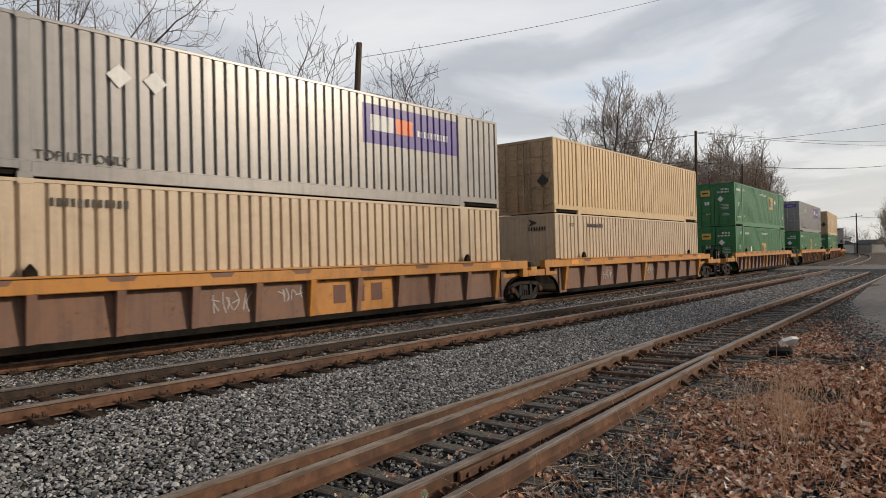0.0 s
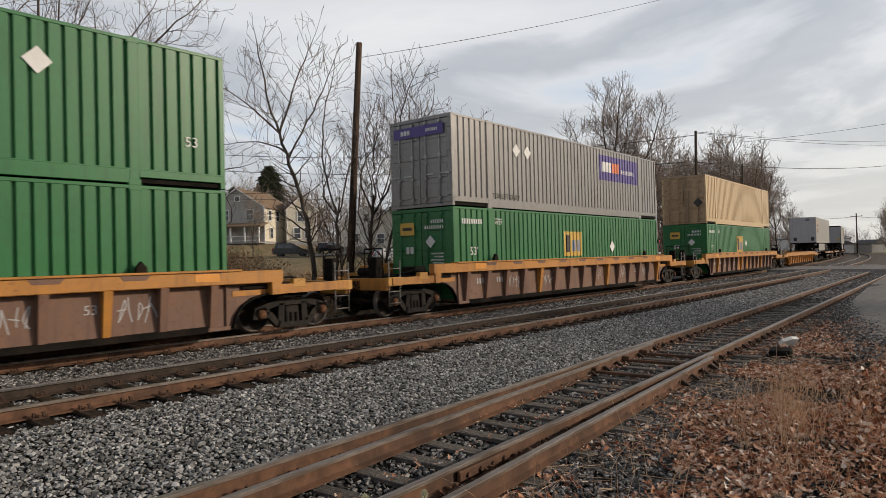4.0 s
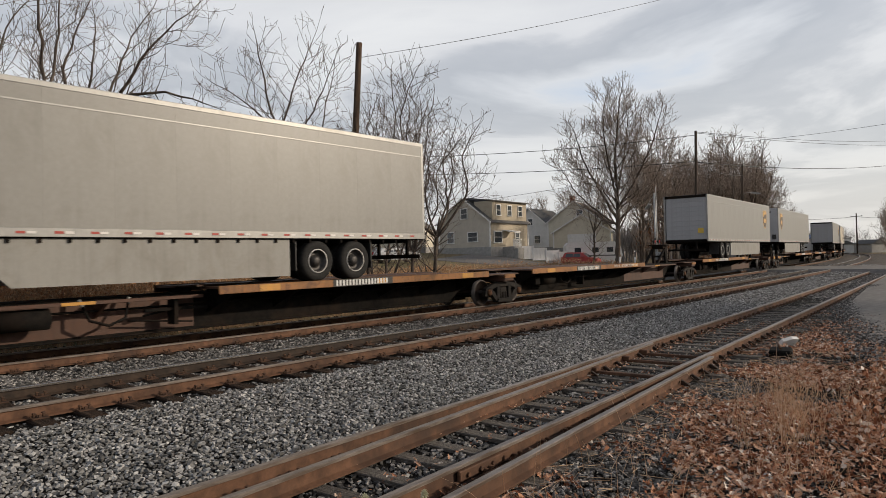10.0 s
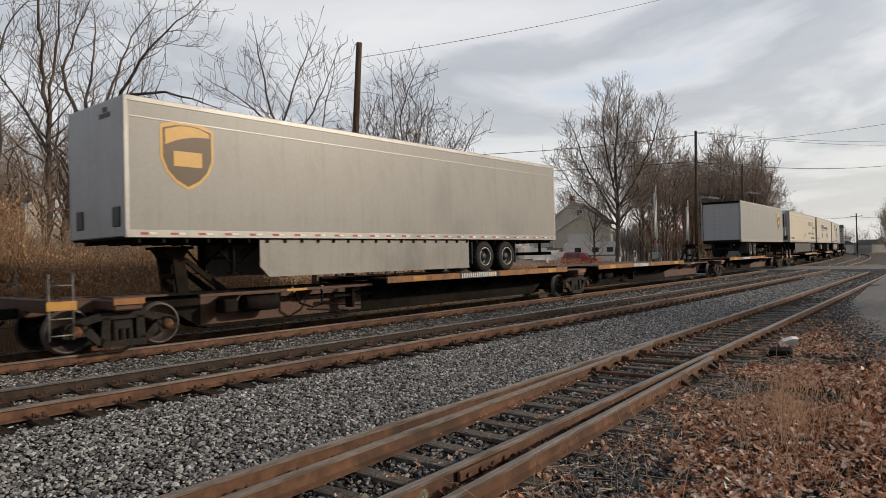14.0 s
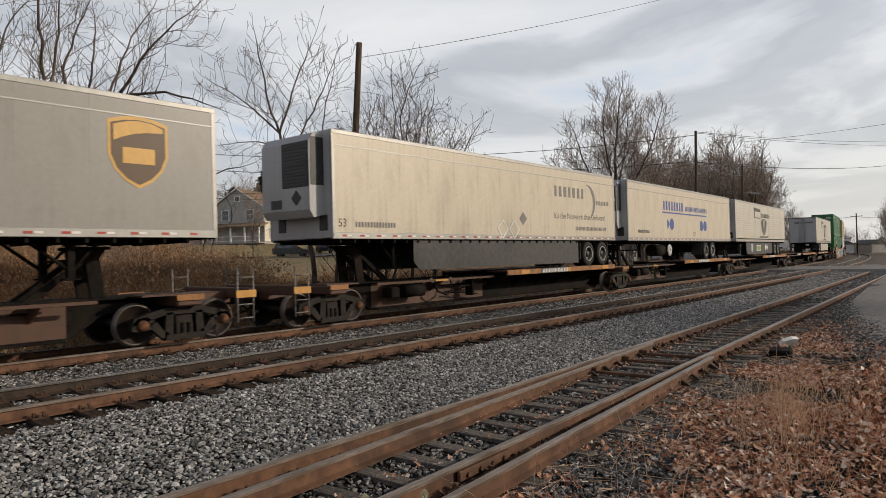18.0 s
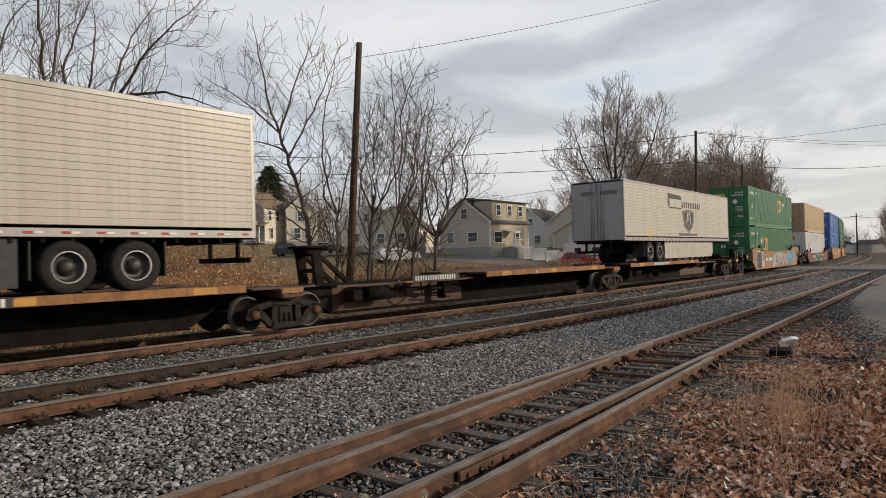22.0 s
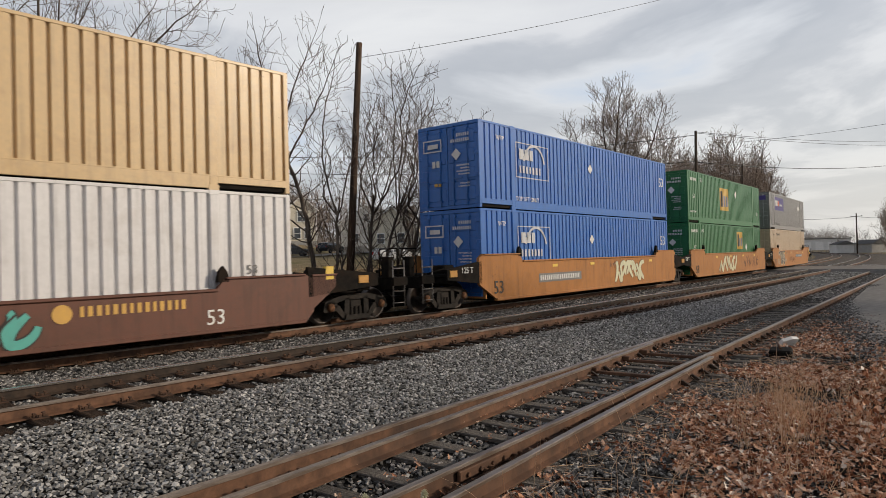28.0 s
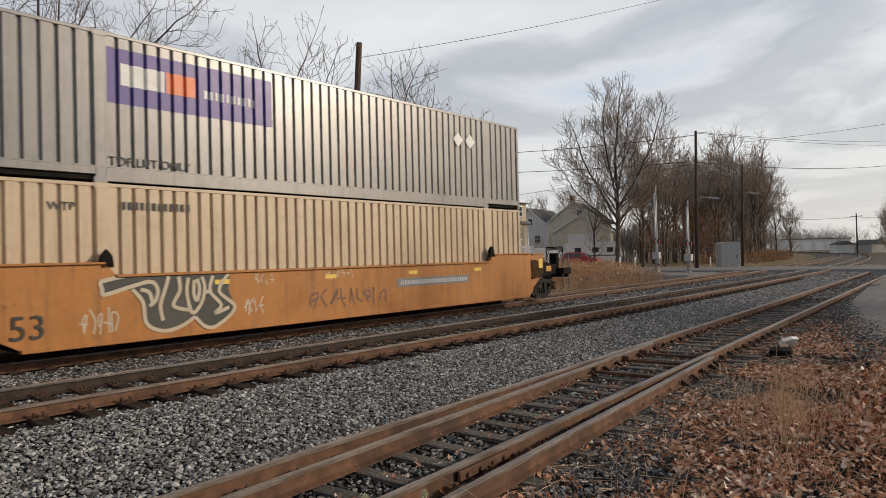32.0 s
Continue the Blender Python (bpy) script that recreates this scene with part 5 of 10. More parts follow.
def shield(tr, x, z, hgt=1.42):
    """A gold-edged brown shield with a gold band, its mark left as plain blocks."""
    def outline(k):
        w, h = hgt * 0.42 * k, hgt * k
        return [(x - w, z + h * .42), (x - w * .5, z + h * .48), (x, z + h * .5), (x + w * .5, z + h * .48), (x + w, z + h * .42), (x + w, z - h * .05), (x + w * .8, z - h * .25), (x + w * .45, z - h * .40), (x, z - h * .5), (x - w * .45, z - h * .40), (x - w * .8, z - h * .25), (x - w, z - h * .05)]

    rim = part("shield_mark", panel_x([outline(1.0)], -1.297, 0.005), SHIELD_GOLD, tr, "gold-edged shield")
    part("shield_field", panel_x([outline(0.90)], -1.302, 0.005), SHIELD_BROWN, rim, "brown shield field")
    w = hgt * 0.40 * 0.9
    arc = [(x - w * .96, z + hgt * .36), (x - w * .4, z + hgt * .42), (x, z + hgt * .435), (x + w * .5, z + hgt * .42), (x + w * .96, z + hgt * .36), (x + w * .96, z + hgt * .30), (x + w * .3, z + hgt * .285), (x - w * .2, z + hgt * .25), (x - w * .6, z + hgt * .20), (x - w * .96, z + hgt * .14)]
    part("shield_band", panel_x([arc], -1.307, 0.005), SHIELD_GOLD, rim, "gold band")
    part("shield_block", panel_x([rect(x - w * .62, x + w * .62, z - hgt * .16, z + hgt * .06)], -1.307, 0.005), SHIELD_GOLD, rim, "gold block")


# ---------------------------------------------------------------- spine cars
def spine_unit(label, q, b0, b1, plate_x, hitch_x, lean, ends=(False, False), own=(True, True), hitch_up=True, group="spine cars"):
    """A skeleton platform: a deep central beam, a wheel deck, a hitch stand. Places on it are along the train."""
    car = thing("spine_car", label, "railcar", group)
    e0, e1 = b0 - q, b1 - q
    g = Geo()
    lo, hi = e0 + 1.3, e1 - 1.3
    g.prism([(e0 - 0.1, 0.78), (lo, 0.70), (lo + 0.7, 0.26), (hi - 0.7, 0.26), (hi, 0.70), (e1 + 0.1, 0.78), (e1 + 0.1, 1.02), (e0 - 0.1, 1.02)], "y", -0.36, 0.36)
    g.box(e0 - 0.1, e1 + 0.1, -0.55, 0.55, 0.985, 1.03, 0.01)
    g.box(lo + 0.8, hi - 0.8, -0.5, 0.5, 0.22, 0.26, 0.01)
    # black stands in for the deck's shade on the beam
    part("centre_sill", g, GRIMY_SHADED, car, "grimy central beam, blackened with the deck's shade")
    # thin plates show the beam's brown only where sun reaches past the deck
    for a, b in ((lo + 0.75, plate_x[0] - 0.05), (plate_x[1] + 0.05, hi - 0.75)):
        if b - a > 0.4:
            part("sill_plate", Geo().prism([(a, 0.29), (b, 0.29), (b, 0.97), (a, 0.97)], "y", -0.372, -0.362), SPINE_BROWN, car, "rusty brown side plate")
    p0, p1 = plate_x
    for s in (-1, 1):
        g = Geo()
        g.box(p0, p1, min(s * 0.52, s * 1.40), max(s * 0.52, s * 1.40), 1.11, 1.16, 0.006)
        part("wheel_deck", g, SPINE_BROWN, car)
        g = Geo()
        g.box(p0 - 0.05, p1 + 0.05, min(s * 1.40, s * 1.45), max(s * 1.40, s * 1.45), 1.0, 1.18, 0.008)
        part("deck_edge", g, SPINE_BROWN if s > 0 else SPINE_EDGE, car, "rusty orange edge beam")
        k = 6
        for i in range(k):
            x = p0 + 0.3 + (p1 - p0 - 0.6) * i / (k - 1)
            g = Geo()
            g.prism([(s * 0.36, 1.10), (s * 1.40, 1.10), (s * 1.40, 0.98), (s * 0.36, 0.55)], "x", x - 0.02, x + 0.02)
            part("deck_bracket", g, GRIMY_SHADED, car)
    for i, w in ((0.1, 0.55), (0.48, 0.35), (0.86, 0.55)):
        x = p0 + (p1 - p0) * i
        part("reflector_plate", Geo().box(x, x + w, -1.458, -1.448, 1.02, 1.16), YELLOW_TAPE, car)
    # hitch stand
    hx = hitch_x
    if hitch_up:
        part("hitch_plate", Geo().box(hx - 0.34, hx + 0.34, -0.45, 0.45, 2.00, 2.06, 0.015), GRIMY_SHADED, car, "black trailer hitch plate")
        part("hitch_head", Geo().prism([(hx - 0.30, 2.0), (hx + 0.30, 2.0), (hx + 0.16, 1.80), (hx - 0.16, 1.80)], "y", -0.30, 0.30), GRIMY_SHADED, car)
        for y in (-0.33, 0.33):
            part("hitch_leg", Geo().prism([(hx - 0.14, 1.85), (hx + 0.14, 1.85), (hx + 0.24, 1.03), (hx - 0.02, 1.03)], "y", y - 0.05, y + 0.05), GRIMY_SHADED, car)
            part("hitch_brace", Geo().prism([(hx + lean * 0.05, 1.80), (hx + lean * 0.20, 1.80), (hx + lean * 1.25, 1.03), (hx + lean * 1.02, 1.03)], "y", y - 0.045, y + 0.045), GRIMY_SHADED, car)
        part("hitch_tie", Geo().box(hx - 0.1, hx + 0.1, -0.28, 0.28, 1.35, 1.46), GRIMY_SHADED, car)
    g = Geo()
    g.tube((lo + 1.6, -0.75, 0.72), (lo + 2.5, -0.75, 0.72), 0.20, None, 14)
    g.box(lo + 1.0, lo + 1.35, -0.95, -0.55, 0.55, 0.85, 0.03)
    g.path([(lo + 2.5, -0.7, 0.8), (lo + 4.2, -0.5, 0.78), (hi - 1.2, -0.45, 0.82)], 0.025)
    part("brake_gear", g, GRIMY_SHADED, car)
    hs = lo + 3.1
    part("air_hose", Geo().path([(hs, -0.62, 1.0), (hs + 0.12, -0.78, 0.62), (hs + 0.45, -0.86, 0.50), (hs + 0.8, -0.80, 0.62), (hs + 0.95, -0.62, 1.0)], 0.030, 7), GRIMY_SHADED, car, "hanging black air hose")
    part("hose_fitting", Geo().tube((hs + 0.92, -0.64, 0.90), (hs + 0.96, -0.61, 1.02), 0.042, None, 8).tube((hs - 0.01, -0.61, 1.02), (hs + 0.04, -0.66, 0.88), 0.042, None, 8), GALV, car, "pale steel hose fitting")
    part("brake_lever", Geo().box(lo + 4.3, lo + 5.7, -0.80, -0.74, 0.70, 0.76).box(lo + 4.9, lo + 4.98, -0.86, -0.56, 0.40, 0.98).tube((lo + 4.3, -0.7, 0.62), (lo + 6.2, -0.5, 0.90), 0.022, None, 6).tube((lo + 4.0, -0.66, 0.55), (lo + 5.4, -0.66, 0.42), 0.02, None, 6), GRIMY_SHADED, car)
    for k in range(7):      # outriggers along the bare stretch of the beam
        x = lo + 1.4 + (hi - lo - 2.8) * k / 6
        if not plate_x[0] - 0.2 < x < plate_x[1] + 0.2:
            part("outrigger", Geo().prism([(-0.37, 1.0), (-0.92, 1.0), (-0.92, 0.93), (-0.37, 0.62)], "x", x - 0.03, x + 0.03), SPINE_BROWN, car)
    for a, b in ((lo + 0.4, plate_x[0] - 0.15), (plate_x[1] + 0.15, hi - 0.4)):
        if b - a > 0.8:
            part("side_rail", Geo().box(a, b, -0.98, -0.92, 0.94, 1.01, 0.006), SPINE_BROWN, car, "narrow rusty side rail")
            part("reflector_plate", Geo().box((a + b) / 2 - 0.3, (a + b) / 2 + 0.3, -0.988, -0.98, 0.945, 1.005), YELLOW_TAPE, car)
    for s, e, cp, ow in ((-1, e0, ends[0], own[0]), (1, e1, ends[1], own[1])):
        g = Geo()
        g.box(e - 0.28, e + 0.28, -1.32, 1.32, 0.80, 1.02, 0.03)
        g.box(min(e - s * 0.9, e + s * 0.2), max(e - s * 0.9, e + s * 0.2), -1.1, -0.5, 1.02, 1.06)
        part("body_bolster", g, SPINE_BROWN, car)
        for y in (-1.34, 1.34):
            part("reflector_plate", Geo().box(e - 0.30, e + 0.30, y - 0.02, y + 0.02, 0.92, 1.04), SPINE_EDGE, car)
        if cp:
            tip = e + s * 1.5
            g = Geo()
            g.box(min(e, tip), max(e, tip), -0.42, 0.42, 0.74, 1.02, 0.03)
            g.box(min(tip, tip - s * 0.16), max(tip, tip - s * 0.16), -1.40, 1.40, 0.86, 1.10, 0.02)
            part("end_beam", g, SPINE_BROWN, car)
            part("coupler", COUPLER[s], GRIMY_SHADED, car, "", pose(tip, 0, 0))
            for y in (-1.42, 1.42):
                part("ladder", ladder_geo(tip - s * 0.45, tip - s * 0.05, y, 0.36, 1.55), WORN_STEEL, car)
            part("reflector_plate", Geo().box(min(tip, tip - s * 0.5), max(tip, tip - s * 0.5), -1.46, -1.44, 0.90, 1.06), YELLOW_TAPE, car)
        if ow:
            bogie(car, e, q + e)
    return carried(car, q, 7.5)


# ---------------------------------------------------------------- the train, from its head to its tail
def silver_box(door_end="door"):
    c = container(SILVER, "silver-grey corrugated container with a purple panel", door_end)
    return c


def lift_note(c, x, mat=None):
    lettering("TOP LIFT ONLY", 0.24, mat or PAINT_BLACK, c, x, -WIDE - 0.008, 0.42, "LEFT")


def number_bars(c, x, z, mat, n=(0.12, 0.1, 0.12, 0.11, 0.0, 0.11, 0.1, 0.12, 0.1, 0.11, 0.1), h=0.15):
    decal("number_bar", bars(x, z, [v for v in n if v], h, 0.035), mat, c, -WIDE - 0.007)


# two coupled wells: silver over tan, tan over tan
w1 = well_car("ribbed yellow and brown well car with a yellow top rail", -205.2, -215.1, -195.3, "ribbed", ends=(False, False), rib_mat=CAR_BROWN, group="well cars", ribs=11)
w2 = well_car("ribbed brown well car with a yellow top rail", -185.4, -195.3, -175.46, "ribbed", ends=(False, True), own=(False, True), rib_mat=CAR_BROWN, group="well cars", ribs=11)
u1a = container(TAN_PALE, "pale tan corrugated container with black number bars")
number_bars(u1a, -5.7, 2.42, PAINT_BLACK)
lettering("TP", 0.24, PAINT_BLACK, u1a, -6.75, -WIDE - 0.008, 2.45)
u1b = silver_box()
purple_panel(u1b, 1.95, 5.95, 1.55, 2.62)
placards(u1b, -4.45, 2.08, 0.24, 0.72)
lift_note(u1b, -5.95)
stack(-205.2, u1a, u1b)
u2a = container(TAN_PALE, "pale tan corrugated container with a dented end", "wall")
number_bars(u2a, -5.4, 2.40, PAINT_BLACK)
end_decal("number_bar", bars(-0.9, 2.25, [0.1, 0.08, 0.1, 0.1, 0.1, 0.1], 0.15), PAINT_BLACK, u2a, -HALF - 0.035)
end_decal("arrow_mark", [[(-0.55, 2.55), (-0.15, 2.70), (-0.25, 2.55), (-0.15, 2.42)]], PAINT_BLACK, u2a, -HALF - 0.035)
lettering("WTP", 0.2, PAINT_BLACK, u2a, -6.75, -WIDE - 0.008, 2.45)
u2b = container(TAN, "tan corrugated container with rusty brown doors", "door", TAN_END)
placards(u2b, 0.5, 0.42, 0.2, 0.7, 1, TAN_END)
lettering("53", 0.32, PAINT_GREY, u2b, 7.25, -WIDE - 0.008, 0.45)
end_decal("placard", [diamond(-0.85, 1.25, 0.26)], PAINT_BLACK, u2b)
stack(-185.4, u2a, u2b)
decal("lettering_bar", bars(0.75, 0.58, [0.4, 0.4, 0.4], 0.46, 0.25), CAR_RED, w1, -1.360)
scrawl(w1, -2.6, -1.6, 0.55, 1.05, SILVER_SPRAY, 51, -1.352, 0.022, 6)
scrawl(w1, -0.9, -0.2, 0.75, 1.08, SILVER_SPRAY, 52, -1.352, 0.02, 4)
scrawl(w2, -4.6, -3.2, 0.55, 1.05, SILVER_SPRAY, 53, -1.352, 0.022, 8)
scrawl(w2, 0.6, 1.6, 0.55, 1.05, SILVER_SPRAY, 54, -1.352, 0.022, 6)
decal("yellow_patch", [rect(0.10, 1.35, 0.33, 1.18), rect(1.50, 2.85, 0.33, 1.18)], CAR_YELLOW, w1, -1.352)

# three single wells: green on green, silver on green, tan on green
for q, b0, b1, txt in ((-161.35, -171.1, -151.4, "ribbed rusty brown well car with chalky tags"), (-137.4, -147.05, -127.5, "ribbed brown and yellow well car"), (-113.4, -123.1, -103.4, "ribbed brown and yellow well car with worn paint")):
    w = well_car(txt, q, b0, b1, "ribbed", rib_mat=CAR_BROWN, group="well cars")
    if q == -161.35:
        spray_tag(w, -2.6, 2.6, 0.45, 1.08, SILVER_SPRAY, 4, -1.352, 0.035, 6)
    if q == -113.4:
        decal("yellow_patch", [rect(-1.6, -0.75, 0.33, 1.18), rect(0.55, 1.4, 0.33, 1.18), rect(3.1, 3.9, 0.33, 1.18)], CAR_YELLOW, w, -1.352)
    for x0, x1, seed in ((-5.3, -4.5, 41), (-2.9, -2.1, 42), (1.0, 1.8, 43), (3.4, 4.2, 44), (5.7, 6.5, 45)):
        scrawl(w, x0, x1, 0.55, 1.05, SILVER_SPRAY, seed + int(abs(q)), -1.352, 0.022, 5)
    decal("number_bar", bars(-7.0, 0.80, [0.1] * 5, 0.17, 0.04) + bars(-5.9, 0.80, [0.1] * 6, 0.17, 0.04), SILVER_SPRAY, w, -1.352)
    lettering("53", 0.26, SILVER_SPRAY, w, 5.2, -1.354, 0.85)


def green_box(mx=None, mz=1.4, dia=None, warn=None, tail="53'", num=-7.65, note=True, size=(1.45, 0.95)):
    c = container(GREEN, "green corrugated container with a yellow panel", "door")
    if mx is not None:
        yellow_mark(c, mx, mz, *size)
    if dia is not None:
        placards(c, dia[0], dia[1], 0.25, 0.7, 1)
    if warn is not None:
        lettering("WARNING HIGH CUBE", 0.20, PAINT_WHITE, c, warn, -WIDE - 0.008, 2.46, "LEFT")
    lettering(tail, 0.36, PAINT_WHITE, c, -7.05, -WIDE - 0.008, 1.48)
    lettering("53", 0.30, PAINT_WHITE, c, 7.3, -WIDE - 0.008, 0.95)
    number_bars(c, num, 2.36, PAINT_WHITE, (0.09, 0.08, 0.09, 0.1, 0.09, 0.08, 0.09, 0.08, 0.09), 0.16)
    wx = -5.65 if num < -6 else -6.75
    lettering("WTP", 0.2, PAINT_WHITE, c, wx, -WIDE - 0.008, 2.42)
    decal("overline", [rect(wx - 0.21, wx + 0.21, 2.54, 2.565)], PAINT_WHITE, c, -WIDE - 0.008)
    if note:
        lettering("TOP LIFT ONLY", 0.16, PAINT_WHITE, c, -7.75, -WIDE - 0.008, 0.62, "LEFT")
    end_writing(c)
    end_decal("mark_panel", [rect(0.25, 0.85, 2.05, 2.45)], MARK_YELLOW, c, -HALF - 0.080, "yellow panel")
    end_decal("number_bar", [rect(0.35, 0.75, 2.2, 2.3)], PAINT_BLACK, c, -HALF - 0.086)
    return c


g3a, g3b = green_box(-0.55, 0.80, (-3.9, 1.32), -0.6, num=-5.6, note=False), green_box(2.25, 1.50, (4.4, 2.1), -0.9)
lettering("DA", 0.26, PAINT_WHITE, g3b, -5.6, -WIDE - 0.008, 0.72)
stack(-161.35, g3a, g3b)
u4b = silver_box()
purple_panel(u4b, 1.95, 5.95, 1.55, 2.62)
placards(u4b, -4.45, 2.08, 0.24, 0.72)
lift_note(u4b, -5.95)
end_decal("mark_panel", [rect(-1.05, 1.05, 2.28, 2.62)], PURPLE, u4b, -HALF - 0.080, "purple panel")
end_decal("mark_block", bars(0.35, 2.38, [0.1, 0.1, 0.1], 0.15), PAINT_WHITE, u4b, -HALF - 0.086)
end_decal("mark_block", bars(-0.8, 2.40, [0.08, 0.1, 0.07, 0.1], 0.1), PAINT_WHITE, u4b, -HALF - 0.086)
stack(-137.4, green_box(-1.2, 1.25, (3.0, 1.6)), u4b)
u5b = container(TAN, "tan corrugated container with rusty doors", "door", TAN_END)
end_decal("placard", [diamond(-0.85, 1.25, 0.28)], PAINT_BLACK, u5b)
placards(u5b, -0.9, 0.55, 0.22, 0.7, 1, TAN_PALE)
stack(-113.4, green_box(-1.5, 1.12, (0.8, 1.75), size=(1.55, 1.1)), u5b)

# an empty forty-foot well
w6 = well_car("empty yellow ribbed forty-foot well car", -91.3, -99.4, -83.2, "ribbed", half=6.75, side_mat=CAR_YELLOW, top=1.30, group="well cars", ribs=11)
lettering("40", 0.34, PAINT_BLACK, w6, 0.35, -1.354, 0.66)
decal("number_bar", bars(-5.2, 0.55, [0.2, 0.18, 0.18, 0.2, 0.0001, 0.2, 0.18, 0.2, 0.18, 0.2, 0.2], 0.26, 0.07), PAINT_WHITE, w6, -1.352)
decal("lettering_bar", [rect(3.0, 3.5, 0.55, 0.72), rect(3.0, 3.5, 0.8, 0.95)], PAINT_BLACK, w6, -1.352)

# spine cars; each platform and its trailer
A = (-79.6, -61.7, -43.3, -25.1)
B = (-20.9, -2.9, 15.86, 33.9)
C = (37.9, 54.8, 71.9, 89.8, 107.2, 124.3)
SPINES = []
for run, decks, tag in ((A, (1, 0, -1), "rusty brown spine car platform with yellow edge beams"), (B, (1, 0, -1), "brown spine car platform with yellow edge beams"), (C, (1, 1, 1, 0, -1), "dark rusty spine car platform with yellow edges")):
    n = len(run) - 1
    for i in range(n):
        b0, b1 = run[i], run[i + 1]
        q = (b0 + b1) / 2
        k = decks[i]
        hl = (b1 - b0) / 2
        fore = k > 0 or (k == 0 and run is C)
        long_deck = run is not C
        if fore:
            plate, hx, lean = (-2.0 if long_deck else -1.0, hl - 1.35), -hl + 1.55, 1
        else:
            plate, hx, lean = (-hl + 1.35, 2.1), hl - 1.55, -1
        lab = ("empty " + tag) if k == 0 else tag + " under a trailer"
        SPINES.append(spine_unit(lab, q, b0, b1, plate, hx, lean, (i == 0, i == n - 1), (True, i == n - 1)))
for i, w in enumerate(SPINES):
    decal("number_patch", [rect(1.1 if i in (0, 3, 6, 7, 8) else -4.6, 3.2 if i in (0, 3, 6, 7, 8) else -2.5, 1.0, 1.18)], PAINT_BLACK, w, -1.451, "black painted patch")
    decal("number_bar", bars(1.2 if i in (0, 3, 6, 7, 8) else -4.5, 1.02, [0.16, 0.15, 0.16, 0.15, 0.17, 0.15, 0.16, 0.15, 0.16], 0.14, 0.05), PAINT_WHITE, w, -1.457)
spray_tag(SPINES[4], -7.2, -5.2, 0.42, 0.95, BLUE_SPRAY, 8, -0.40, 0.05, 4, CREAM_SPRAY)

lettering("TWIN 45 - ALL PURPOSE SPINE CAR", 0.16, PAINT_WHITE, SPINES[1], 0.0, -1.46, 1.09)
lettering("2-28 / 1-57", 0.17, PAINT_WHITE, SPINES[2], -4.9, -1.46, 1.06)
lettering("53", 0.17, PAINT_WHITE, SPINES[9], 2.0, -1.46, 1.06)
DECK = 1.162
t7 = trailer("silver-grey box trailer with a brown shield", 13.95, -1, TRAILER_GREY, TRAILER_END, "flat", TRAILER_SKIRT)
shield(t7, -5.47, 2.75)
t9 = trailer("silver-grey box trailer with a roll-up rear door", 16.15, 1, TRAILER_GREY, TRAILER_END, "flat", TRAILER_SKIRT, False, 3.06)
shield(t9, 6.44, 2.72)
part("warning_plate", Geo().box(-8.09, -8.08, -1.05, -0.72, 1.55, 1.85), SAFETY_YELLOW, t9)
t10 = trailer("silver-grey box trailer with a brown shield", 16.15, -1, TRAILER_GREY, TRAILER_END, "flat", TRAILER_SKIRT, False, 3.2)
shield(t10, -6.75, 2.75)
t12 = trailer("silver-grey box trailer with exposed underside", 13.95, 1, TRAILER_GREY, TRAILER_END, "flat", None)
shield(t12, 5.3, 2.72)
for ob, q in ((t7, -72.9), (t9, -32.35), (t10, -12.85), (t12, 27.6)):
    carried(ob, q, 7.0, DECK)

rad = trailer("dirty cream refrigerated trailer with grey lettering bars", 16.15, -1, TRAILER_CREAM, TRAILER_END, "flat", PLASTIC_DARK, True, 1.17)
decal("lettering_bar", bars(2.95, 2.72, [0.28, 0.28, 0.28, 0.10, 0.28, 0.28, 0.28], 0.40, 0.10), PAINT_GREY, rad, -1.297, "grey lettering bars")
crescent = []
for i in range(14):
    a0, a1 = math.radians(95 - i * 12), math.radians(95 - (i + 1) * 12)
    r0a, r0b = 0.62 - 0.012 * abs(i - 7) ** 1.2 * 0.2, 0.62
    th0, th1 = 0.17 * math.sin(math.pi * i / 14) + 0.012, 0.17 * math.sin(math.pi * (i + 1) / 14) + 0.012
    crescent.append([(5.55 + (0.62 - th0) * math.cos(a0) * 1.15, 2.62 + (0.70 - th0) * math.sin(a0)), (5.55 + 0.62 * math.cos(a0) * 1.15, 2.62 + 0.70 * math.sin(a0)), (5.55 + 0.62 * math.cos(a1) * 1.15, 2.62 + 0.70 * math.sin(a1)), (5.55 + (0.62 - th1) * math.cos(a1) * 1.15, 2.62 + (0.70 - th1) * math.sin(a1))])
decal("crescent_mark", crescent, PAINT_GREY, rad, -1.297, "grey crescent")
decal("lettering_bar", bars(6.35, 2.52, [0.12] * 7, 0.17, 0.05), PAINT_GREY, rad, -1.297)
lettering("It's the Network that Delivers!", 0.34, PAINT_GREY, rad, 2.85, -1.299, 1.98, "LEFT")
decal("lettering_bar", bars(4.55, 1.44, [0.14] * 15, 0.15, 0.04), PAINT_GREY, rad, -1.297)
for x, m in ((-0.55, PAINT_WHITE), (0.15, PAINT_WHITE)):
    decal("placard", [diamond(x, 1.42, 0.34)], TRAILER_CREAM, rad, -1.296, "empty placard frame")
    o, i_ = 0.34, 0.28
    decal("placard_frame", [[(x - o, 1.42), (x, 1.42 - o), (x, 1.42 - i_), (x - i_, 1.42)], [(x, 1.42 - o), (x + o, 1.42), (x + i_, 1.42), (x, 1.42 - i_)], [(x + o, 1.42), (x, 1.42 + o), (x, 1.42 + i_), (x + i_, 1.42)], [(x, 1.42 + o), (x - o, 1.42), (x - i_, 1.42), (x, 1.42 + i_)]], m, rad, -1.303)
decal("placard", [diamond(0.72, 1.80, 0.24)], PAINT_GREY, rad, -1.300, "dark diamond placard")
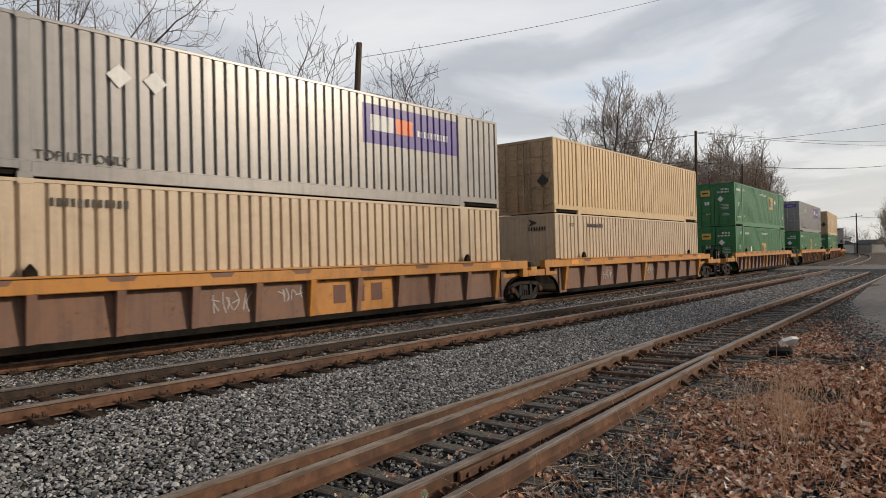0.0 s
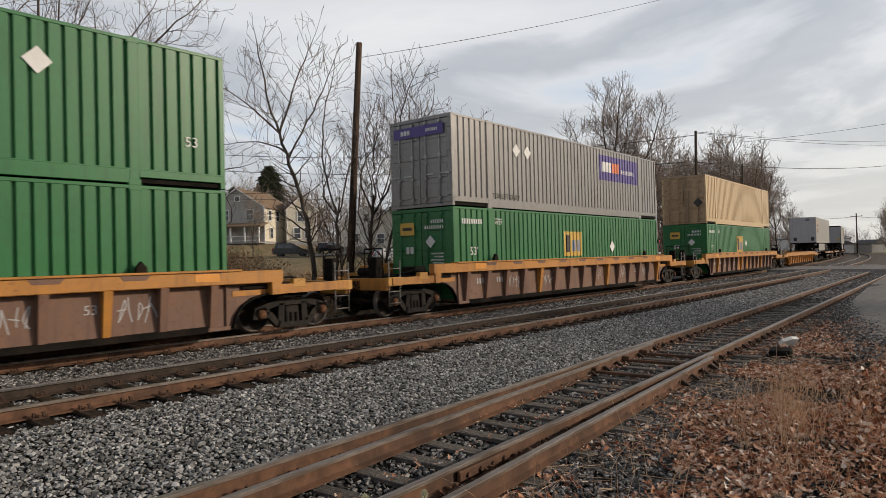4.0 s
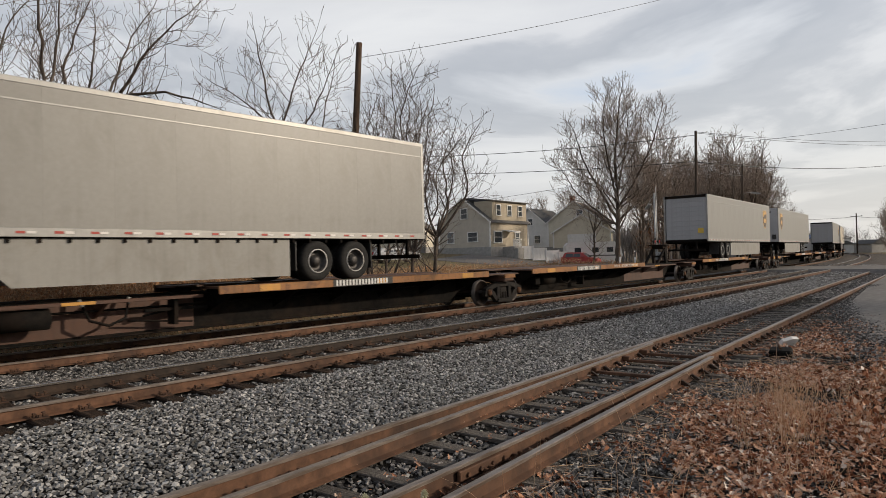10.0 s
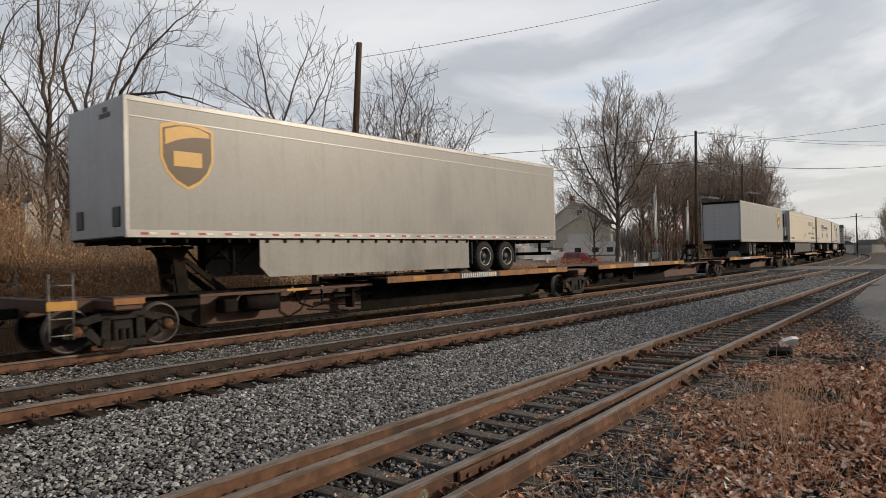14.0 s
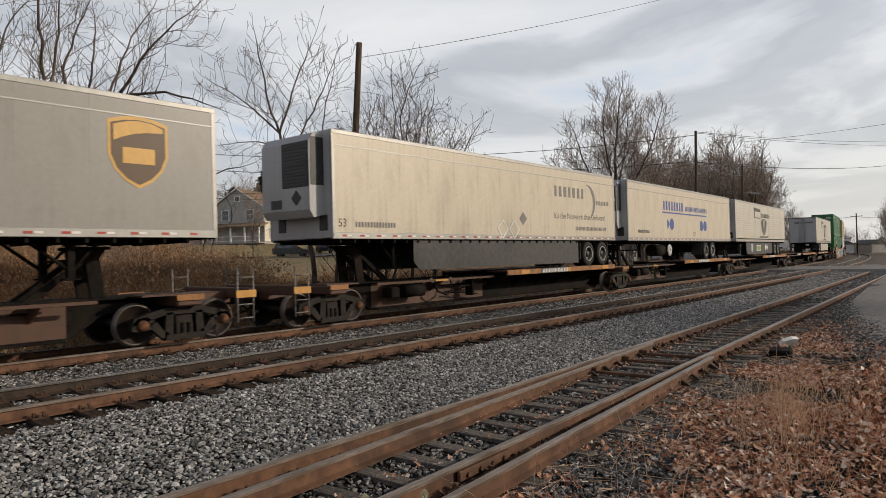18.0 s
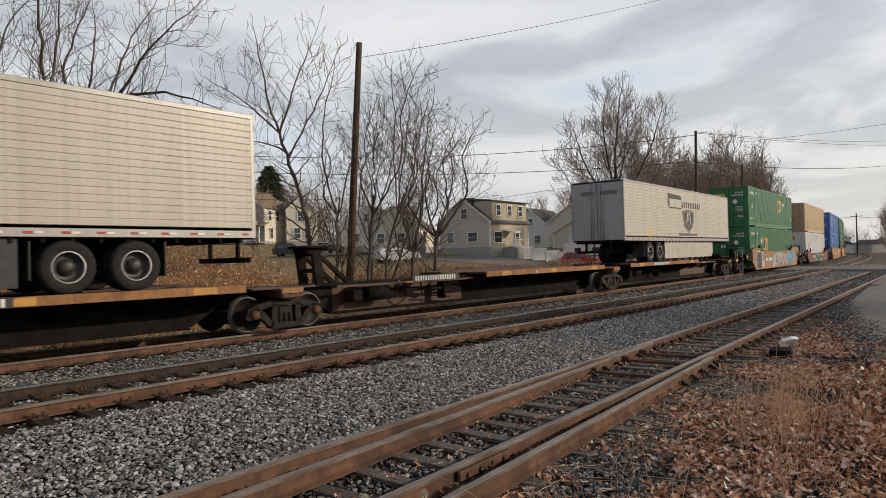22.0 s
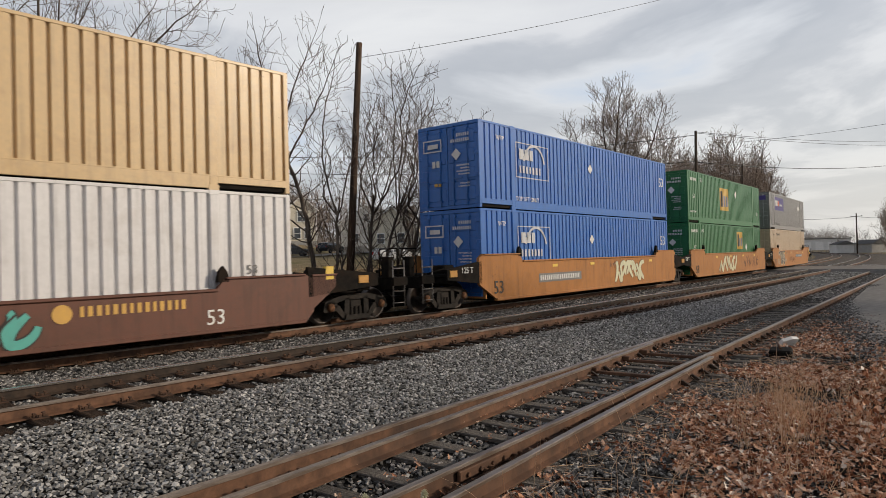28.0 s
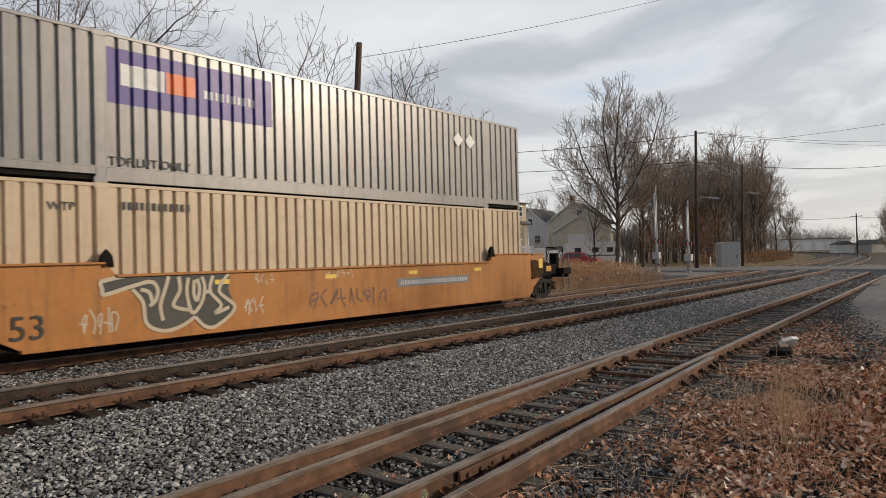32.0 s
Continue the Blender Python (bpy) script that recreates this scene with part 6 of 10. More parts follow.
lettering("53", 0.3, PAINT_BLACK, rad, -7.75, -1.299, 1.45)
number_bars(rad, -7.3, 1.36, PAINT_GREY, (0.12,) * 10, 0.14)

ali = trailer("dirty white refrigerated trailer with blue marks", 16.15, -1, TRAILER_CREAM, TRAILER_END, "flat", None, True, 3.6)
decal("lettering_bar", bars(-3.6, 2.62, [0.34, 0.34, 0.34, 0.12, 0.36, 0.36, 0.34, 0.32], 0.46, 0.07), MARK_BLUE, ali, -1.297, "blue lettering bars")
decal("lettering_bar", bars(-0.35, 2.66, [0.24] * 8 + [0.12] + [0.22] * 3, 0.26, 0.09), MARK_BLUE, ali, -1.297, "blue lettering bars")
decal("underline", [rect(-3.75, 3.3, 2.46, 2.53)], MARK_BLUE, ali, -1.297)


def disc(x, z, r, n=20):
    return [(x + r * math.cos(2 * math.pi * i / n), z + r * math.sin(2 * math.pi * i / n)) for i in range(n)]


decal("disc_mark", [disc(-2.45, 1.92, 0.30), [(-3.1, 2.2), (-2.77, 1.92), (-3.1, 1.64)]], MARK_BLUE, ali, -1.297, "blue disc and wedge")
decal("disc_mark", [disc(2.35, 1.92, 0.30), disc(3.0, 1.92, 0.30)], MARK_BLUE, ali, -1.297, "two blue discs")
number_bars(ali, -6.9, 1.42, PAINT_GREY, (0.12,) * 9, 0.15)
lettering("53'", 0.3, PAINT_BLACK, ali, 1.1, -1.299, 1.42)
part("fuel_tank", Geo().tube((-4.0, -0.75, 0.58), (-2.6, -0.75, 0.58), 0.30, None, 20).tube((-2.62, -0.75, 0.58), (-2.58, -0.75, 0.58), 0.315, None, 20), GRIMY_SHADED, ali)
part("fuel_tank_end", Geo().lathe([(0.05, -0.03), (0.06, -0.05), (0.29, -0.03), (0.31, 0.0)], "y", 24, (-2.35, -1.10, 0.58)), TRAILER_END, ali, "round white tank end")


def badge(tr, x, z, r=0.62, wide=1.0):
    def edge(k):
        a, b = r * k * wide, r * k
        return [(x - a, z + b * .62), (x - a * .45, z + b * .78), (x + a * .45, z + b * .78), (x + a, z + b * .62), (x + a * .72, z - b * .5), (x, z - b * 1.0), (x - a * .72, z - b * .5)]

    p = decal("badge_mark", [edge(1.0)], PAINT_BLACK, tr, -1.297, "dark grey badge")
    decal("badge_line", [edge(0.92)], TRAILER_WHITE, p, -1.2985)
    decal("badge_field", [edge(0.86)], PAINT_BLACK, p, -1.300)
    w = [[(x - r * .55, z - r * .35), (x - r * .42, z - r * .42), (x - r * .12, z + r * .6), (x - r * .28, z + r * .6)], [(x + r * .42, z - r * .42), (x + r * .55, z - r * .35), (x + r * .28, z + r * .6), (x + r * .12, z + r * .6)],
         rect(x - r * .05, x + r * .05, z - r * .7, z - r * .35), rect(x - r * .05, x + r * .05, z - r * .1, z + r * .2), rect(x - r * .04, x + r * .04, z + r * .35, z + r * .55)]
    decal("badge_line", w, TRAILER_WHITE, p, -1.303)


def grey_marks(tr, x):
    decal("mark_panel", [[(x, 2.95), (x + 0.18, 2.76), (x + 2.02, 2.76), (x + 2.02, 3.28), (x + 1.9, 3.46), (x, 3.52)]], PAINT_BLACK, tr, -1.297, "dark grey mark")
    decal("mark_block", [rect(x + 0.22, x + 1.96, 2.82, 3.24)], TRAILER_WHITE, tr, -1.304, "pale block")
    decal("lettering_bar", [[(x + 2.15 + 0.30 * k, 2.84), (x + 2.30 + 0.30 * k, 2.84), (x + 2.36 + 0.30 * k, 3.16), (x + 2.21 + 0.30 * k, 3.16)] for k in range(10)], PAINT_BLACK, tr, -1.297, "grey lettering bars")
    badge(tr, x + 3.1, 2.20, 0.72, 1.38)
    decal("lettering_bar", bars(x + 1.55, 1.34, [0.10] * 18, 0.13, 0.06), PAINT_GREY, tr, -1.306)
    part("warning_plate", Geo().box(-5.2, -4.95, -1.303, -1.297, 1.25, 1.6), SAFETY_YELLOW, tr)


pri = trailer("ribbed white refrigerated trailer with dark grey marks", 16.15, -1, TRAILER_WHITE, TRAILER_END, "ribbed", PLASTIC_DARK, True)
grey_marks(pri, -2.85)
part("fuel_tank", Geo().tube((-3.35, -0.95, 0.62), (-3.35, -1.24, 0.62), 0.30, None, 20), TRAILER_END, pri, "round white tank end")
part("skirt_panel", panel_x([rect(-1.95, -0.55, 0.40, 0.80)], -1.214), PAINT_WHITE, pri, "white-edged green skirt panel")
part("skirt_leaf", panel_x([[(-1.9, 0.44), (-0.8, 0.44), (-0.6, 0.60), (-0.75, 0.76), (-1.9, 0.76)]], -1.219), LIME, pri, "lime green leaf-shaped panel")
decal("placard", [diamond(1.0, 0.62, 0.26), diamond(1.5, 0.62, 0.26)], WHITE_TAPE, pri, -1.214, "white diamond")
pr2 = trailer("ribbed white trailer with hinged rear doors", 16.15, 1, TRAILER_WHITE, TRAILER_END, "ribbed", TRAILER_WHITE, False, 3.1)
grey_marks(pr2, -2.55)
for y0, y1 in ((-1.0, -0.1), (0.1, 0.8)):
    part("lettering_bar", Geo().box(-8.10, -8.085, y0, y1, 3.18, 3.36), PAINT_GREY, pr2)
for ob, q in ((rad, 45.85), (ali, 63.35), (pri, 80.8), (pr2, 116.3)):
    carried(ob, q, 7.0, DECK)

# the tail: smooth-sided wells
g1 = well_car("faded orange smooth-sided well car covered with sprayed tags", 138.0, 127.98, 148.2, "smooth", side_mat=CAR_WORN, chord_mat=CAR_WORN, group="well cars")
decal("sprayed_tag", [[(-7.2, 0.34), (-6.45, 0.24), (-5.72, 0.32), (-5.72, 1.40), (-6.0, 1.44), (-6.5, 1.46), (-6.95, 1.42), (-7.15, 1.25)]], PAINT_BLACK, g1, -1.512, "black sprayed block")
strokes(g1, [[(-7.25, 0.30), (-7.2, 0.9), (-7.22, 1.25), (-6.95, 1.46), (-6.4, 1.50), (-5.95, 1.46), (-5.70, 1.30), (-5.68, 0.8), (-5.70, 0.30)], [(-7.25, 0.32), (-6.9, 0.30), (-6.5, 0.22), (-6.1, 0.28), (-5.7, 0.32)],
             [(-6.45, 1.25), (-6.40, 0.85), (-6.42, 0.5)], [(-6.60, 1.30), (-6.35, 1.18)], [(-6.98, 1.0), (-6.72, 0.88), (-6.95, 0.62), (-6.98, 1.0)], [(-5.66, 1.35), (-5.35, 1.42), (-5.15, 1.25), (-5.3, 1.08), (-5.66, 0.95)]], 0.055, WHITE_TAPE, -1.516, "white sprayed outline")
scrawl(g1, -8.0, -7.28, 0.35, 0.95, SILVER_SPRAY, 31, -1.515, 0.04, 6)
scrawl(g1, -5.55, -4.75, 0.28, 0.95, WHITE_TAPE, 32, -1.515, 0.04, 7)
scrawl(g1, -4.6, -4.1, 1.15, 1.45, TEAL_SPRAY, 33, -1.515, 0.035, 4)
decal("number_patch", [rect(-4.55, -1.95, 0.68, 1.08)], PAINT_GREY, g1, -1.512)
decal("number_bar", [[(x, 0.77), (x + 0.17, 0.77), (x + 0.21, 1.0), (x + 0.04, 1.0)] for x in [-4.4 + 0.235 * k for k in range(10) if k != 4]], PAINT_WHITE, g1, -1.518)
spray_tag(g1, -1.9, 2.6, 0.25, 1.46, PAINT_BLACK, 12, -1.515, 0.09, 9, SILVER_SPRAY)
scrawl(g1, -1.7, 2.4, 0.35, 1.40, WHITE_TAPE, 34, -1.526, 0.035, 14)
spray_tag(g1, 3.6, 7.6, 0.28, 1.46, MARK_BLUE, 13, -1.515, 0.07, 8, BLUE_SPRAY)
scrawl(g1, 2.7, 3.6, 0.4, 1.3, WHITE_TAPE, 35, -1.515, 0.035, 5)
stack(137.8, green_box(-3.65, 1.22, (-4.4, 1.95)), green_box(1.9, 1.42, (4.2, 2.1)))
fec = well_car("oxide-red smooth-sided well car with a teal sprayed tag", 161.5, 151.5, 171.75, "smooth", side_mat=CAR_RED, chord_mat=CAR_RED, top=1.12, group="well cars")
decal("number_bar", bars(-4.6, 0.62, [0.18] * 8, 0.26, 0.06), PAINT_WHITE, fec, -1.515)
spray_tag(fec, -2.2, 2.5, 0.26, 1.06, PAINT_BLACK, 14, -1.515, 0.05, 11, TEAL_SPRAY)
scrawl(fec, -2.0, 2.3, 0.35, 0.95, PAINT_BLACK, 71, -1.528, 0.035, 12)
scrawl(fec, -2.8, -2.3, 0.3, 0.6, PAINT_WHITE, 72, -1.515, 0.03, 4)
decal("number_bar", bars(-1.9, 0.98, [0.05] * 12, 0.07, 0.03), SHIELD_GOLD, fec, -1.513)
decal("lettering_bar", bars(3.2, 0.76, [0.11] * 14, 0.19, 0.04) + [disc(2.9, 0.83, 0.17)], SHIELD_GOLD, fec, -1.515)
lettering("53", 0.46, PAINT_WHITE, fec, 5.9, -1.52, 0.52)
u9a = container(WHITE, "white corrugated container with a small red mark", "wall")
lettering("WARNING HIGH CUBE", 0.2, PAINT_GREY, u9a, -0.2, -WIDE - 0.008, 2.5, "LEFT")
lettering("53", 0.3, PAINT_GREY, u9a, 7.0, -WIDE - 0.008, 1.15)
decal("mark_panel", [rect(-5.9, -5.2, 1.1, 1.9)], ORANGE_MARK, u9a, -WIDE - 0.006, "red panel")
end_decal("mark_panel", [rect(-0.35, 0.35, 2.1, 2.5)], ORANGE_MARK, u9a, -HALF - 0.035, "red panel")
u9b = container(TAN, "tan corrugated container with rust-streaked end", "wall", TAN_END)
placards(u9b, 0.9, 0.45, 0.22, 0.7, 1, TAN_END)
stack(161.45, u9a, u9b)
w10 = well_car("faded orange smooth-sided well car with cream sprayed tag", 185.1, 175.4, 194.8, "smooth", ends=(True, False), own=(True, True), side_mat=CAR_ORANGE, chord_mat=CAR_ORANGE, group="well cars")
w11 = well_car("faded orange smooth-sided well car with yellowish sprayed tag", 204.5, 194.8, 214.4, "smooth", ends=(False, False), own=(False, True), side_mat=CAR_ORANGE, chord_mat=CAR_ORANGE, group="well cars")
w12 = well_car("faded orange smooth-sided well car at the train's tail", 224.2, 214.4, 233.85, "smooth", ends=(False, True), own=(False, True), side_mat=CAR_ORANGE, chord_mat=CAR_ORANGE, group="well cars")
decal("number_patch", [rect(-4.9, -1.7, 0.68, 1.0)], PAINT_GREY, w10, -1.512)
decal("number_bar", bars(-4.8, 0.75, [0.2] * 9, 0.18, 0.13), PAINT_WHITE, w10, -1.518)
spray_tag(w10, 1.2, 4.4, 0.35, 1.36, CAR_BROWN, 15, -1.515, 0.09, 8, CREAM_SPRAY)
scrawl(w10, 0.9, 1.4, 1.05, 1.3, CAR_BROWN, 73, -1.514, 0.03, 4)
spray_tag(w11, -3.2, 0.6, 0.30, 1.35, CAR_RED, 16, -1.515, 0.05, 9, CREAM_SPRAY)
scrawl(w11, 2.4, 6.4, 0.45, 1.25, CAR_RED, 74, -1.514, 0.06, 10)
part("sprayed_tag", Geo().prism([(-6.25, 1.38), (-5.79, 1.48), (-3.54, 1.47), (-3.58, 1.09), (-3.42, 0.69), (-3.86, 0.36), (-4.14, 0.36), (-4.37, 0.58), (-4.69, 0.41), (-5.05, 0.36), (-5.38, 0.53), (-5.45, 0.97), (-5.65, 1.21), (-6.16, 1.14)], "y", -1.517, -1.513), PAINT_SLATE, w12, "dark slate sprayed ground of the tag")
strokes(w12, [[(-6.25, 1.38), (-6.02, 1.43), (-5.79, 1.47)], [(-6.25, 1.38), (-6.21, 1.24), (-6.16, 1.14), (-5.65, 1.27), (-5.28, 1.34), (-5.15, 1.18), (-5.19, 0.98), (-5.32, 0.87)], [(-5.65, 1.21), (-5.45, 0.95), (-5.38, 0.53), (-5.05, 0.36), (-4.69, 0.41), (-4.37, 0.58)], [(-5.49, 1.2), (-5.32, 1.13), (-5.26, 0.92)], [(-4.92, 1.43), (-5.01, 1.15), (-5.1, 0.86), (-5.05, 0.56)], [(-4.71, 1.42), (-4.69, 1.14), (-4.83, 0.84), (-4.5, 0.73)], [(-4.5, 1.39), (-4.54, 1.08), (-4.43, 0.67), (-4.23, 0.84), (-4.14, 1.15), (-4.2, 1.4)], [(-4.37, 1.34), (-4.39, 1.07), (-4.32, 0.91), (-4.26, 1.15), (-4.31, 1.36)], [(-3.95, 1.41), (-4.02, 1.09), (-3.77, 0.79), (-3.91, 0.62), (-3.58, 0.72)], [(-3.58, 1.44), (-3.81, 1.08), (-3.44, 0.71), (-3.86, 0.36), (-4.14, 0.36), (-4.37, 0.58)], [(-4.18, 1.08), (-4.0, 1.08)]],
        0.075, TAG_PALE, -1.524, "pale sprayed outlines")
scrawl(w12, -2.9, -2.4, 1.15, 1.38, TAG_PALE, 64, -1.514, 0.02, 4)
scrawl(w12, -0.9, 0.1, 1.22, 1.42, TAG_PALE, 65, -1.514, 0.02, 6)
scrawl(w12, -6.6, -5.9, 0.4, 0.9, TAG_PALE, 61, -1.514, 0.03, 5)
scrawl(w12, -3.2, -2.7, 0.5, 0.95, TAG_PALE, 62, -1.514, 0.03, 4)
scrawl(w12, -1.4, 1.2, 0.5, 0.98, CAR_BROWN, 63, -1.514, 0.05, 9)
decal("number_patch", [rect(1.6, 4.8, 0.88, 1.12)], PAINT_GREY, w12, -1.512)
decal("number_bar", bars(1.75, 0.94, [0.16] * 10, 0.12, 0.14), FADED_MARK, w12, -1.518)
for w in (w10, w11, w12):
    lettering("53", 0.6, PAINT_BLACK, w, -7.45, -1.53, 0.62)
    lettering("125 T", 0.26, PAINT_WHITE, w, -9.15, -1.53, 1.24)
    decal("reflector_plate", [rect(-0.9 + 3 * k, -0.55 + 3 * k, 1.22, 1.32) for k in (-1, 0, 1, 2)], SAFETY_YELLOW, w, -1.512)


def blue_box(z):
    c = container(BLUE, "blue corrugated container with a white outlined panel", "door")
    ring_mark(c, -5.9, z, 2.2, 1.25)
    placards(c, -0.3, 1.9, 0.2, 0.7, 1)
    lettering("53", 0.62, PAINT_WHITE, c, 7.4, -WIDE - 0.008, 1.85)
    lettering("WTP", 0.22, PAINT_WHITE, c, -6.85, -WIDE - 0.008, 2.4)
    lettering("TOP LIFT ONLY", 0.22, PAINT_WHITE, c, -5.95, -WIDE - 0.008, 0.4, "LEFT")
    end_writing(c)
    end_decal("mark_frame", [rect(0.2, 1.0, 1.98, 2.02), rect(0.2, 1.0, 2.36, 2.40), rect(0.2, 0.24, 1.98, 2.40), rect(0.96, 1.0, 1.98, 2.40), rect(0.35, 0.8, 2.1, 2.25)], PAINT_WHITE, c, -HALF - 0.080, "white outlined panel")
    return c


stack(185.1, blue_box(1.1), blue_box(1.15))
stack(204.5, green_box(1.75, 1.35, (4.0, 1.5), size=(1.4, 1.15)), green_box(-1.95, 0.90, (1.6, 2.05), size=(1.9, 1.4)))
u12a = container(TAN_PALE, "pale tan corrugated container with black number bars")
number_bars(u12a, -5.7, 2.40, PAINT_BLACK)
lettering("WTP", 0.22, PAINT_BLACK, u12a, -6.8, -WIDE - 0.008, 2.42)
u12b = silver_box()
purple_panel(u12b, -5.95, -2.2, 1.55, 2.62)
placards(u12b, 4.7, 2.08, 0.24, 0.6)
lift_note(u12b, -5.95)
end_decal("mark_panel", [rect(-1.05, 1.05, 2.28, 2.62)], PURPLE, u12b, -HALF - 0.080, "purple panel")
end_decal("mark_block", bars(0.35, 2.38, [0.1, 0.1, 0.1], 0.15), PAINT_WHITE, u12b, -HALF - 0.086)
stack(224.2, u12a, u12b)
# the tail lamp box on the last coupler
eot = solid("end_of_train_device", Geo().box(-0.10, 0.10, -0.16, 0.16, 0, 0.42, 0.03).tube((0, 0, 0.42), (0, 0, 0.62), 0.04, None, 8).lathe([(0.001, -0.06), (0.09, -0.05), (0.09, 0.05), (0.001, 0.06)], "x", 12, (0.12, 0, 0.28)), CAR_ORANGE, "small orange marker box on the last coupler", "marker device")
carried(eot, 235.95, 0.5, 0.96)


def motions():
    """Every car and load runs along the line; every wheelset turns while it is near."""
    steps = [k * 1.0 for k in range(33)]
    for ob, q, half, z, off in CARRIED:
        rows = []
        for t in steps:
            s = train_s(q, t)
            ax, ay, _ = track(s - half)
            bx, by, _ = track(s + half)
            rows.append((t, pose((ax + bx) / 2, (ay + by) / 2, z, 0, 0, math.degrees(math.atan2(by - ay, bx - ax)))))
        walk(ob, rows)
    for w, q, dx in AXLES:
        rows = []
        f0 = f1 = None
        for f in range(0, 32 * FPS + 1):
            t = f / FPS
            s = train_s(q, t)
            if -9.0 < s < 46.0:
                if not rows and f:
                    rows.append((0.0, pose(dx, 0, 0.455, 0, (s / 0.42 * 57.29578) % 360, 0)))
                rows.append((t, pose(dx, 0, 0.455, 0, (s / 0.42 * 57.29578) % 360, 0)))
        if not rows:
            rows = [(0.0, pose(dx, 0, 0.455)), (32.0, pose(dx, 0, 0.455))]
        if rows[-1][0] < 32.0:
            rows.append((32.0, rows[-1][1]))
        if rows[0][0] > 0.0:
            rows.insert(0, (0.0, rows[0][1]))
        if len(rows) == 1:
            rows.append((32.0, rows[0][1]))
        walk(w, rows)


# ---------------------------------------------------------------- ground, ballast, rails
def smooth(a, b, v):
    t = max(0.0, min(1.0, (v - a) / (b - a)))
    return t * t * (3 - 2 * t)


def ground_z(x, y):
    """The lie of the land: level by the rails, rising to the street and the gardens behind."""
    lat = lateral(x, y) if -200 < x < 700 and y < 700 else y - YC
    if lat < -3.5:
        z = -0.62
        if y < 3.0:
            z += 0.10 * smooth(3.0, -2.0, y)
        return z + (0.04 * noise.noise((x * 0.5, y * 0.5, 0)) if y < 4 else 0)
    far = 1.0 - 0.93 * smooth(52, 80, x)
    z = -0.55 + 0.55 * smooth(4, 9, lat) * (1 if x < 70 else 0.7) + 2.1 * smooth(8, 50, lat) * far
    z += 2.0 * smooth(76.2, 81.0, y + 0.16 * (x - 50)) * (1 - smooth(60, 75, x)) * far
    if x > 52 and lat > 20:
        z += 1.0 * smooth(20, 34, lat) * smooth(52, 64, x) * (1 - smooth(75, 95, x))
    return z + 0.08 * noise.noise((x * 0.2, y * 0.2, 3.0)) * smooth(6, 12, lat)


def axis(near, step, far, grow):
    out = [v * step for v in range(int(near[0] / step), int(near[1] / step) + 1)]
    v, d = out[-1], step
    while v < far:
        d *= grow
        v += d
        out.append(v)
    v, d = out[0], step
    while v > -far:
        d *= grow
        v -= d
        out.insert(0, v)
    return out


gx, gy = axis((-14, 110), 1.6, 2500, 1.35), axis((-10, 120), 1.6, 2500, 1.35)
gv = [(x, y, ground_z(x, y)) for y in gy for x in gx]
nx = len(gx)
gf = [(j * nx + i, j * nx + i + 1, (j + 1) * nx + i + 1, (j + 1) * nx + i) for j in range(len(gy) - 1) for i in range(nx - 1)]
tagged(new("ground", raw_mesh("ground", gv, gf, GROUND, True)), "brown winter ground rising to grassy gardens", "ground", kind="structure")


def sweep(name, prof, s0, s1, step, material, label, category, line=None, smooth_shade=False):
    """A strip with a profile of (offset, height) drawn along the railway's line."""
    n = max(2, int((s1 - s0) / step) + 1)
    vs, fs = [], []
    k = len(prof)
    for i in range(n):
        s = s0 + (s1 - s0) * i / (n - 1)
        for o, z in prof:
            x, y = (line or (lambda a, b: track(a, b)[:2]))(s, o)
            vs.append((x, y, z))
    for i in range(n - 1):
        for j in range(k - 1):
            fs.append((i * k + j, (i + 1) * k + j, (i + 1) * k + j + 1, i * k + j + 1))
    return tagged(new(name, raw_mesh(name, vs, fs, material, smooth_shade)), label, category, kind="structure")


def siding_line(s, o):
    return s, siding_y(s) + o


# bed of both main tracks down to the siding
sweep("ballast", [(4.6, -0.62), (2.3, -0.205), (-1.6, -0.20), (-2.19, -0.235), (-2.8, -0.20), (-6.1, -0.205), (-6.9, -0.29), (-8.2, -0.37), (-10.5, -0.41), (-11.5, -0.46)], -40, 80, 2.5, BALLAST, "near-black ballast bed, the shade between stones in its colour", "ballast")
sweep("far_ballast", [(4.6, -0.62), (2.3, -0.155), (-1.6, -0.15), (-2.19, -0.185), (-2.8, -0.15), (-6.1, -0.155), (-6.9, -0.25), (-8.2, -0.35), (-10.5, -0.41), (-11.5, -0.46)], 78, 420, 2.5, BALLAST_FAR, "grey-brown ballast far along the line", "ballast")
sweep("siding_bed", [(0.98, -0.40), (0.4, -0.425), (-0.4, -0.425), (-0.9, -0.42), (-1.7, -0.45), (-2.6, -0.50)], -20, 75, 1.5, BALLAST_DARK, "cinder and ballast bed of the siding, gap shade in its colour", "ballast", siding_line)
# soil and leaf litter on the near side
sv, sf = [], []
sx = [-12 + 0.4 * i for i in range(130)]
so = [-1.9, -2.4, -3.2, -4.2, -5.4, -7.0, -9.5, -14]
for x in sx:
    for o in so:
        y = siding_y(x) + o
        sv.append((x, y, -0.415 - 0.02 * (o > -2.2) + 0.05 * noise.noise((x * 0.9, y * 0.9, 1.0)) + 0.03 * noise.noise((x * 3, y * 3, 1.0)) + (0.10 if o < -5 else 0.0)))
for i in range(len(sx) - 1):
    for j in range(len(so) - 1):
        a = i * len(so) + j
        sf.append((a, a + len(so), a + len(so) + 1, a + 1))
tagged(new("verge", raw_mesh("verge", sv, sf, SOIL, True)), "soil verge with gap shade in its colour, strewn with fallen leaves", "verge", kind="structure")

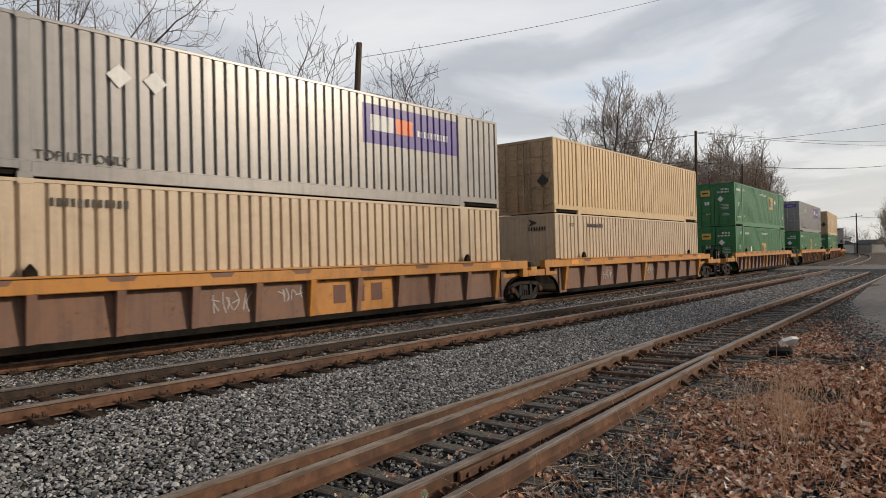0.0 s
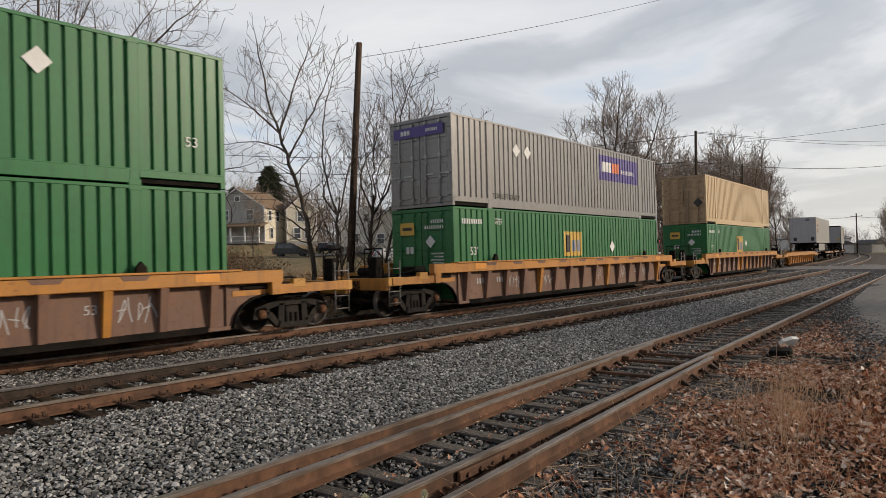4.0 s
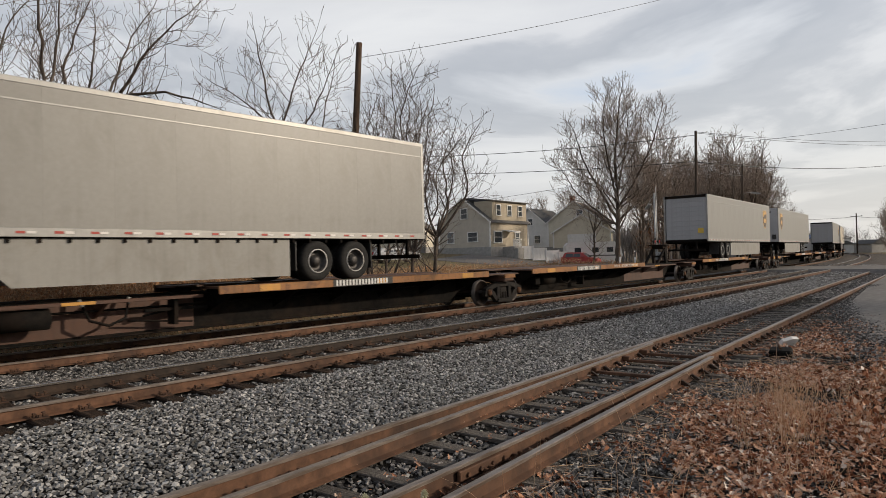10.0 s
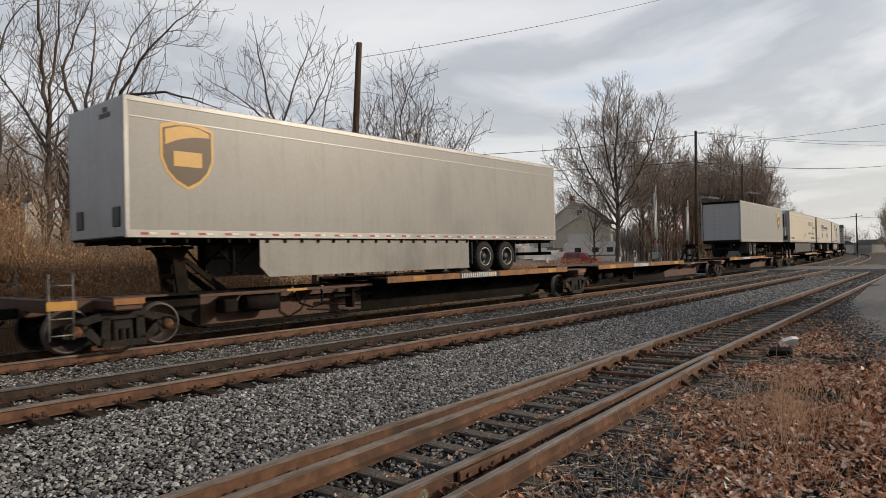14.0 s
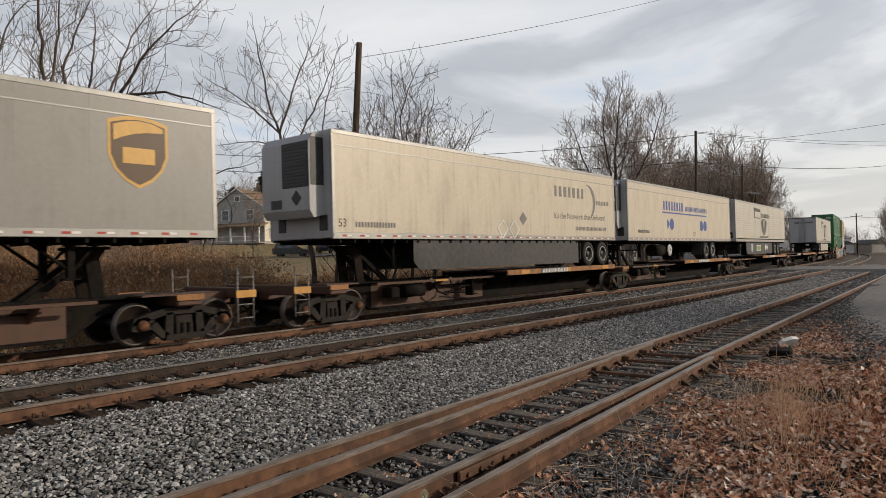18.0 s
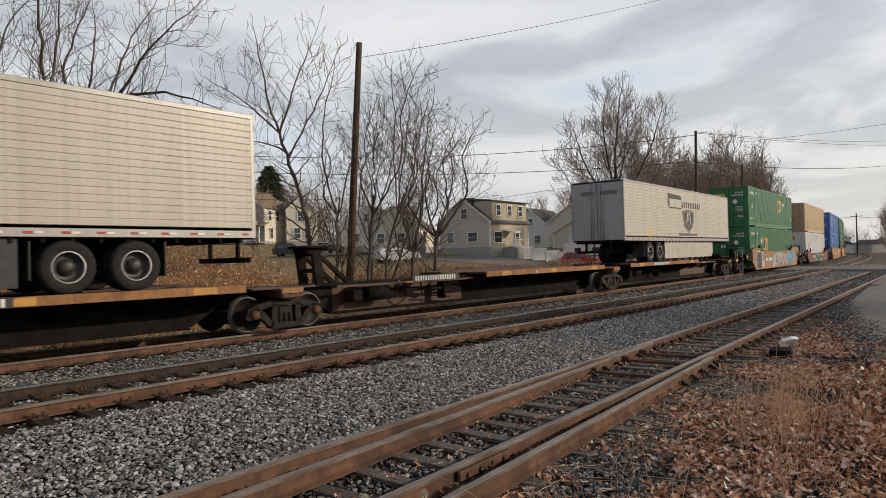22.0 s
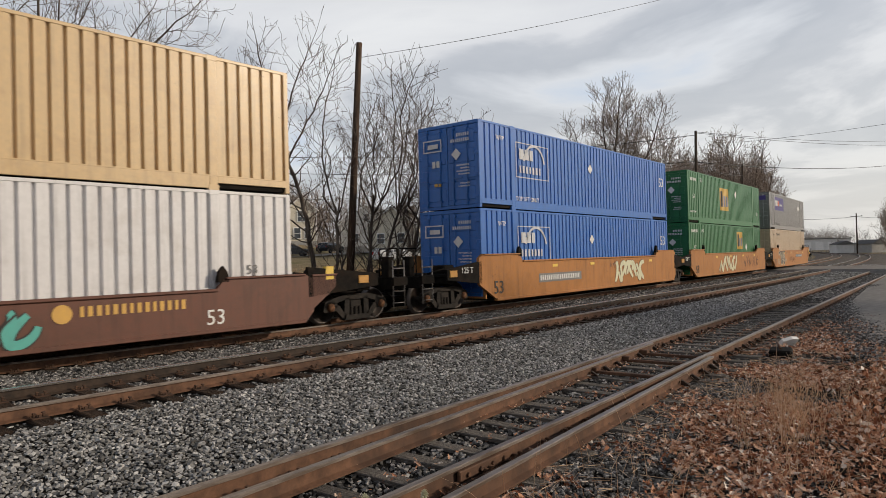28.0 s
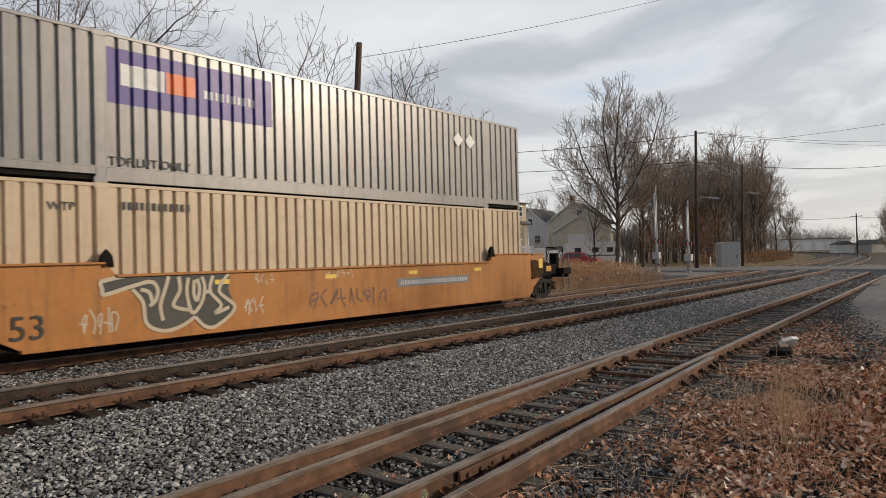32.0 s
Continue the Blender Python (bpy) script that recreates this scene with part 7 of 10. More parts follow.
RAIL_PROF = [(-0.070, -0.172), (0.070, -0.172), (0.070, -0.160), (0.012, -0.140), (0.009, -0.045), (0.036, -0.034), (0.037, -0.006), (0.031, 0.0), (-0.031, 0.0), (-0.037, -0.006), (-0.036, -0.034), (-0.009, -0.045), (-0.012, -0.140), (-0.070, -0.160)]


def rail(label, line, s0, s1, step, z, head, side=None):
    """One rail: its head is a part with a shine of its own."""
    n = max(2, int((s1 - s0) / step) + 1)
    k = len(RAIL_PROF)
    r = thing("rail", label, "rail", "running rails", None, "structure")
    for name, idx, mat in (("rail_body", list(range(k)), side or RAIL_SIDE), ("rail_head", [5, 6, 7, 8, 9, 10], head)):
        up = 0.0 if name == "rail_body" else 0.003
        vs, fs = [], []
        m = len(idx)
        for i in range(n):
            s = s0 + (s1 - s0) * i / (n - 1)
            for j in idx:
                o, h = RAIL_PROF[j]
                x, y = line(s, o * (1.0 if name == "rail_body" else 1.05))
                vs.append((x, y, z + h + up))
        for i in range(n - 1):
            for j in range(m if name == "rail_body" else m - 1):
                fs.append((i * m + j, (i + 1) * m + j, (i + 1) * m + (j + 1) % m, i * m + (j + 1) % m))
        part(name, raw_mesh(name, vs, fs, mat), mat, r)
    return r


for base, head, lab in ((0.0, RAIL_DULL, "rusty rail of the track under the train"), (D2, RAIL_TOP, "rusty rail with a worn shiny head")):
    for g in (-0.7525, 0.7525):
        rail(lab, lambda s, o, b=base + g: track(s, b + o)[:2], -40, 420, 1.5, 0.0, head if not (base and g < 0) else RAIL_DULL, RAIL_SIDE_DARK if base and g > 0 else None)


def turnout(x):
    return 0.075 + 0.034 * max(0.0, 14.0 - x)


rail("brown siding rail", lambda s, o: (s, siding_y(s) + 0.7525 + o), -20, 78, 1.0, -0.18, RAIL_DULL)
rail("brown siding rail", lambda s, o: (s, siding_y(s) - 0.7525 + o), -20, 78, 1.0, -0.18, RAIL_DULL)
rail("switch rail lying against the siding rail", lambda s, o: (s, siding_y(s) + 0.7525 - turnout(s) + o), -20, 13.2, 0.8, -0.18, RAIL_DULL)
rail("switch rail beside the siding rail", lambda s, o: (s, siding_y(s) - 0.7525 - turnout(s) + o), -20, 12.0, 0.8, -0.18, RAIL_DULL)

# sleepers, tie plates, spikes
TIE = Geo().box(-0.10, 0.10, -1.3, 1.3, -0.17, 0, 0.012).mesh("sleeper", TIE_WOOD)
TIE_MAIN = Geo().box(-0.115, 0.115, -1.32, 1.32, -0.17, 0, 0.016).mesh("sleeper", TIE_DARK)
_g = Geo().box(-0.10, 0.10, -0.19, 0.19, 0, 0.020, 0.004)
for _s in (-1, 1):     # shoulders and spikes on both sides of the rail
    _g.box(-0.10, 0.10, _s * 0.092 - 0.012, _s * 0.092 + 0.012, 0.016, 0.034, 0.003)
    for _x in (-0.055, 0.05):
        _g.box(_x - 0.011, _x + 0.011, _s * 0.112 - 0.011, _s * 0.112 + 0.011, 0.0, 0.060, 0.002)
        _g.box(_x - 0.019, _x + 0.019, _s * 0.104 - 0.026, _s * 0.104 + 0.022, 0.056, 0.074, 0.004)
    _g.box(-0.02, 0.015, _s * 0.155 - 0.012, _s * 0.155 + 0.012, 0.015, 0.052, 0.003)
PLATE = _g.mesh("tie_plate", PLATE_RUST)
rnd = random.Random(5)
bed = thing("siding_sleepers", "weathered grey wooden sleepers of the siding", "sleepers", "", None, "structure")
bed2 = thing("main_sleepers", "dark wooden sleepers buried in ballast", "sleepers", "", None, "structure")
SIDING_TIES = []
x = -4.0
while x < 62:
    sy = siding_y(x)
    SIDING_TIES.append(x)
    part("sleeper", TIE, TIE_WOOD, bed, "", pose(x, sy - 0.05, -0.356 - 0.03 * smooth(22, 30, x) + rnd.uniform(-0.014, 0.006), rnd.uniform(-0.6, 0.6), rnd.uniform(-1, 1), 3.1 + rnd.uniform(-2.5, 2.5)))
    for g in (-0.7525, 0.7525):
        part("tie_plate", PLATE, PLATE_RUST, bed, "", pose(x, sy + g - (turnout(x) * 0.5 if x < 12.6 else 0), -0.353, 0, 0, 3.1))
    x += 0.56 + rnd.uniform(-0.03, 0.03)
# rail braces of the switch, outside both rails
BRACE = Geo().prism([(0.0, 0.0), (0.13, 0.0), (0.13, 0.012), (0.03, 0.075), (0.0, 0.075)], "y", -0.022, 0.022).mesh("rail_brace", RAIL_SIDE_DARK)
x = 4.4
while x < 17.5:
    sy = siding_y(x)
    if x < 9.5:
        x += 0.56
        continue
    part("rail_brace", BRACE, RAIL_SIDE_DARK, bed, "dark iron rail brace", pose(x, sy - 0.7525 - (turnout(x) if x < 12 else 0) - 0.045, -0.345, 0, 0, -87))
    part("rail_brace", BRACE, RAIL_SIDE_DARK, bed, "dark iron rail brace", pose(x, sy + 0.7525 - (turnout(x) if x < 13.2 else 0) - 0.045, -0.345, 0, 0, -87))
    x += 0.56
for base, zt in ((0.0, -0.176), (D2, -0.163)):
    s = -6.0
    while s < 46:
        px, py, th = track(s, base)
        part("sleeper", TIE_MAIN, TIE_DARK, bed2, "", pose(px, py, zt + rnd.uniform(-0.008, 0.006), 0, 0, math.degrees(th) + rnd.uniform(-1, 1)))
        for g in (-0.7525, 0.7525):
            qx, qy, _ = track(s, base + g)
            part("tie_plate", PLATE, PLATE_RUST, bed2, "", pose(qx, qy, zt - 0.004, 0, 0, math.degrees(th)))
        s += 0.53 if base else 0.56

# the level crossing's road, and the street by the houses
cv, cf = [], []
ways = [-60, -30, -14, -6.3, -2.9, 2.3, 8, 11, 14, 17, 20, 23, 26, 29, 32]
for o in ways:
    for side in (-0.25, 0, 1, 2, 3, 4, 5, 5.25):
        x, y, th = track(57.5 + 2.2 * side, 0)
        xx, yy = x - o * 0.10, y + o
        z = 0.004 if -7.0 < o < 3 else -0.10 if o < 0 else ground_z(xx, yy) + 0.07
        z -= 0.45 if side in (-0.25, 5.25) else 0.0
        cv.append((xx, yy, z))
for i in range(len(ways) - 1):
    for j in range(7):
        cf.append((8 * i + j, 8 * i + j + 1, 8 * i + j + 9, 8 * i + j + 8))
tagged(new("crossing_road", raw_mesh("crossing_road", cv, cf, ASPHALT)), "worn grey asphalt road crossing the tracks", "road", kind="structure")
av = []
for o in (2.2, 3.2, 5.0, 7.0, 9.0, 11.0, 13.0):
    for k in (-0.4, 0, 1, 2, 3, 4, 5, 6, 7):
        x, y, th = track(50.0 + 3.2 * k, 0)
        xx, yy = x - o * 0.10, y + o
        av.append((xx, yy, -0.26 if o < 3 else max(ground_z(xx, yy) + 0.05, -0.14) - (0.6 if k < 0 else 0.0)))
af = [(9 * i + j, 9 * i + j + 1, 9 * i + j + 10, 9 * i + j + 9) for i in range(6) for j in range(8)]
tagged(new("crossing_apron", raw_mesh("crossing_apron", av, af, ASPHALT)), "dusty grey apron beside the level crossing", "road", kind="structure")
stv, stf = [], []
for i in range(80):
    x = -60 + i * 2.0
    for dy in (0, 3.0, 6.0, 9.0):
        y = 63.5 - 0.16 * (x - 50) + dy
        stv.append((x, y, ground_z(x, y) + 0.14))
for i in range(79):
    for j in range(3):
        stf.append((4 * i + j, 4 * i + 4 + j, 4 * i + 5 + j, 4 * i + 1 + j))
tagged(new("street", raw_mesh("street", stv, stf, ASPHALT, True)), "grey asphalt residential street", "road", kind="structure")

lane = [(11.5, -12), (12.4, 0.4), (14.0, 1.65), (18.2, 2.80), (25.5, 4.40), (40.5, 5.70), (54.0, 6.40), (70.0, 7.2), (70.0, -12)]
lv = [(x, y, -0.35 + 0.22 * smooth(30, 56, x)) for x, y in lane]
me = bpy.data.meshes.new("lane")
me.from_pydata(lv + [(x, y, z - 0.3) for x, y, z in lv], [], [tuple(range(len(lv)))] + [(i, (i + 1) % 9, 9 + (i + 1) % 9, 9 + i) for i in range(9)])
me.materials.append(ASPHALT)
tagged(new("lane", me), "dusty grey asphalt lane beside the siding", "road", kind="structure")


# ---------------------------------------------------------------- loose stones, leaves and grass by the rails
rng = np.random.default_rng(7)
CUBE = np.array([(x, y, z) for z in (-1, 1) for y in (-1, 1) for x in (-1, 1)], float)
CUBE_F = np.array([(0, 2, 3, 1), (4, 5, 7, 6), (0, 1, 5, 4), (2, 6, 7, 3), (0, 4, 6, 2), (1, 3, 7, 5)])


def turn_matrices(n, gen):
    q = gen.normal(size=(n, 4))
    q /= np.linalg.norm(q, axis=1)[:, None]
    w, x, y, z = q.T
    return np.stack([1 - 2 * (y * y + z * z), 2 * (x * y - z * w), 2 * (x * z + y * w), 2 * (x * y + z * w), 1 - 2 * (x * x + z * z), 2 * (y * z - x * w), 2 * (x * z - y * w), 2 * (y * z + x * w), 1 - 2 * (x * x + y * y)], -1).reshape(n, 3, 3)


def rubble(name, centres, sizes, material, label, flat=0.7):
    """Angular stones: cubes with every corner thrown off, each turned at random."""
    n = len(centres)
    v = np.repeat(CUBE[None], n, 0) * (1 + rng.uniform(-0.42, 0.30, (n, 8, 3)))
    v *= (sizes[:, None] * rng.uniform([0.38, 0.38, 0.24], [0.72, 0.62, 0.5], (n, 3)))[:, None, :]
    v = np.einsum("nij,nkj->nki", turn_matrices(n, rng), v)
    v[:, :, 2] *= flat
    v += centres[:, None, :]
    f = (CUBE_F[None] + (np.arange(n) * 8)[:, None, None]).reshape(-1, 4)
    return tagged(new(name, raw_mesh(name, v.reshape(-1, 3), f, material)), label, "gravel", kind="stuff")


BED_O = [4.6, 2.3, -1.6, -2.19, -2.8, -6.1, -6.9, -8.2, -10.5, -11.5]
BED_Z = [-0.62, -0.205, -0.20, -0.235, -0.20, -0.205, -0.29, -0.37, -0.41, -0.46]


def bed_places(s, o):
    th = np.where(s > X0, (s - X0) / RAD, 0)
    x = np.where(s > X0, X0 + RAD * np.sin(th), s) - o * np.sin(th)
    y = YC + np.where(s > X0, RAD * (1 - np.cos(th)), 0) + o * np.cos(th)
    return x, y, np.interp(-o, [-v for v in BED_O], BED_Z)


def lattice(u0, u1, v0, v1, cell):
    """Places thrown off the crossings of a lattice: near each other, seldom on each other."""
    u, v = np.meshgrid(np.arange(u0, u1, cell), np.arange(v0, v1, cell))
    k = cell * 0.42
    return u.ravel() + rng.uniform(-k, k, u.size), v.ravel() + rng.uniform(-k, k, u.size)


def main_stones(s0, s1, o0, o1, cell):
    s, o = lattice(s0, s1, o0, o1, cell)
    x, y, z = bed_places(s, o)
    keep = np.ones(len(s), bool)
    for base, pitch in ((0.0, 0.56), (D2, 0.53)):
        on_tie = np.abs((s + 6.0 + pitch / 2) % pitch - pitch / 2) < 0.125
        for g in (-0.7525, 0.7525):
            d = o - base - g
            keep &= np.abs(d) > 0.10
            keep &= ~(on_tie & (d > -0.42) & (d < 0.22) & (rng.random(len(s)) < 0.93))
    keep &= y > 4.345 + 0.055 * x + 0.93
    size = cell * rng.uniform(0.55, 0.98, len(s))
    c = np.stack([x, y, z + size * 0.12 + rng.uniform(-0.010, 0.014, len(s)) - np.where(np.abs(o - D2 + 0.98) < 0.24, 0.022, 0.0)], -1)
    return c[keep], size[keep]


dark = [main_stones(*k) for k in ((1.0, 20, -5.2, -0.9, 0.050), (20, 42, -5.2, -0.9, 0.085), (42, 80, -5.2, -0.9, 0.13))]
rubble("middle_stones", np.concatenate([c for c, _ in dark]), np.concatenate([s for _, s in dark]), STONES_DARK, "grimy dark stones between the main tracks")
# stones below the cars, with the shade there painted in
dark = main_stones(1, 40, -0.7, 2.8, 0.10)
rubble("oily_stones", dark[0], dark[1], STONES_GRIME_SHADE, "grimy black stones under the train, its shade in their colour")
cs = [main_stones(*k) for k in ((-9, 1.0, -8.9, -0.9, 0.085), (1.0, 12, -8.9, -5.2, 0.047), (12, 24, -9.0, -5.2, 0.052), (24, 44, -8.6, -5.2, 0.072), (44, 80, -8.6, -5.2, 0.13))]
rubble("ballast_stones", np.concatenate([c for c, _ in cs]), np.concatenate([s for _, s in cs]), STONES, "angular grey crushed stones of the track bed")


def side_places(n, x0, x1, o0, o1):
    x, o = rng.uniform(x0, x1, n), rng.uniform(o0, o1, n)
    z = np.interp(-o, [-0.98, -0.4, 0.4, 0.9, 1.7, 2.6], [-0.385, -0.385, -0.385, -0.39, -0.43, -0.44])
    return x, siding_y(x) + o, z, o


x, y, z, o = side_places(46000, -4, 30, -3.2, 0.85)
keep = (np.abs(o - 0.7525) > 0.10) & (np.abs(o + 0.7525) > 0.10)
keep &= (np.min(np.abs(x[:, None] - 0.05 * o[:, None] - np.array(SIDING_TIES)[None, :]), axis=1) > 0.115) | (o < -1.1) | (rng.random(len(x)) < 0.12)
sz = rng.uniform(0.020, 0.046, len(x))
rubble("siding_stones", np.stack([x, y, z + sz * 0.1 - 0.004], -1)[keep], sz[keep], STONES_DARK, "small dark stones and cinders round the siding")

x = rng.uniform(12.6, 40, 7000)
y = np.interp(x, [v[0] for v in lane[1:8]], [v[1] for v in lane[1:8]]) + rng.normal(0, 0.38, len(x))
sz = rng.uniform(0.02, 0.05, len(x))
rubble("lane_grit", np.stack([x, y, np.full(len(x), -0.345) + 0.22 * np.array([smooth(30, 56, v) for v in x])], -1), sz, STONES_DARK, "grit strewn along the edge of the lane")

x, y, z, o = side_places(9000, 30, 58, -2.0, 0.85)
keep = (np.abs(o - 0.7525) > 0.12) & (np.abs(o + 0.7525) > 0.12)
sz = rng.uniform(0.06, 0.12, len(x))
rubble("far_siding_stones", np.stack([x, y, z + 0.01], -1)[keep], sz[keep], STONES_DARK, "grey stones and cinders along the siding")
x, y, z, o = side_places(13000, 3.2, 10.5, -3.4, -0.9)
sz = rng.uniform(0.012, 0.032, len(x))
rubble("verge_grit", np.stack([x, y, z + 0.022], -1), sz, STONES_DARK, "fine grey grit at the verge's edge")

# fallen leaves: lobed ones by the camera, five-cornered ones in the brush, all curled along the midrib
LEAF = np.array([(-1, 0, 0), (-0.35, 0.55, 0.28), (0.5, 0.48, 0.26), (1.05, 0, 0.05), (0.5, -0.48, 0.26), (-0.35, -0.55, 0.28), (0.1, 0, -0.04)], float)
_half = [(-0.62, 0.14, 0.06), (-0.50, 0.55, 0.30), (-0.16, 0.27, 0.10), (0.12, 0.70, 0.34), (0.36, 0.25, 0.10), (0.72, 0.48, 0.22)]
LOBED = np.array([(-1.1, 0, 0.05)] + _half + [(1.1, 0, 0.12)] + [(a, -b, c) for a, b, c in _half[::-1]] + [(0.05, 0, -0.05)], float)


def scatter_leaves(name, c, size, material, label, upright=0.0, shape=None):
    n = len(c)
    shape = LEAF if shape is None else shape
    m = len(shape)
    v = np.repeat(shape[None], n, 0) * (1 + rng.uniform(-0.3, 0.3, (n, m, 3)))
    v[:, :, 2] *= rng.uniform(-1.2, 1.8, (n, 1))
    v *= size[:, None, None]
    a, t, r = rng.uniform(0, 6.283, n), rng.normal(0, 0.35 + upright, n), rng.normal(0, 0.35 + upright, n)
    ca, sa, ct, st, cr, sr = np.cos(a), np.sin(a), np.cos(t), np.sin(t), np.cos(r), np.sin(r)
    X, Y, Z = v[..., 0], v[..., 1], v[..., 2]
    Y, Z = Y * cr[:, None] - Z * sr[:, None], Y * sr[:, None] + Z * cr[:, None]
    X, Z = X * ct[:, None] + Z * st[:, None], -X * st[:, None] + Z * ct[:, None]
    X, Y = X * ca[:, None] - Y * sa[:, None], X * sa[:, None] + Y * ca[:, None]
    v = np.stack([X, Y, Z], -1) + c[:, None, :]
    fan = np.array([(i, m - 1, (i + 1) % (m - 1)) for i in range(m - 1)])
    f = (fan[None] + (np.arange(n) * m)[:, None, None]).reshape(-1, 3)
    return tagged(new(name, raw_mesh(name, v.reshape(-1, 3), f, material)), label, "leaves", kind="stuff")


def patchy(x, y, k=0.8):
    return np.array([noise.noise((a * k, b * k, 7.0)) for a, b in zip(x, y)])


def lane_edge(x):
    return np.interp(x, [v[0] for v in lane[1:8]], [v[1] for v in lane[1:8]], -20)


n = 96000
x, o = rng.uniform(-4, 26, n), -rng.gamma(2.3, 1.1, n) - 0.83
y = siding_y(x) + o
cover = patchy(x, y, 0.62) + 0.6 * patchy(x, y, 2.1) + np.where(o < -2.1, 0.36, 0.12) + np.where(x < 5.6, 0.15, 0.0)
keep = (cover > rng.uniform(-0.10, 0.38, n)) & (o > -9) & (y > lane_edge(x) - rng.exponential(0.22, n))
z = np.where(o > -1.9, np.interp(-o, [0.8, 1.7, 2.0], [-0.375, -0.42, -0.40]), -0.385) + rng.uniform(0.0, 0.04, n) + np.where(o < -4.2, 0.06, 0.0)
c = np.stack([x, y, z], -1)[keep]
scatter_leaves("fallen_leaves", c, 0.016 + 0.032 * rng.random(len(c)) ** 1.5, LEAVES, "curled brown fallen oak leaves on the verge", 0.12, LOBED)
n = 2100
x, o = rng.uniform(1.2, 20, n), rng.choice([-0.62, 0.60, -0.9, 0.45, -0.2], n) + rng.normal(0, 0.08, n)
scatter_leaves("siding_leaves", np.stack([x, siding_y(x) + o, np.full(n, -0.335) + rng.uniform(0, 0.02, n)], -1), rng.uniform(0.014, 0.032, n), LEAVES, "brown leaves caught between the siding rails", 0.1, LOBED)


def blades(name, roots, heights, spread, material, label, category="grass", width=0.004, bend=0.35, segs=3):
    """Three-sided stalks, tapering and bending over."""
    n = len(roots)
    a = rng.uniform(0, 6.283, n)
    lean = rng.uniform(0.02, spread, n)
    dirs = np.stack([np.cos(a), np.sin(a)], -1)
    vs, fs = [], []
    ring = np.array([(math.cos(k), math.sin(k)) for k in (0, 2.094, 4.189)])
    for i in range(segs + 1):
        t = i / segs
        off = dirs * (lean * heights * (t * 0.6 + bend * t * t))[:, None]
        c = np.stack([roots[:, 0] + off[:, 0], roots[:, 1] + off[:, 1], roots[:, 2] + heights * t * (1 - 0.25 * lean * t)], -1)
        w = width * (1 - 0.75 * t) * (0.7 + 0.6 * (heights / heights.max()))
        for k in range(3):
            p = c.copy()
            p[:, 0] += ring[k, 0] * w
            p[:, 1] += ring[k, 1] * w
            vs.append(p)
    v = np.stack(vs, 1).reshape(-1, 3)
    m = 3 * (segs + 1)
    one = [(3 * i + k, 3 * i + (k + 1) % 3, 3 * i + 3 + (k + 1) % 3, 3 * i + 3 + k) for i in range(segs) for k in range(3)]
    f = (np.array(one)[None] + (np.arange(n) * m)[:, None, None]).reshape(-1, 4)
    return tagged(new(name, raw_mesh(name, v, f, material)), label, category, kind="stuff")


# clumps of dead grass and weeds on the verge
clumps = [(7.70, 1.88, 0.90, 0.20, 34), (8.15, 1.80, 0.74, 0.30, 24), (7.45, 2.22, 0.70, 0.08, 12), (8.5, 2.15, 0.55, 0.28, 16), (9.9, 2.6, 0.45, 0.3, 22), (10.6, 1.7, 0.5, 0.5, 30), (8.9, 1.5, 0.55, 0.4, 40), (12.5, 1.5, 0.45, 0.9, 50), (6.6, 1.4, 0.5, 0.5, 50), (14.0, 0.8, 0.45, 1.2, 40)]
roots, hts, plumes, plume_h = [], [], [], []
for k, (cx, cy, h, r, m) in enumerate(clumps):
    for _ in range(m):
        roots.append((cx + rng.normal(0, r * 0.55), cy + rng.normal(0, r * 0.5), -0.42))
        hts.append(h * rng.uniform(0.45, 1.1))
        if k < 4:      # feathery tops
            for _ in range(7):
                t = rng.uniform(0.55, 1.0)
                plumes.append((roots[-1][0] + rng.normal(0, 0.05), roots[-1][1] + rng.normal(0, 0.05), -0.42 + hts[-1] * t))
                plume_h.append(rng.uniform(0.05, 0.14))
blades("dry_grass", np.array(roots), np.array(hts), 0.75, DRY_GRASS, "tall russet dead grass clumps on the verge", "grass", 0.0034)
blades("grass_plumes", np.array(plumes), np.array(plume_h), 1.3, DRY_GRASS, "feathery pale heads of the dead grass", "grass", 0.0022, 0.5, 2)
n = 500
x = rng.uniform(3, 20, n)
y = siding_y(x) - rng.uniform(1.8, 6.0, n)
blades("short_dead_grass", np.stack([x, y, np.full(n, -0.42)], -1), rng.uniform(0.08, 0.32, n), 0.9, DRY_GRASS, "short dead grass among the leaves", "grass", 0.0025)
n = 110
x = rng.uniform(3.5, 9.5, n)
y = siding_y(x) - rng.uniform(1.3, 3.4, n)
blades("bare_weed_stalks", np.stack([x, y, np.full(n, -0.42)], -1), rng.uniform(0.25, 0.75, n), 1.2, DRY_GRASS, "thin bare weed stalks leaning over the verge", "weeds", 0.0032, 0.8, 5)
n = 900
x = rng.uniform(3, 16, n)
y = siding_y(x) - 0.95 - rng.gamma(1.8, 0.8, n)
a, ln = rng.uniform(0, 6.283, n), rng.uniform(0.08, 0.38, n)
twigs_down = [(Vector((px, py, -0.375)), Vector((px + math.cos(q) * l, py + math.sin(q) * l, -0.375 + 0.05 * math.sin(7 * q))), 0.0035, 0.0018, 0) for px, py, q, l in zip(x, y, a, ln) if py > lane_edge(px)]
# low twiggy scrub with dark red leaves, at the verge's edge
n = 700
x = rng.uniform(8, 17, n)
y = siding_y(x) - 3.4 - rng.gamma(1.6, 0.7, n)
blades("low_scrub", np.stack([x, y, np.full(n, -0.40)], -1), rng.uniform(0.15, 0.55, n), 1.1, BRUSH, "low reddish scrub stems on the verge", "scrub", 0.0035, 0.9, 3)
n = 3000
x = rng.uniform(8, 18, n)
y = siding_y(x) - 3.2 - rng.gamma(1.6, 0.7, n)
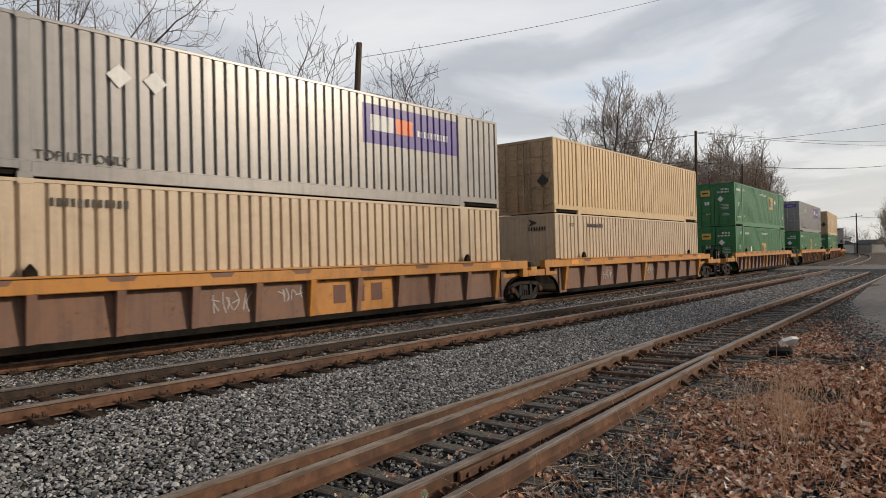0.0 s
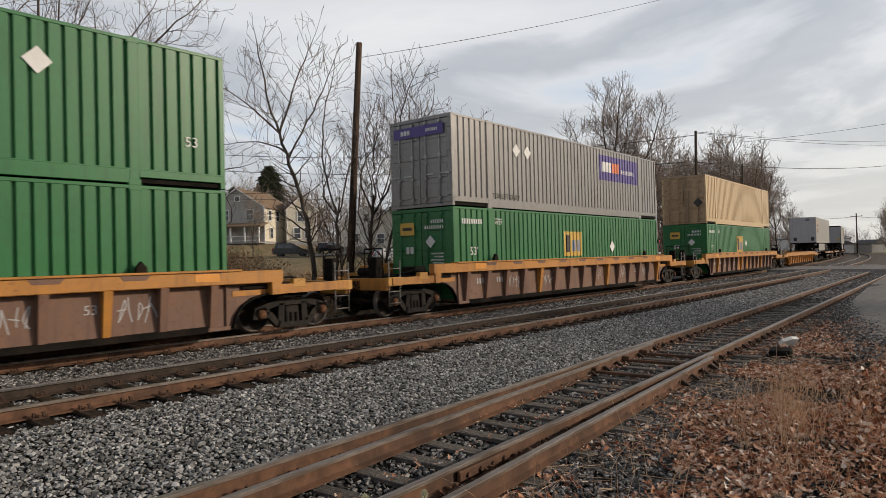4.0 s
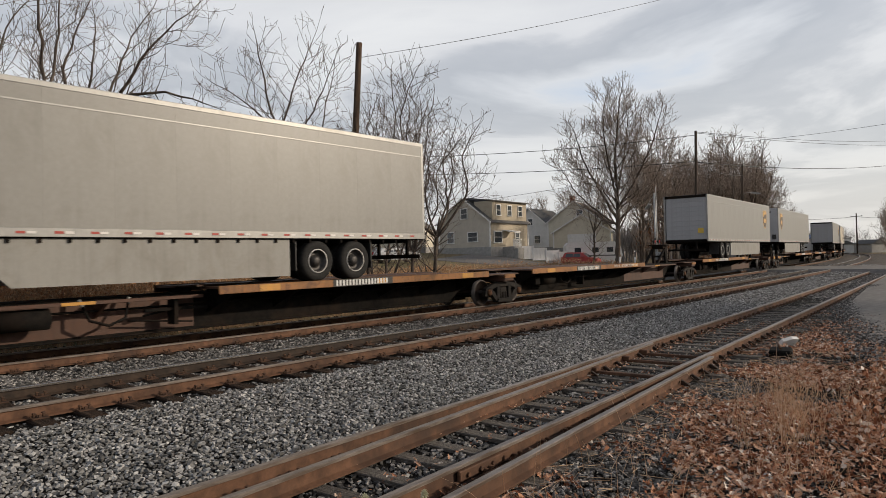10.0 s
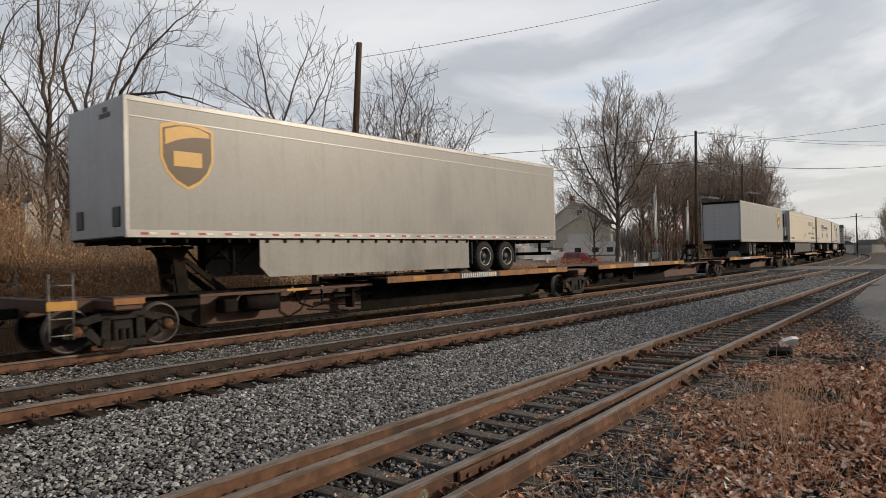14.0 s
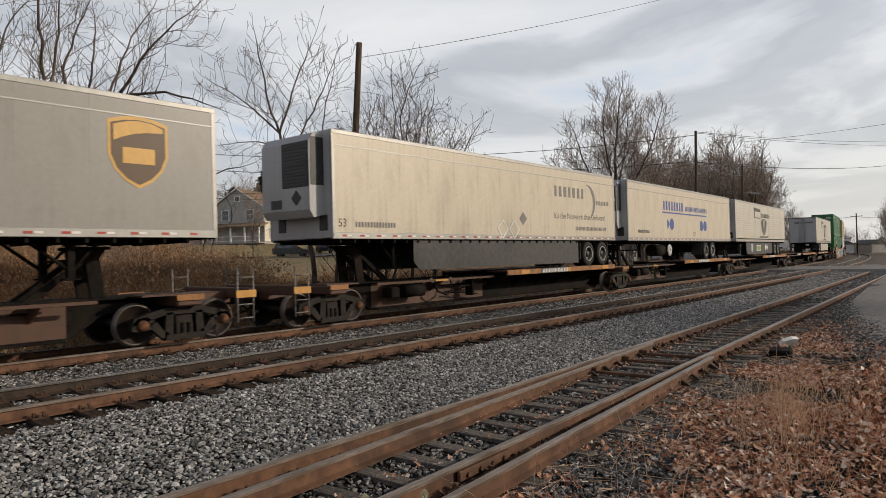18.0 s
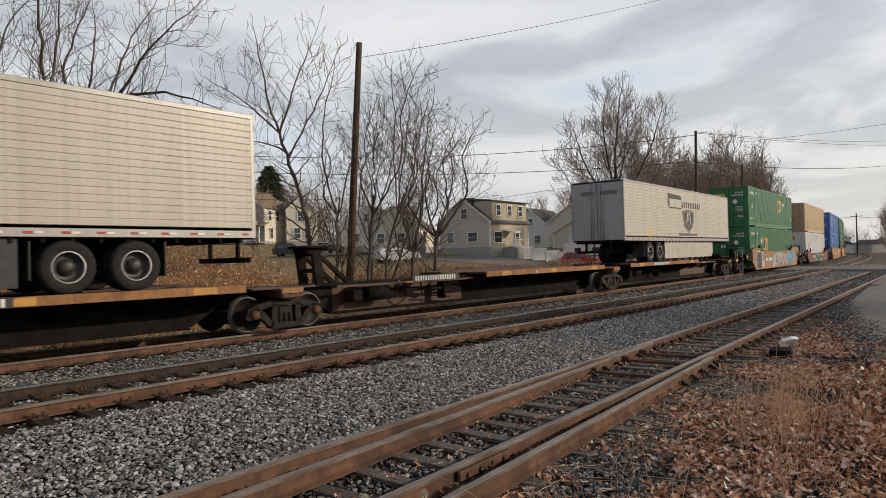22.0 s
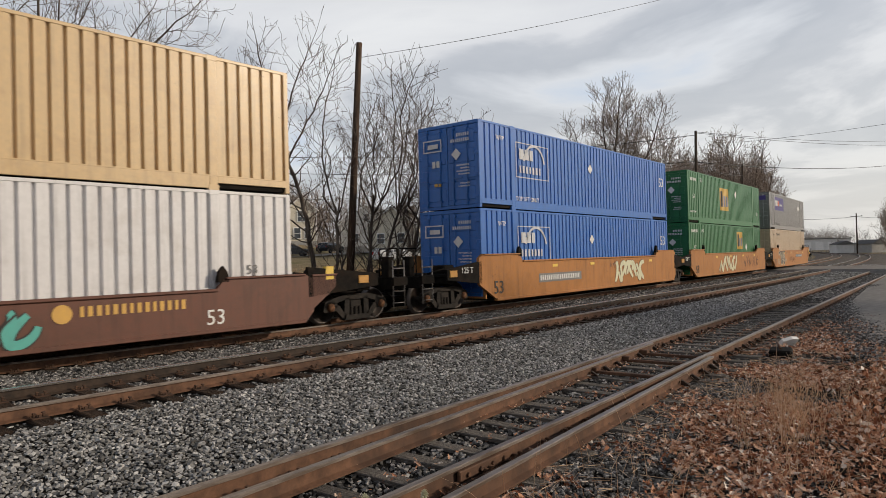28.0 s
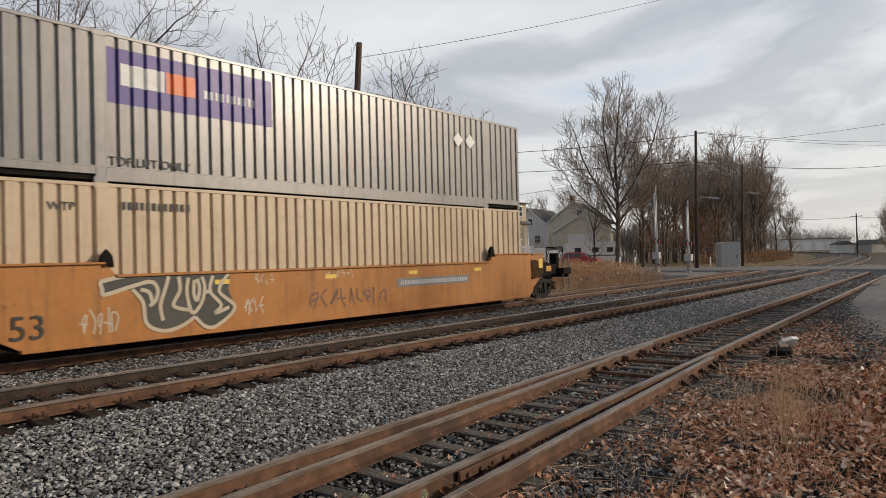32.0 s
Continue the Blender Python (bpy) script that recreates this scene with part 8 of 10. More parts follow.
scatter_leaves("scrub_leaves", np.stack([x, y, -0.38 + rng.gamma(1.5, 0.09, n)], -1), rng.uniform(0.025, 0.05, n), LEAVES, "withered leaves hanging in the scrub", 0.8)


def seed_head(x, y, z0, h, r, lab):
    t = thing("seed_head_plant", lab, "weed", "", pose(x, y, z0))
    part("stalk", Geo().path([(0.02, 0.02, 0), (0.008, 0.01, h * 0.5), (0, 0, h)], 0.0022, 5), DRY_GRASS, t)
    g = Geo()
    rr = random.Random(int(x * 1000))
    for _ in range(240):
        d = Vector((rr.gauss(0, 1), rr.gauss(0, 1), rr.gauss(0.2, 1))).normalized()
        c = Vector((0, 0, h))
        g.tube(c, c + Vector((d.x * r * 0.8, d.y * r * 0.8, d.z * r * 1.15)) * rr.uniform(0.75, 1.05), 0.0007, 0.0003, 3, False)
    part("seed_head", g, CREAM_SPRAY, t, "pale fluffy seed head")


seed_head(1.085, 1.19, -0.42, 1.525, 0.016, "pale fluffy seed head on a thin stalk")
seed_head(1.185, 1.09, -0.42, 1.53, 0.013, "small pale seed head on a thin stalk")


# ---------------------------------------------------------------- bare trees and brush
def grow(seed, height, trunk_r, lean=(0, 0), levels=5, spread=0.75, first=0.28, kids=(3, 4), up=0.25, wander=0.16, twig_min=0.004, fork=0.0, sides=7, ratio=0.66):
    """A bare tree: segments as (from, to, radius, radius, level)."""
    rr = random.Random(seed)
    segs = []

    def limb(p, d, length, r, lv):
        n = max(2, int(6 - lv)) if lv < 4 else 2
        step = length / n
        pts = [(p, r)]
        for i in range(n):
            w = wander * (0.7 + 0.35 * lv)
            d = (d + Vector((rr.gauss(0, w), rr.gauss(0, w), rr.gauss(0, w) + up * 0.22 * (1 if lv else 0.2)))).normalized()
            q = p + d * step
            rq = max(twig_min, r * (1 - 0.55 / n * (1.0 if lv else 0.85)))
            segs.append((p, q, r, rq, lv))
            p, r = q, rq
            pts.append((p, r))
        if lv >= levels:
            return
        lo = first if lv == 0 else 0.18
        nk = rr.randint(*kids) + (4, 2, 1, 0, 0, 0)[lv]
        for k in range(nk):
            t = lo + (1 - lo) * (k + rr.random()) / nk
            i = min(n - 1, int(t * n))
            f = t * n - i
            b = pts[i][0].lerp(pts[i + 1][0], f)
            rb = pts[i][1] * (1 - f) + pts[i + 1][1] * f
            axis_d = (pts[i + 1][0] - pts[i][0]).normalized()
            side = Vector((rr.gauss(0, 1), rr.gauss(0, 1), rr.gauss(0, 0.5)))
            side = (side - axis_d * side.dot(axis_d)).normalized()
            a = spread * rr.uniform(0.6, 1.25)
            nd = (axis_d * math.cos(a) + side * math.sin(a) + Vector((0, 0, up * (0.5 if lv else 1.0)))).normalized()
            limb(b, nd, length * ratio * rr.uniform(0.65, 1.1) * (1.0 - 0.35 * t if lv == 0 else 1.0), rb * rr.uniform(0.42, 0.66), lv + 1)
        for _ in range(2):
            side = Vector((rr.gauss(0, 1), rr.gauss(0, 1), 0.4)).normalized()
            limb(p, (d + side * 0.45).normalized(), length * ratio * 0.72, r * 0.8, lv + 1)

    d0 = Vector((lean[0], lean[1], 1)).normalized()
    limb(Vector((0, 0, -0.25)), d0, height * 0.55, trunk_r, 0)
    return segs


def tubes(segs, sides):
    """Tapered tubes for many segments at once."""
    n = len(segs)
    p = np.array([tuple(s[0]) for s in segs])
    q = np.array([tuple(s[1]) for s in segs])
    r0 = np.array([s[2] for s in segs])
    r1 = np.array([s[3] for s in segs])
    d = q - p
    d /= np.linalg.norm(d, axis=1)[:, None] + 1e-9
    ref = np.where(np.abs(d[:, 2:3]) > 0.9, np.array([[1.0, 0, 0]]), np.array([[0, 0, 1.0]]))
    a = np.cross(d, ref)
    a /= np.linalg.norm(a, axis=1)[:, None] + 1e-9
    b = np.cross(d, a)
    vs = []
    for c, r in ((p, r0), (q + d * (r1 * 0.3)[:, None], r1)):
        for k in range(sides):
            t = 2 * math.pi * k / sides
            vs.append(c + (a * math.cos(t) + b * math.sin(t)) * r[:, None])
    v = np.stack(vs, 1).reshape(-1, 3)
    one = np.array([(k, (k + 1) % sides, sides + (k + 1) % sides, sides + k) for k in range(sides)])
    f = (one[None] + (np.arange(n) * 2 * sides)[:, None, None]).reshape(-1, 4)
    return v, f


v, f = tubes(twigs_down, 3)
tagged(new("fallen_twigs", raw_mesh("fallen_twigs", v, f, DRY_GRASS)), "thin pale twigs lying among the leaves", "twigs", kind="stuff")


def bare_tree(label, x, y, segs, z=None, rz=0.0, trunk_levels=1, bark=None, twig=None, group="", name="bare_tree"):
    z = ground_z(x, y) if z is None else z
    t = thing(name, label, "tree", group, pose(x, y, z, 0, 0, rz))
    low = [s for s in segs if s[4] <= trunk_levels]
    mid = [s for s in segs if s[4] > trunk_levels]
    v, f = tubes(low, 7)
    part("trunk", raw_mesh("trunk", v, f, bark or BARK, True), bark or BARK, t)
    if mid:
        v, f = tubes(mid, 3)
        part("crown", raw_mesh("crown", v, f, twig or TWIG), twig or TWIG, t, "fine bare branches and twigs")
    return t


def wild(seed, stems, reach=2.0, gap=0.62, twig=0.0085, levels=3):
    """A gnarled bare tree: its stems are given as (points, radius at the foot, radius at the tip); crooked limbs grow from them."""
    rr = random.Random(seed)
    segs = []

    def limb(p, d, length, r, lv):
        n = max(2, min(7, int(length / (0.34, 0.30, 0.22, 0.18)[lv])))
        step = length / n
        turn = rr.choice((-1, 1))
        ref = Vector((rr.gauss(0, 1), rr.gauss(0, 1), rr.gauss(0, 0.6))).normalized()
        for i in range(n):
            side = d.cross(ref).normalized() * turn
            turn = -turn
            d = (d + side * rr.uniform(0.04, 0.19) + Vector((rr.gauss(0, 0.09), rr.gauss(0, 0.09), rr.gauss(0.09, 0.09)))).normalized()
            q = p + d * step * rr.uniform(0.8, 1.2)
            rq = max(twig, r * (1 - 0.62 / n))
            segs.append((p, q, r, rq, lv))
            p, r = q, rq
            if lv < levels and i >= (1 if lv == 1 else 0)  :
                nd = (d * 0.72 - side * rr.uniform(0.5, 0.95) + Vector((rr.gauss(0, 0.25), rr.gauss(0, 0.25), rr.gauss(0.15, 0.2)))).normalized()
                limb(p, nd, length * rr.uniform(0.48, 0.8) * (1 - 0.3 * i / n), max(twig, r * rr.uniform(0.5, 0.7)), lv + 1)

    for k, (pts, r0, r1) in enumerate(stems):
        pts = [Vector(v) for v in pts]
        full = sum((pts[i + 1] - pts[i]).length for i in range(len(pts) - 1))
        run, nxt, turn = 0.0, full * 0.18 + rr.uniform(0, gap), 1
        for i in range(len(pts) - 1):
            m0 = (pts[min(i + 1, len(pts) - 1)] - pts[max(i - 1, 0)]) * 0.5
            m1 = (pts[min(i + 2, len(pts) - 1)] - pts[i]) * 0.5
            seg_l = (pts[i + 1] - pts[i]).length
            n = max(2, int(seg_l / 0.4))
            prev = pts[i]
            for j in range(1, n + 1):
                t = j / n
                q = pts[i] * (2 * t ** 3 - 3 * t * t + 1) + m0 * (t ** 3 - 2 * t * t + t) + pts[i + 1] * (3 * t * t - 2 * t ** 3) + m1 * (t ** 3 - t * t)
                if j < n:
                    q += Vector((rr.gauss(0, 0.035), rr.gauss(0, 0.05), rr.gauss(0, 0.02)))
                ra, rb = (r0 + (r1 - r0) * v / full for v in (run, run + seg_l / n))
                segs.append((prev, q, max(ra, twig), max(rb, twig), 0))
                run += seg_l / n
                d = (q - prev).normalized()
                while run > nxt and run < full * 1.02:
                    side = d.cross(Vector((rr.gauss(0, 0.5), 1.0 * turn, rr.gauss(0, 0.5)))).normalized()
                    turn = -turn
                    nd = (d * rr.uniform(0.25, 0.75) + side * 0.8 + Vector((0, rr.gauss(0, 0.45), rr.gauss(0.25, 0.15)))).normalized()
                    limb(q, nd, reach * rr.uniform(0.45, 1.15) * (1.05 - 0.5 * run / full), max(twig, rb * rr.uniform(0.28, 0.46)), 1)
                    nxt += 0.46 * gap * rr.uniform(0.5, 1.5)
                prev = q
        limb(prev, d, reach * 0.55, max(r1, twig), 1)
    return segs


def stems_for(seed, h, r, lean, forks, open_w):
    """Stems of an ordinary forked tree: a trunk and a few leaders of uneven height."""
    rr = random.Random(seed)
    f = Vector((lean * h * 0.35 + rr.gauss(0, 0.1), rr.gauss(0, 0.15), h * rr.uniform(0.24, 0.40)))
    out = [([(0, 0, -0.3), (f.x * 0.35 + rr.gauss(0, 0.08), 0, f.z * 0.5), f], r, r * 0.72)]
    for k in range(forks):
        a = (k + 0.5) / forks * 2 - 1 + rr.gauss(0, 0.15)
        top = Vector((lean * h + a * open_w, rr.gauss(0, open_w * 0.6), h * rr.uniform(0.72, 1.0) * (1 - 0.15 * abs(a))))
        m1 = f.lerp(top, 0.38) + Vector((a * open_w * 0.28 + rr.gauss(0, 0.18), rr.gauss(0, 0.25), rr.gauss(0, 0.2)))
        m2 = f.lerp(top, 0.72) + Vector((rr.gauss(0, 0.25), rr.gauss(0, 0.25), rr.gauss(0, 0.2)))
        out.append(([f, m1, m2, top], r * rr.uniform(0.45, 0.66), 0.016))
    return out


# behind the train, on the bank; their own x axis runs along the bank
NEAR = "bare trees on the bank"


def bank_tree(label, x, y, segs):
    return bare_tree(label, x, y, segs, None, -49.5, 1, group=NEAR)


bank_tree("tall straight bare tree on the bank", 8.72, 25.2, wild(11, [
    ([(0, 0, -0.3), (0.0, 0, 3.0), (0.04, 0.05, 6.4), (-0.15, 0, 9.0), (-0.25, 0, 11.8)], 0.13, 0.03),
    ([(0.0, 0, 5.6), (-0.8, 0.3, 6.9), (-1.7, 0.2, 8.3), (-2.4, 0.4, 9.4)], 0.055, 0.015),
    ([(0.03, 0, 6.6), (0.5, -0.4, 8.2), (0.75, -0.5, 10.0), (0.9, -0.4, 11.6)], 0.06, 0.015)], 2.0, 0.5, 0.0075))
bank_tree("leaning bare tree with a long arching limb", 10.0, 27.2, wild(23, [
    ([(0, 0, -0.3), (0.0, 0, 2.5), (0.28, 0, 5.05), (0.74, 0.1, 6.8), (2.0, 0.2, 7.9), (3.8, 0.1, 8.15), (5.2, 0.1, 7.7)], 0.20, 0.022),
    ([(0.74, 0.1, 6.8), (-0.1, 0.3, 8.7), (0.1, 0.6, 10.5), (0.6, 0.7, 11.7)], 0.085, 0.016),
    ([(2.0, 0.2, 7.9), (3.1, -0.4, 9.2), (4.2, -0.6, 10.2), (5.2, -0.6, 11.0)], 0.07, 0.015),
    ([(1.3, 0.15, 7.4), (1.7, 0.8, 9.1), (2.1, 1.1, 10.6), (2.9, 1.3, 11.8)], 0.06, 0.015),
    ([(0.1, 0, 4.0), (1.2, -0.6, 5.3), (2.6, -0.8, 5.8), (3.9, -0.8, 5.6)], 0.07, 0.016)], 2.1, 0.48, 0.0075))
bank_tree("bare tree with several crooked stems", 11.1, 28.6, wild(31, [
    ([(0, 0, -0.3), (0.1, 0, 3.0), (0.45, 0.1, 5.0), (0.1, 0.2, 7.3), (0.45, 0.2, 9.8), (0.6, 0.2, 11.4)], 0.15, 0.02),
    ([(0.15, 0, 2.4), (0.9, -0.3, 4.5), (1.6, -0.4, 7.0), (2.2, -0.2, 9.0)], 0.10, 0.016),
    ([(0.0, 0, 1.6), (-0.8, 0.3, 4.2), (-1.2, 0.4, 6.6), (-1.1, 0.5, 8.4)], 0.09, 0.016)], 1.8, 0.55, 0.0075))
bank_tree("crooked bare tree leaning out of the brush", 11.9, 28.0, wild(37, [
    ([(0, 0, -0.3), (0.6, 0, 2.6), (1.6, -0.2, 4.4), (2.9, -0.3, 6.0), (3.7, -0.3, 7.6)], 0.13, 0.018),
    ([(0.6, 0, 2.6), (0.5, 0.4, 4.9), (1.0, 0.5, 6.9)], 0.07, 0.016)], 1.5, 0.8))
bank_tree("low bare tree leaning over the brush", 12.6, 27.2, wild(41, [
    ([(0, 0, -0.3), (0.9, 0, 2.7), (2.0, 0, 4.3), (3.2, 0.1, 5.2), (4.3, 0.1, 5.5)], 0.10, 0.018),
    ([(0.9, 0, 2.7), (1.2, 0.3, 4.6), (1.9, 0.3, 6.4)], 0.05, 0.015)], 1.3, 0.85))
bank_tree("bare tree at the edge of the thicket", 6.3, 24.5, wild(43, stems_for(43, 11.5, 0.12, 0.03, 4, 1.6), 1.8, 0.8))
bank_tree("slender bare tree leaning over the bank", 17.15, 21.5, wild(53, [
    ([(0, 0, -0.3), (-0.05, 0, 2.1), (-0.57, 0, 4.8), (-1.25, 0, 7.0), (-1.8, 0.1, 8.7), (-2.1, 0.1, 10.6)], 0.12, 0.02),
    ([(-1.25, 0, 7.0), (-0.8, 0.3, 8.7), (-0.25, 0.3, 10.0), (0.05, 0.3, 10.7)], 0.05, 0.014),
    ([(-1.25, 0, 7.0), (-2.5, -0.4, 8.2), (-3.6, -0.5, 8.9)], 0.045, 0.013),
    ([(-1.05, 0, 6.3), (-2.2, 0.3, 6.75), (-3.4, 0.4, 6.7)], 0.035, 0.012),
    ([(-0.95, 0, 5.9), (-0.1, -0.3, 7.4), (0.6, -0.4, 8.6), (1.0, -0.4, 9.6)], 0.045, 0.013)], 1.7, 0.45, 0.0075))
for spot, seed, h, r, lean, forks, wide in (((17.3, 20.6), 59, 9.6, 0.07, 0.06, 3, 1.0), ((18.9, 20.2), 61, 10.4, 0.075, 0.10, 4, 1.3), ((19.6, 19.9), 67, 10.0, 0.07, 0.12, 4, 1.2), ((20.6, 19.7), 71, 9.8, 0.09, 0.12, 4, 1.4), ((21.9, 19.6), 139, 9.2, 0.10, 0.08, 5, 1.5), ((20.0, 21.4), 149, 9.6, 0.07, 0.02, 3, 1.1)):
    bank_tree("multi-stemmed bare tree by the pole", spot[0], spot[1], wild(seed, stems_for(seed, h, r, lean, forks, wide), 1.6, 0.42, 0.0075))
bank_tree("low spreading bare tree", 20.4, 20.4, wild(73, stems_for(73, 6.2, 0.07, 0.2, 3, 1.2), 1.2, 0.75))
bank_tree("low spreading bare tree", 18.7, 21.4, wild(79, stems_for(79, 5.8, 0.06, -0.1, 3, 1.2), 1.2, 0.75))
for x, y, h, k in ((4.2, 27.5, 11.0, 1), (7.6, 29.0, 10.0, 2), (12.4, 33.5, 8.0, 3), (15.0, 34.0, 6.5, 4)):
    bank_tree("slender bare tree among the bank's brush", x, y, wild(200 + k, stems_for(200 + k, h, 0.09, 0.03, 3, 1.5), 1.5, 0.8))
bank_tree("slim bare tree in the brush", 14.6, 25.2, wild(83, stems_for(83, 5.4, 0.05, 0.1, 2, 0.7), 1.0, 0.8))

# in the middle distance: a few trees, copied and turned
FAR = "bare trees by the crossing"
big = wild(97, [([(0, 0, -0.3), (0.1, 0, 3.5), (0.2, 0.1, 7.0), (0.1, 0.3, 11.0), (0.4, 0.2, 15.0), (0.7, 0, 18.2)], 0.32, 0.05),
                ([(0.1, 0.1, 5.0), (-1.6, 0.6, 8.2), (-3.2, 1.0, 11.5), (-4.0, 1.2, 14.4)], 0.18, 0.04), ([(0.15, 0, 6.0), (2.2, -0.8, 9.6), (3.8, -1.2, 13.0), (4.8, -1.0, 16.0)], 0.18, 0.04),
                ([(0.15, 0, 7.0), (-1.0, -1.0, 11.2), (-1.6, -1.6, 14.8), (-1.5, -1.8, 17.2)], 0.14, 0.04), ([(0.1, 0, 4.2), (-2.4, -0.6, 6.0), (-4.6, -0.8, 8.0), (-5.8, -0.8, 10.0)], 0.12, 0.03),
                ([(0.15, 0, 7.6), (1.4, 1.4, 12.0), (2.2, 2.0, 16.6)], 0.14, 0.04), ([(0.1, 0, 4.6), (2.6, 0.6, 7.0), (4.6, 0.8, 9.4), (6.0, 0.8, 11.8)], 0.12, 0.03)], 4.0, 0.8, 0.015, 3)
bare_tree("large spreading bare tree behind the crossing", 69.7, 33.9, big, 0.5, -49.5, 1, BARK_FAR, TWIG_FAR_SUNLIT, FAR)
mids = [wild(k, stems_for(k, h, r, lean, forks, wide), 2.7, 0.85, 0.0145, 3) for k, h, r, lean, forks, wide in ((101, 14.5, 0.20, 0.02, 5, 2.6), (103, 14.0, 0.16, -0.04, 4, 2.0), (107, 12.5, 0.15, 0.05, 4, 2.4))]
proto = [bare_tree("slender bare tree in the wood by the crossing", 200, -260 - 30 * i, m, 0.0, 0, 1, BARK_FAR, TWIG_FAR_SUNLIT, FAR) for i, m in enumerate(mids)]


def place_tree(k, x, y, scale, rz, z=None):
    p = proto[k]
    c = copy_thing(p, pose(x, y, ground_z(x, y) if z is None else z, 0, 0, rz))
    c.scale = (scale, scale, scale)
    return c


rt = random.Random(3)
spots = [(74.5, 33.0, 1.18), (72.0, 38.0, 0.85), (77.5, 31.5, 0.95), (81.5, 33.5, 0.95)]
for i in range(46):     # the wood beyond the crossing road
    x = rt.uniform(92, 135)
    spots.append((x, rt.uniform(27.5, 44) + 0.09 * (x - 92), rt.uniform(0.98, 1.32)))
for i in range(14):
    x = rt.uniform(135, 175)
    spots.append((x, rt.uniform(36, 55), rt.uniform(0.8, 1.05)))
for i in range(26):     # behind the gardens
    x = rt.uniform(20, 110)
    spots.append((x, rt.uniform(112, 150), rt.uniform(0.85, 1.15)))
for i in range(44):     # close behind the houses
    x = rt.uniform(28, 104)
    spots.append((x, rt.uniform(114, 128) - 0.28 * max(0, x - 66), rt.uniform(0.95, 1.3)))
for x, y, s in ((100, 72, 0.85), (107, 76, 0.95), (112, 70, 0.9), (118, 82, 1.0), (93, 60, 0.8), (100, 58, 0.85), (64, 96, 0.9), (72, 98, 0.95), (80, 92, 0.85), (70, 66, 0.62), (62, 58, 0.55), (41, 95, 0.7)):
    spots.append((x, y, s))
for i in range(16):     # far to the south of the line
    x = rt.uniform(170, 230)
    spots.append((x, rt.uniform(14, 27) + 0.0 * x, rt.uniform(0.7, 0.95)))
for x, y, s in ((118, 12.6, 0.55), (121, 10.0, 0.62), (158, 19.0, 0.66), (164, 17.0, 0.72), (172, 17.0, 0.75)):
    spots.append((x, y, s))
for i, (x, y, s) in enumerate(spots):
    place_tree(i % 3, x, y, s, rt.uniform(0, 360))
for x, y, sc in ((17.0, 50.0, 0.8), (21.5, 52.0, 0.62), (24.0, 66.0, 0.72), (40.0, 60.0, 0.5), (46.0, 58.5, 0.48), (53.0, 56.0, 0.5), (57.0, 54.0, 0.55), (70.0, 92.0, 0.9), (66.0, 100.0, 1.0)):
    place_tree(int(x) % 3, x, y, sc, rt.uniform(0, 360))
for p in proto:
    p.matrix_basis = pose(86 + 6 * proto.index(p), 36 + 3 * proto.index(p), 0.1, 0, 0, 50 * proto.index(p))


def far_woods(name, seed, n, region, h, material, label, fat=1.0):
    """A belt of woods, its haze painted by the material: many upright stems with forked tops."""
    rr = random.Random(seed)
    segs = []
    for _ in range(n):
        x, y = region(rr)
        z = ground_z(x, y)
        hh = h * rr.uniform(0.6, 1.1)
        top = Vector((x + rr.gauss(0, 0.5), y + rr.gauss(0, 0.5), z + hh * 0.6))
        segs.append((Vector((x, y, z)), top, 0.14, 0.07, 0))
        for _ in range(9):
            b = Vector((x, y, z)).lerp(top, rr.uniform(0.35, 1))
            e = b + Vector((rr.gauss(0, 0.16), rr.gauss(0, 0.16), rr.uniform(0.14, 0.38))) * hh
            segs.append((b, e, 0.06, 0.025, 1))
            for _ in range(3):
                b2 = b.lerp(e, rr.uniform(0.3, 1))
                segs.append((b2, b2 + Vector((rr.gauss(0, 0.09), rr.gauss(0, 0.09), rr.uniform(0.02, 0.16))) * hh, 0.035, 0.015, 2))
    v, f = tubes([(p, q, r0 * fat, r1 * fat, k) for p, q, r0, r1, k in segs], 3)
    return tagged(new(name, raw_mesh(name, v, f, material)), label, "woods", kind="stuff")


far_woods("far_woods", 5, 260, lambda r: (r.uniform(240, 420), r.uniform(55, 130)), 13, HAZE_WOODS, "bare woods far along the line, haze in their colour")
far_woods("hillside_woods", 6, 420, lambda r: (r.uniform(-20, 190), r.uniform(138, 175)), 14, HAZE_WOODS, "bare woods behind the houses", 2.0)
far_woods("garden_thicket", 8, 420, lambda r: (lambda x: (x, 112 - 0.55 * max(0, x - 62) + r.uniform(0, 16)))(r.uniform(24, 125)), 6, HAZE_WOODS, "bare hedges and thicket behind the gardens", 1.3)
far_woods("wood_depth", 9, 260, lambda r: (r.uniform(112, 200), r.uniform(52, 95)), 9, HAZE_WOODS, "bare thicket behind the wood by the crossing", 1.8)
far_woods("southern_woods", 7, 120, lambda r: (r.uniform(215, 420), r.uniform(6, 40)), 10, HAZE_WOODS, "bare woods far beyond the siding")


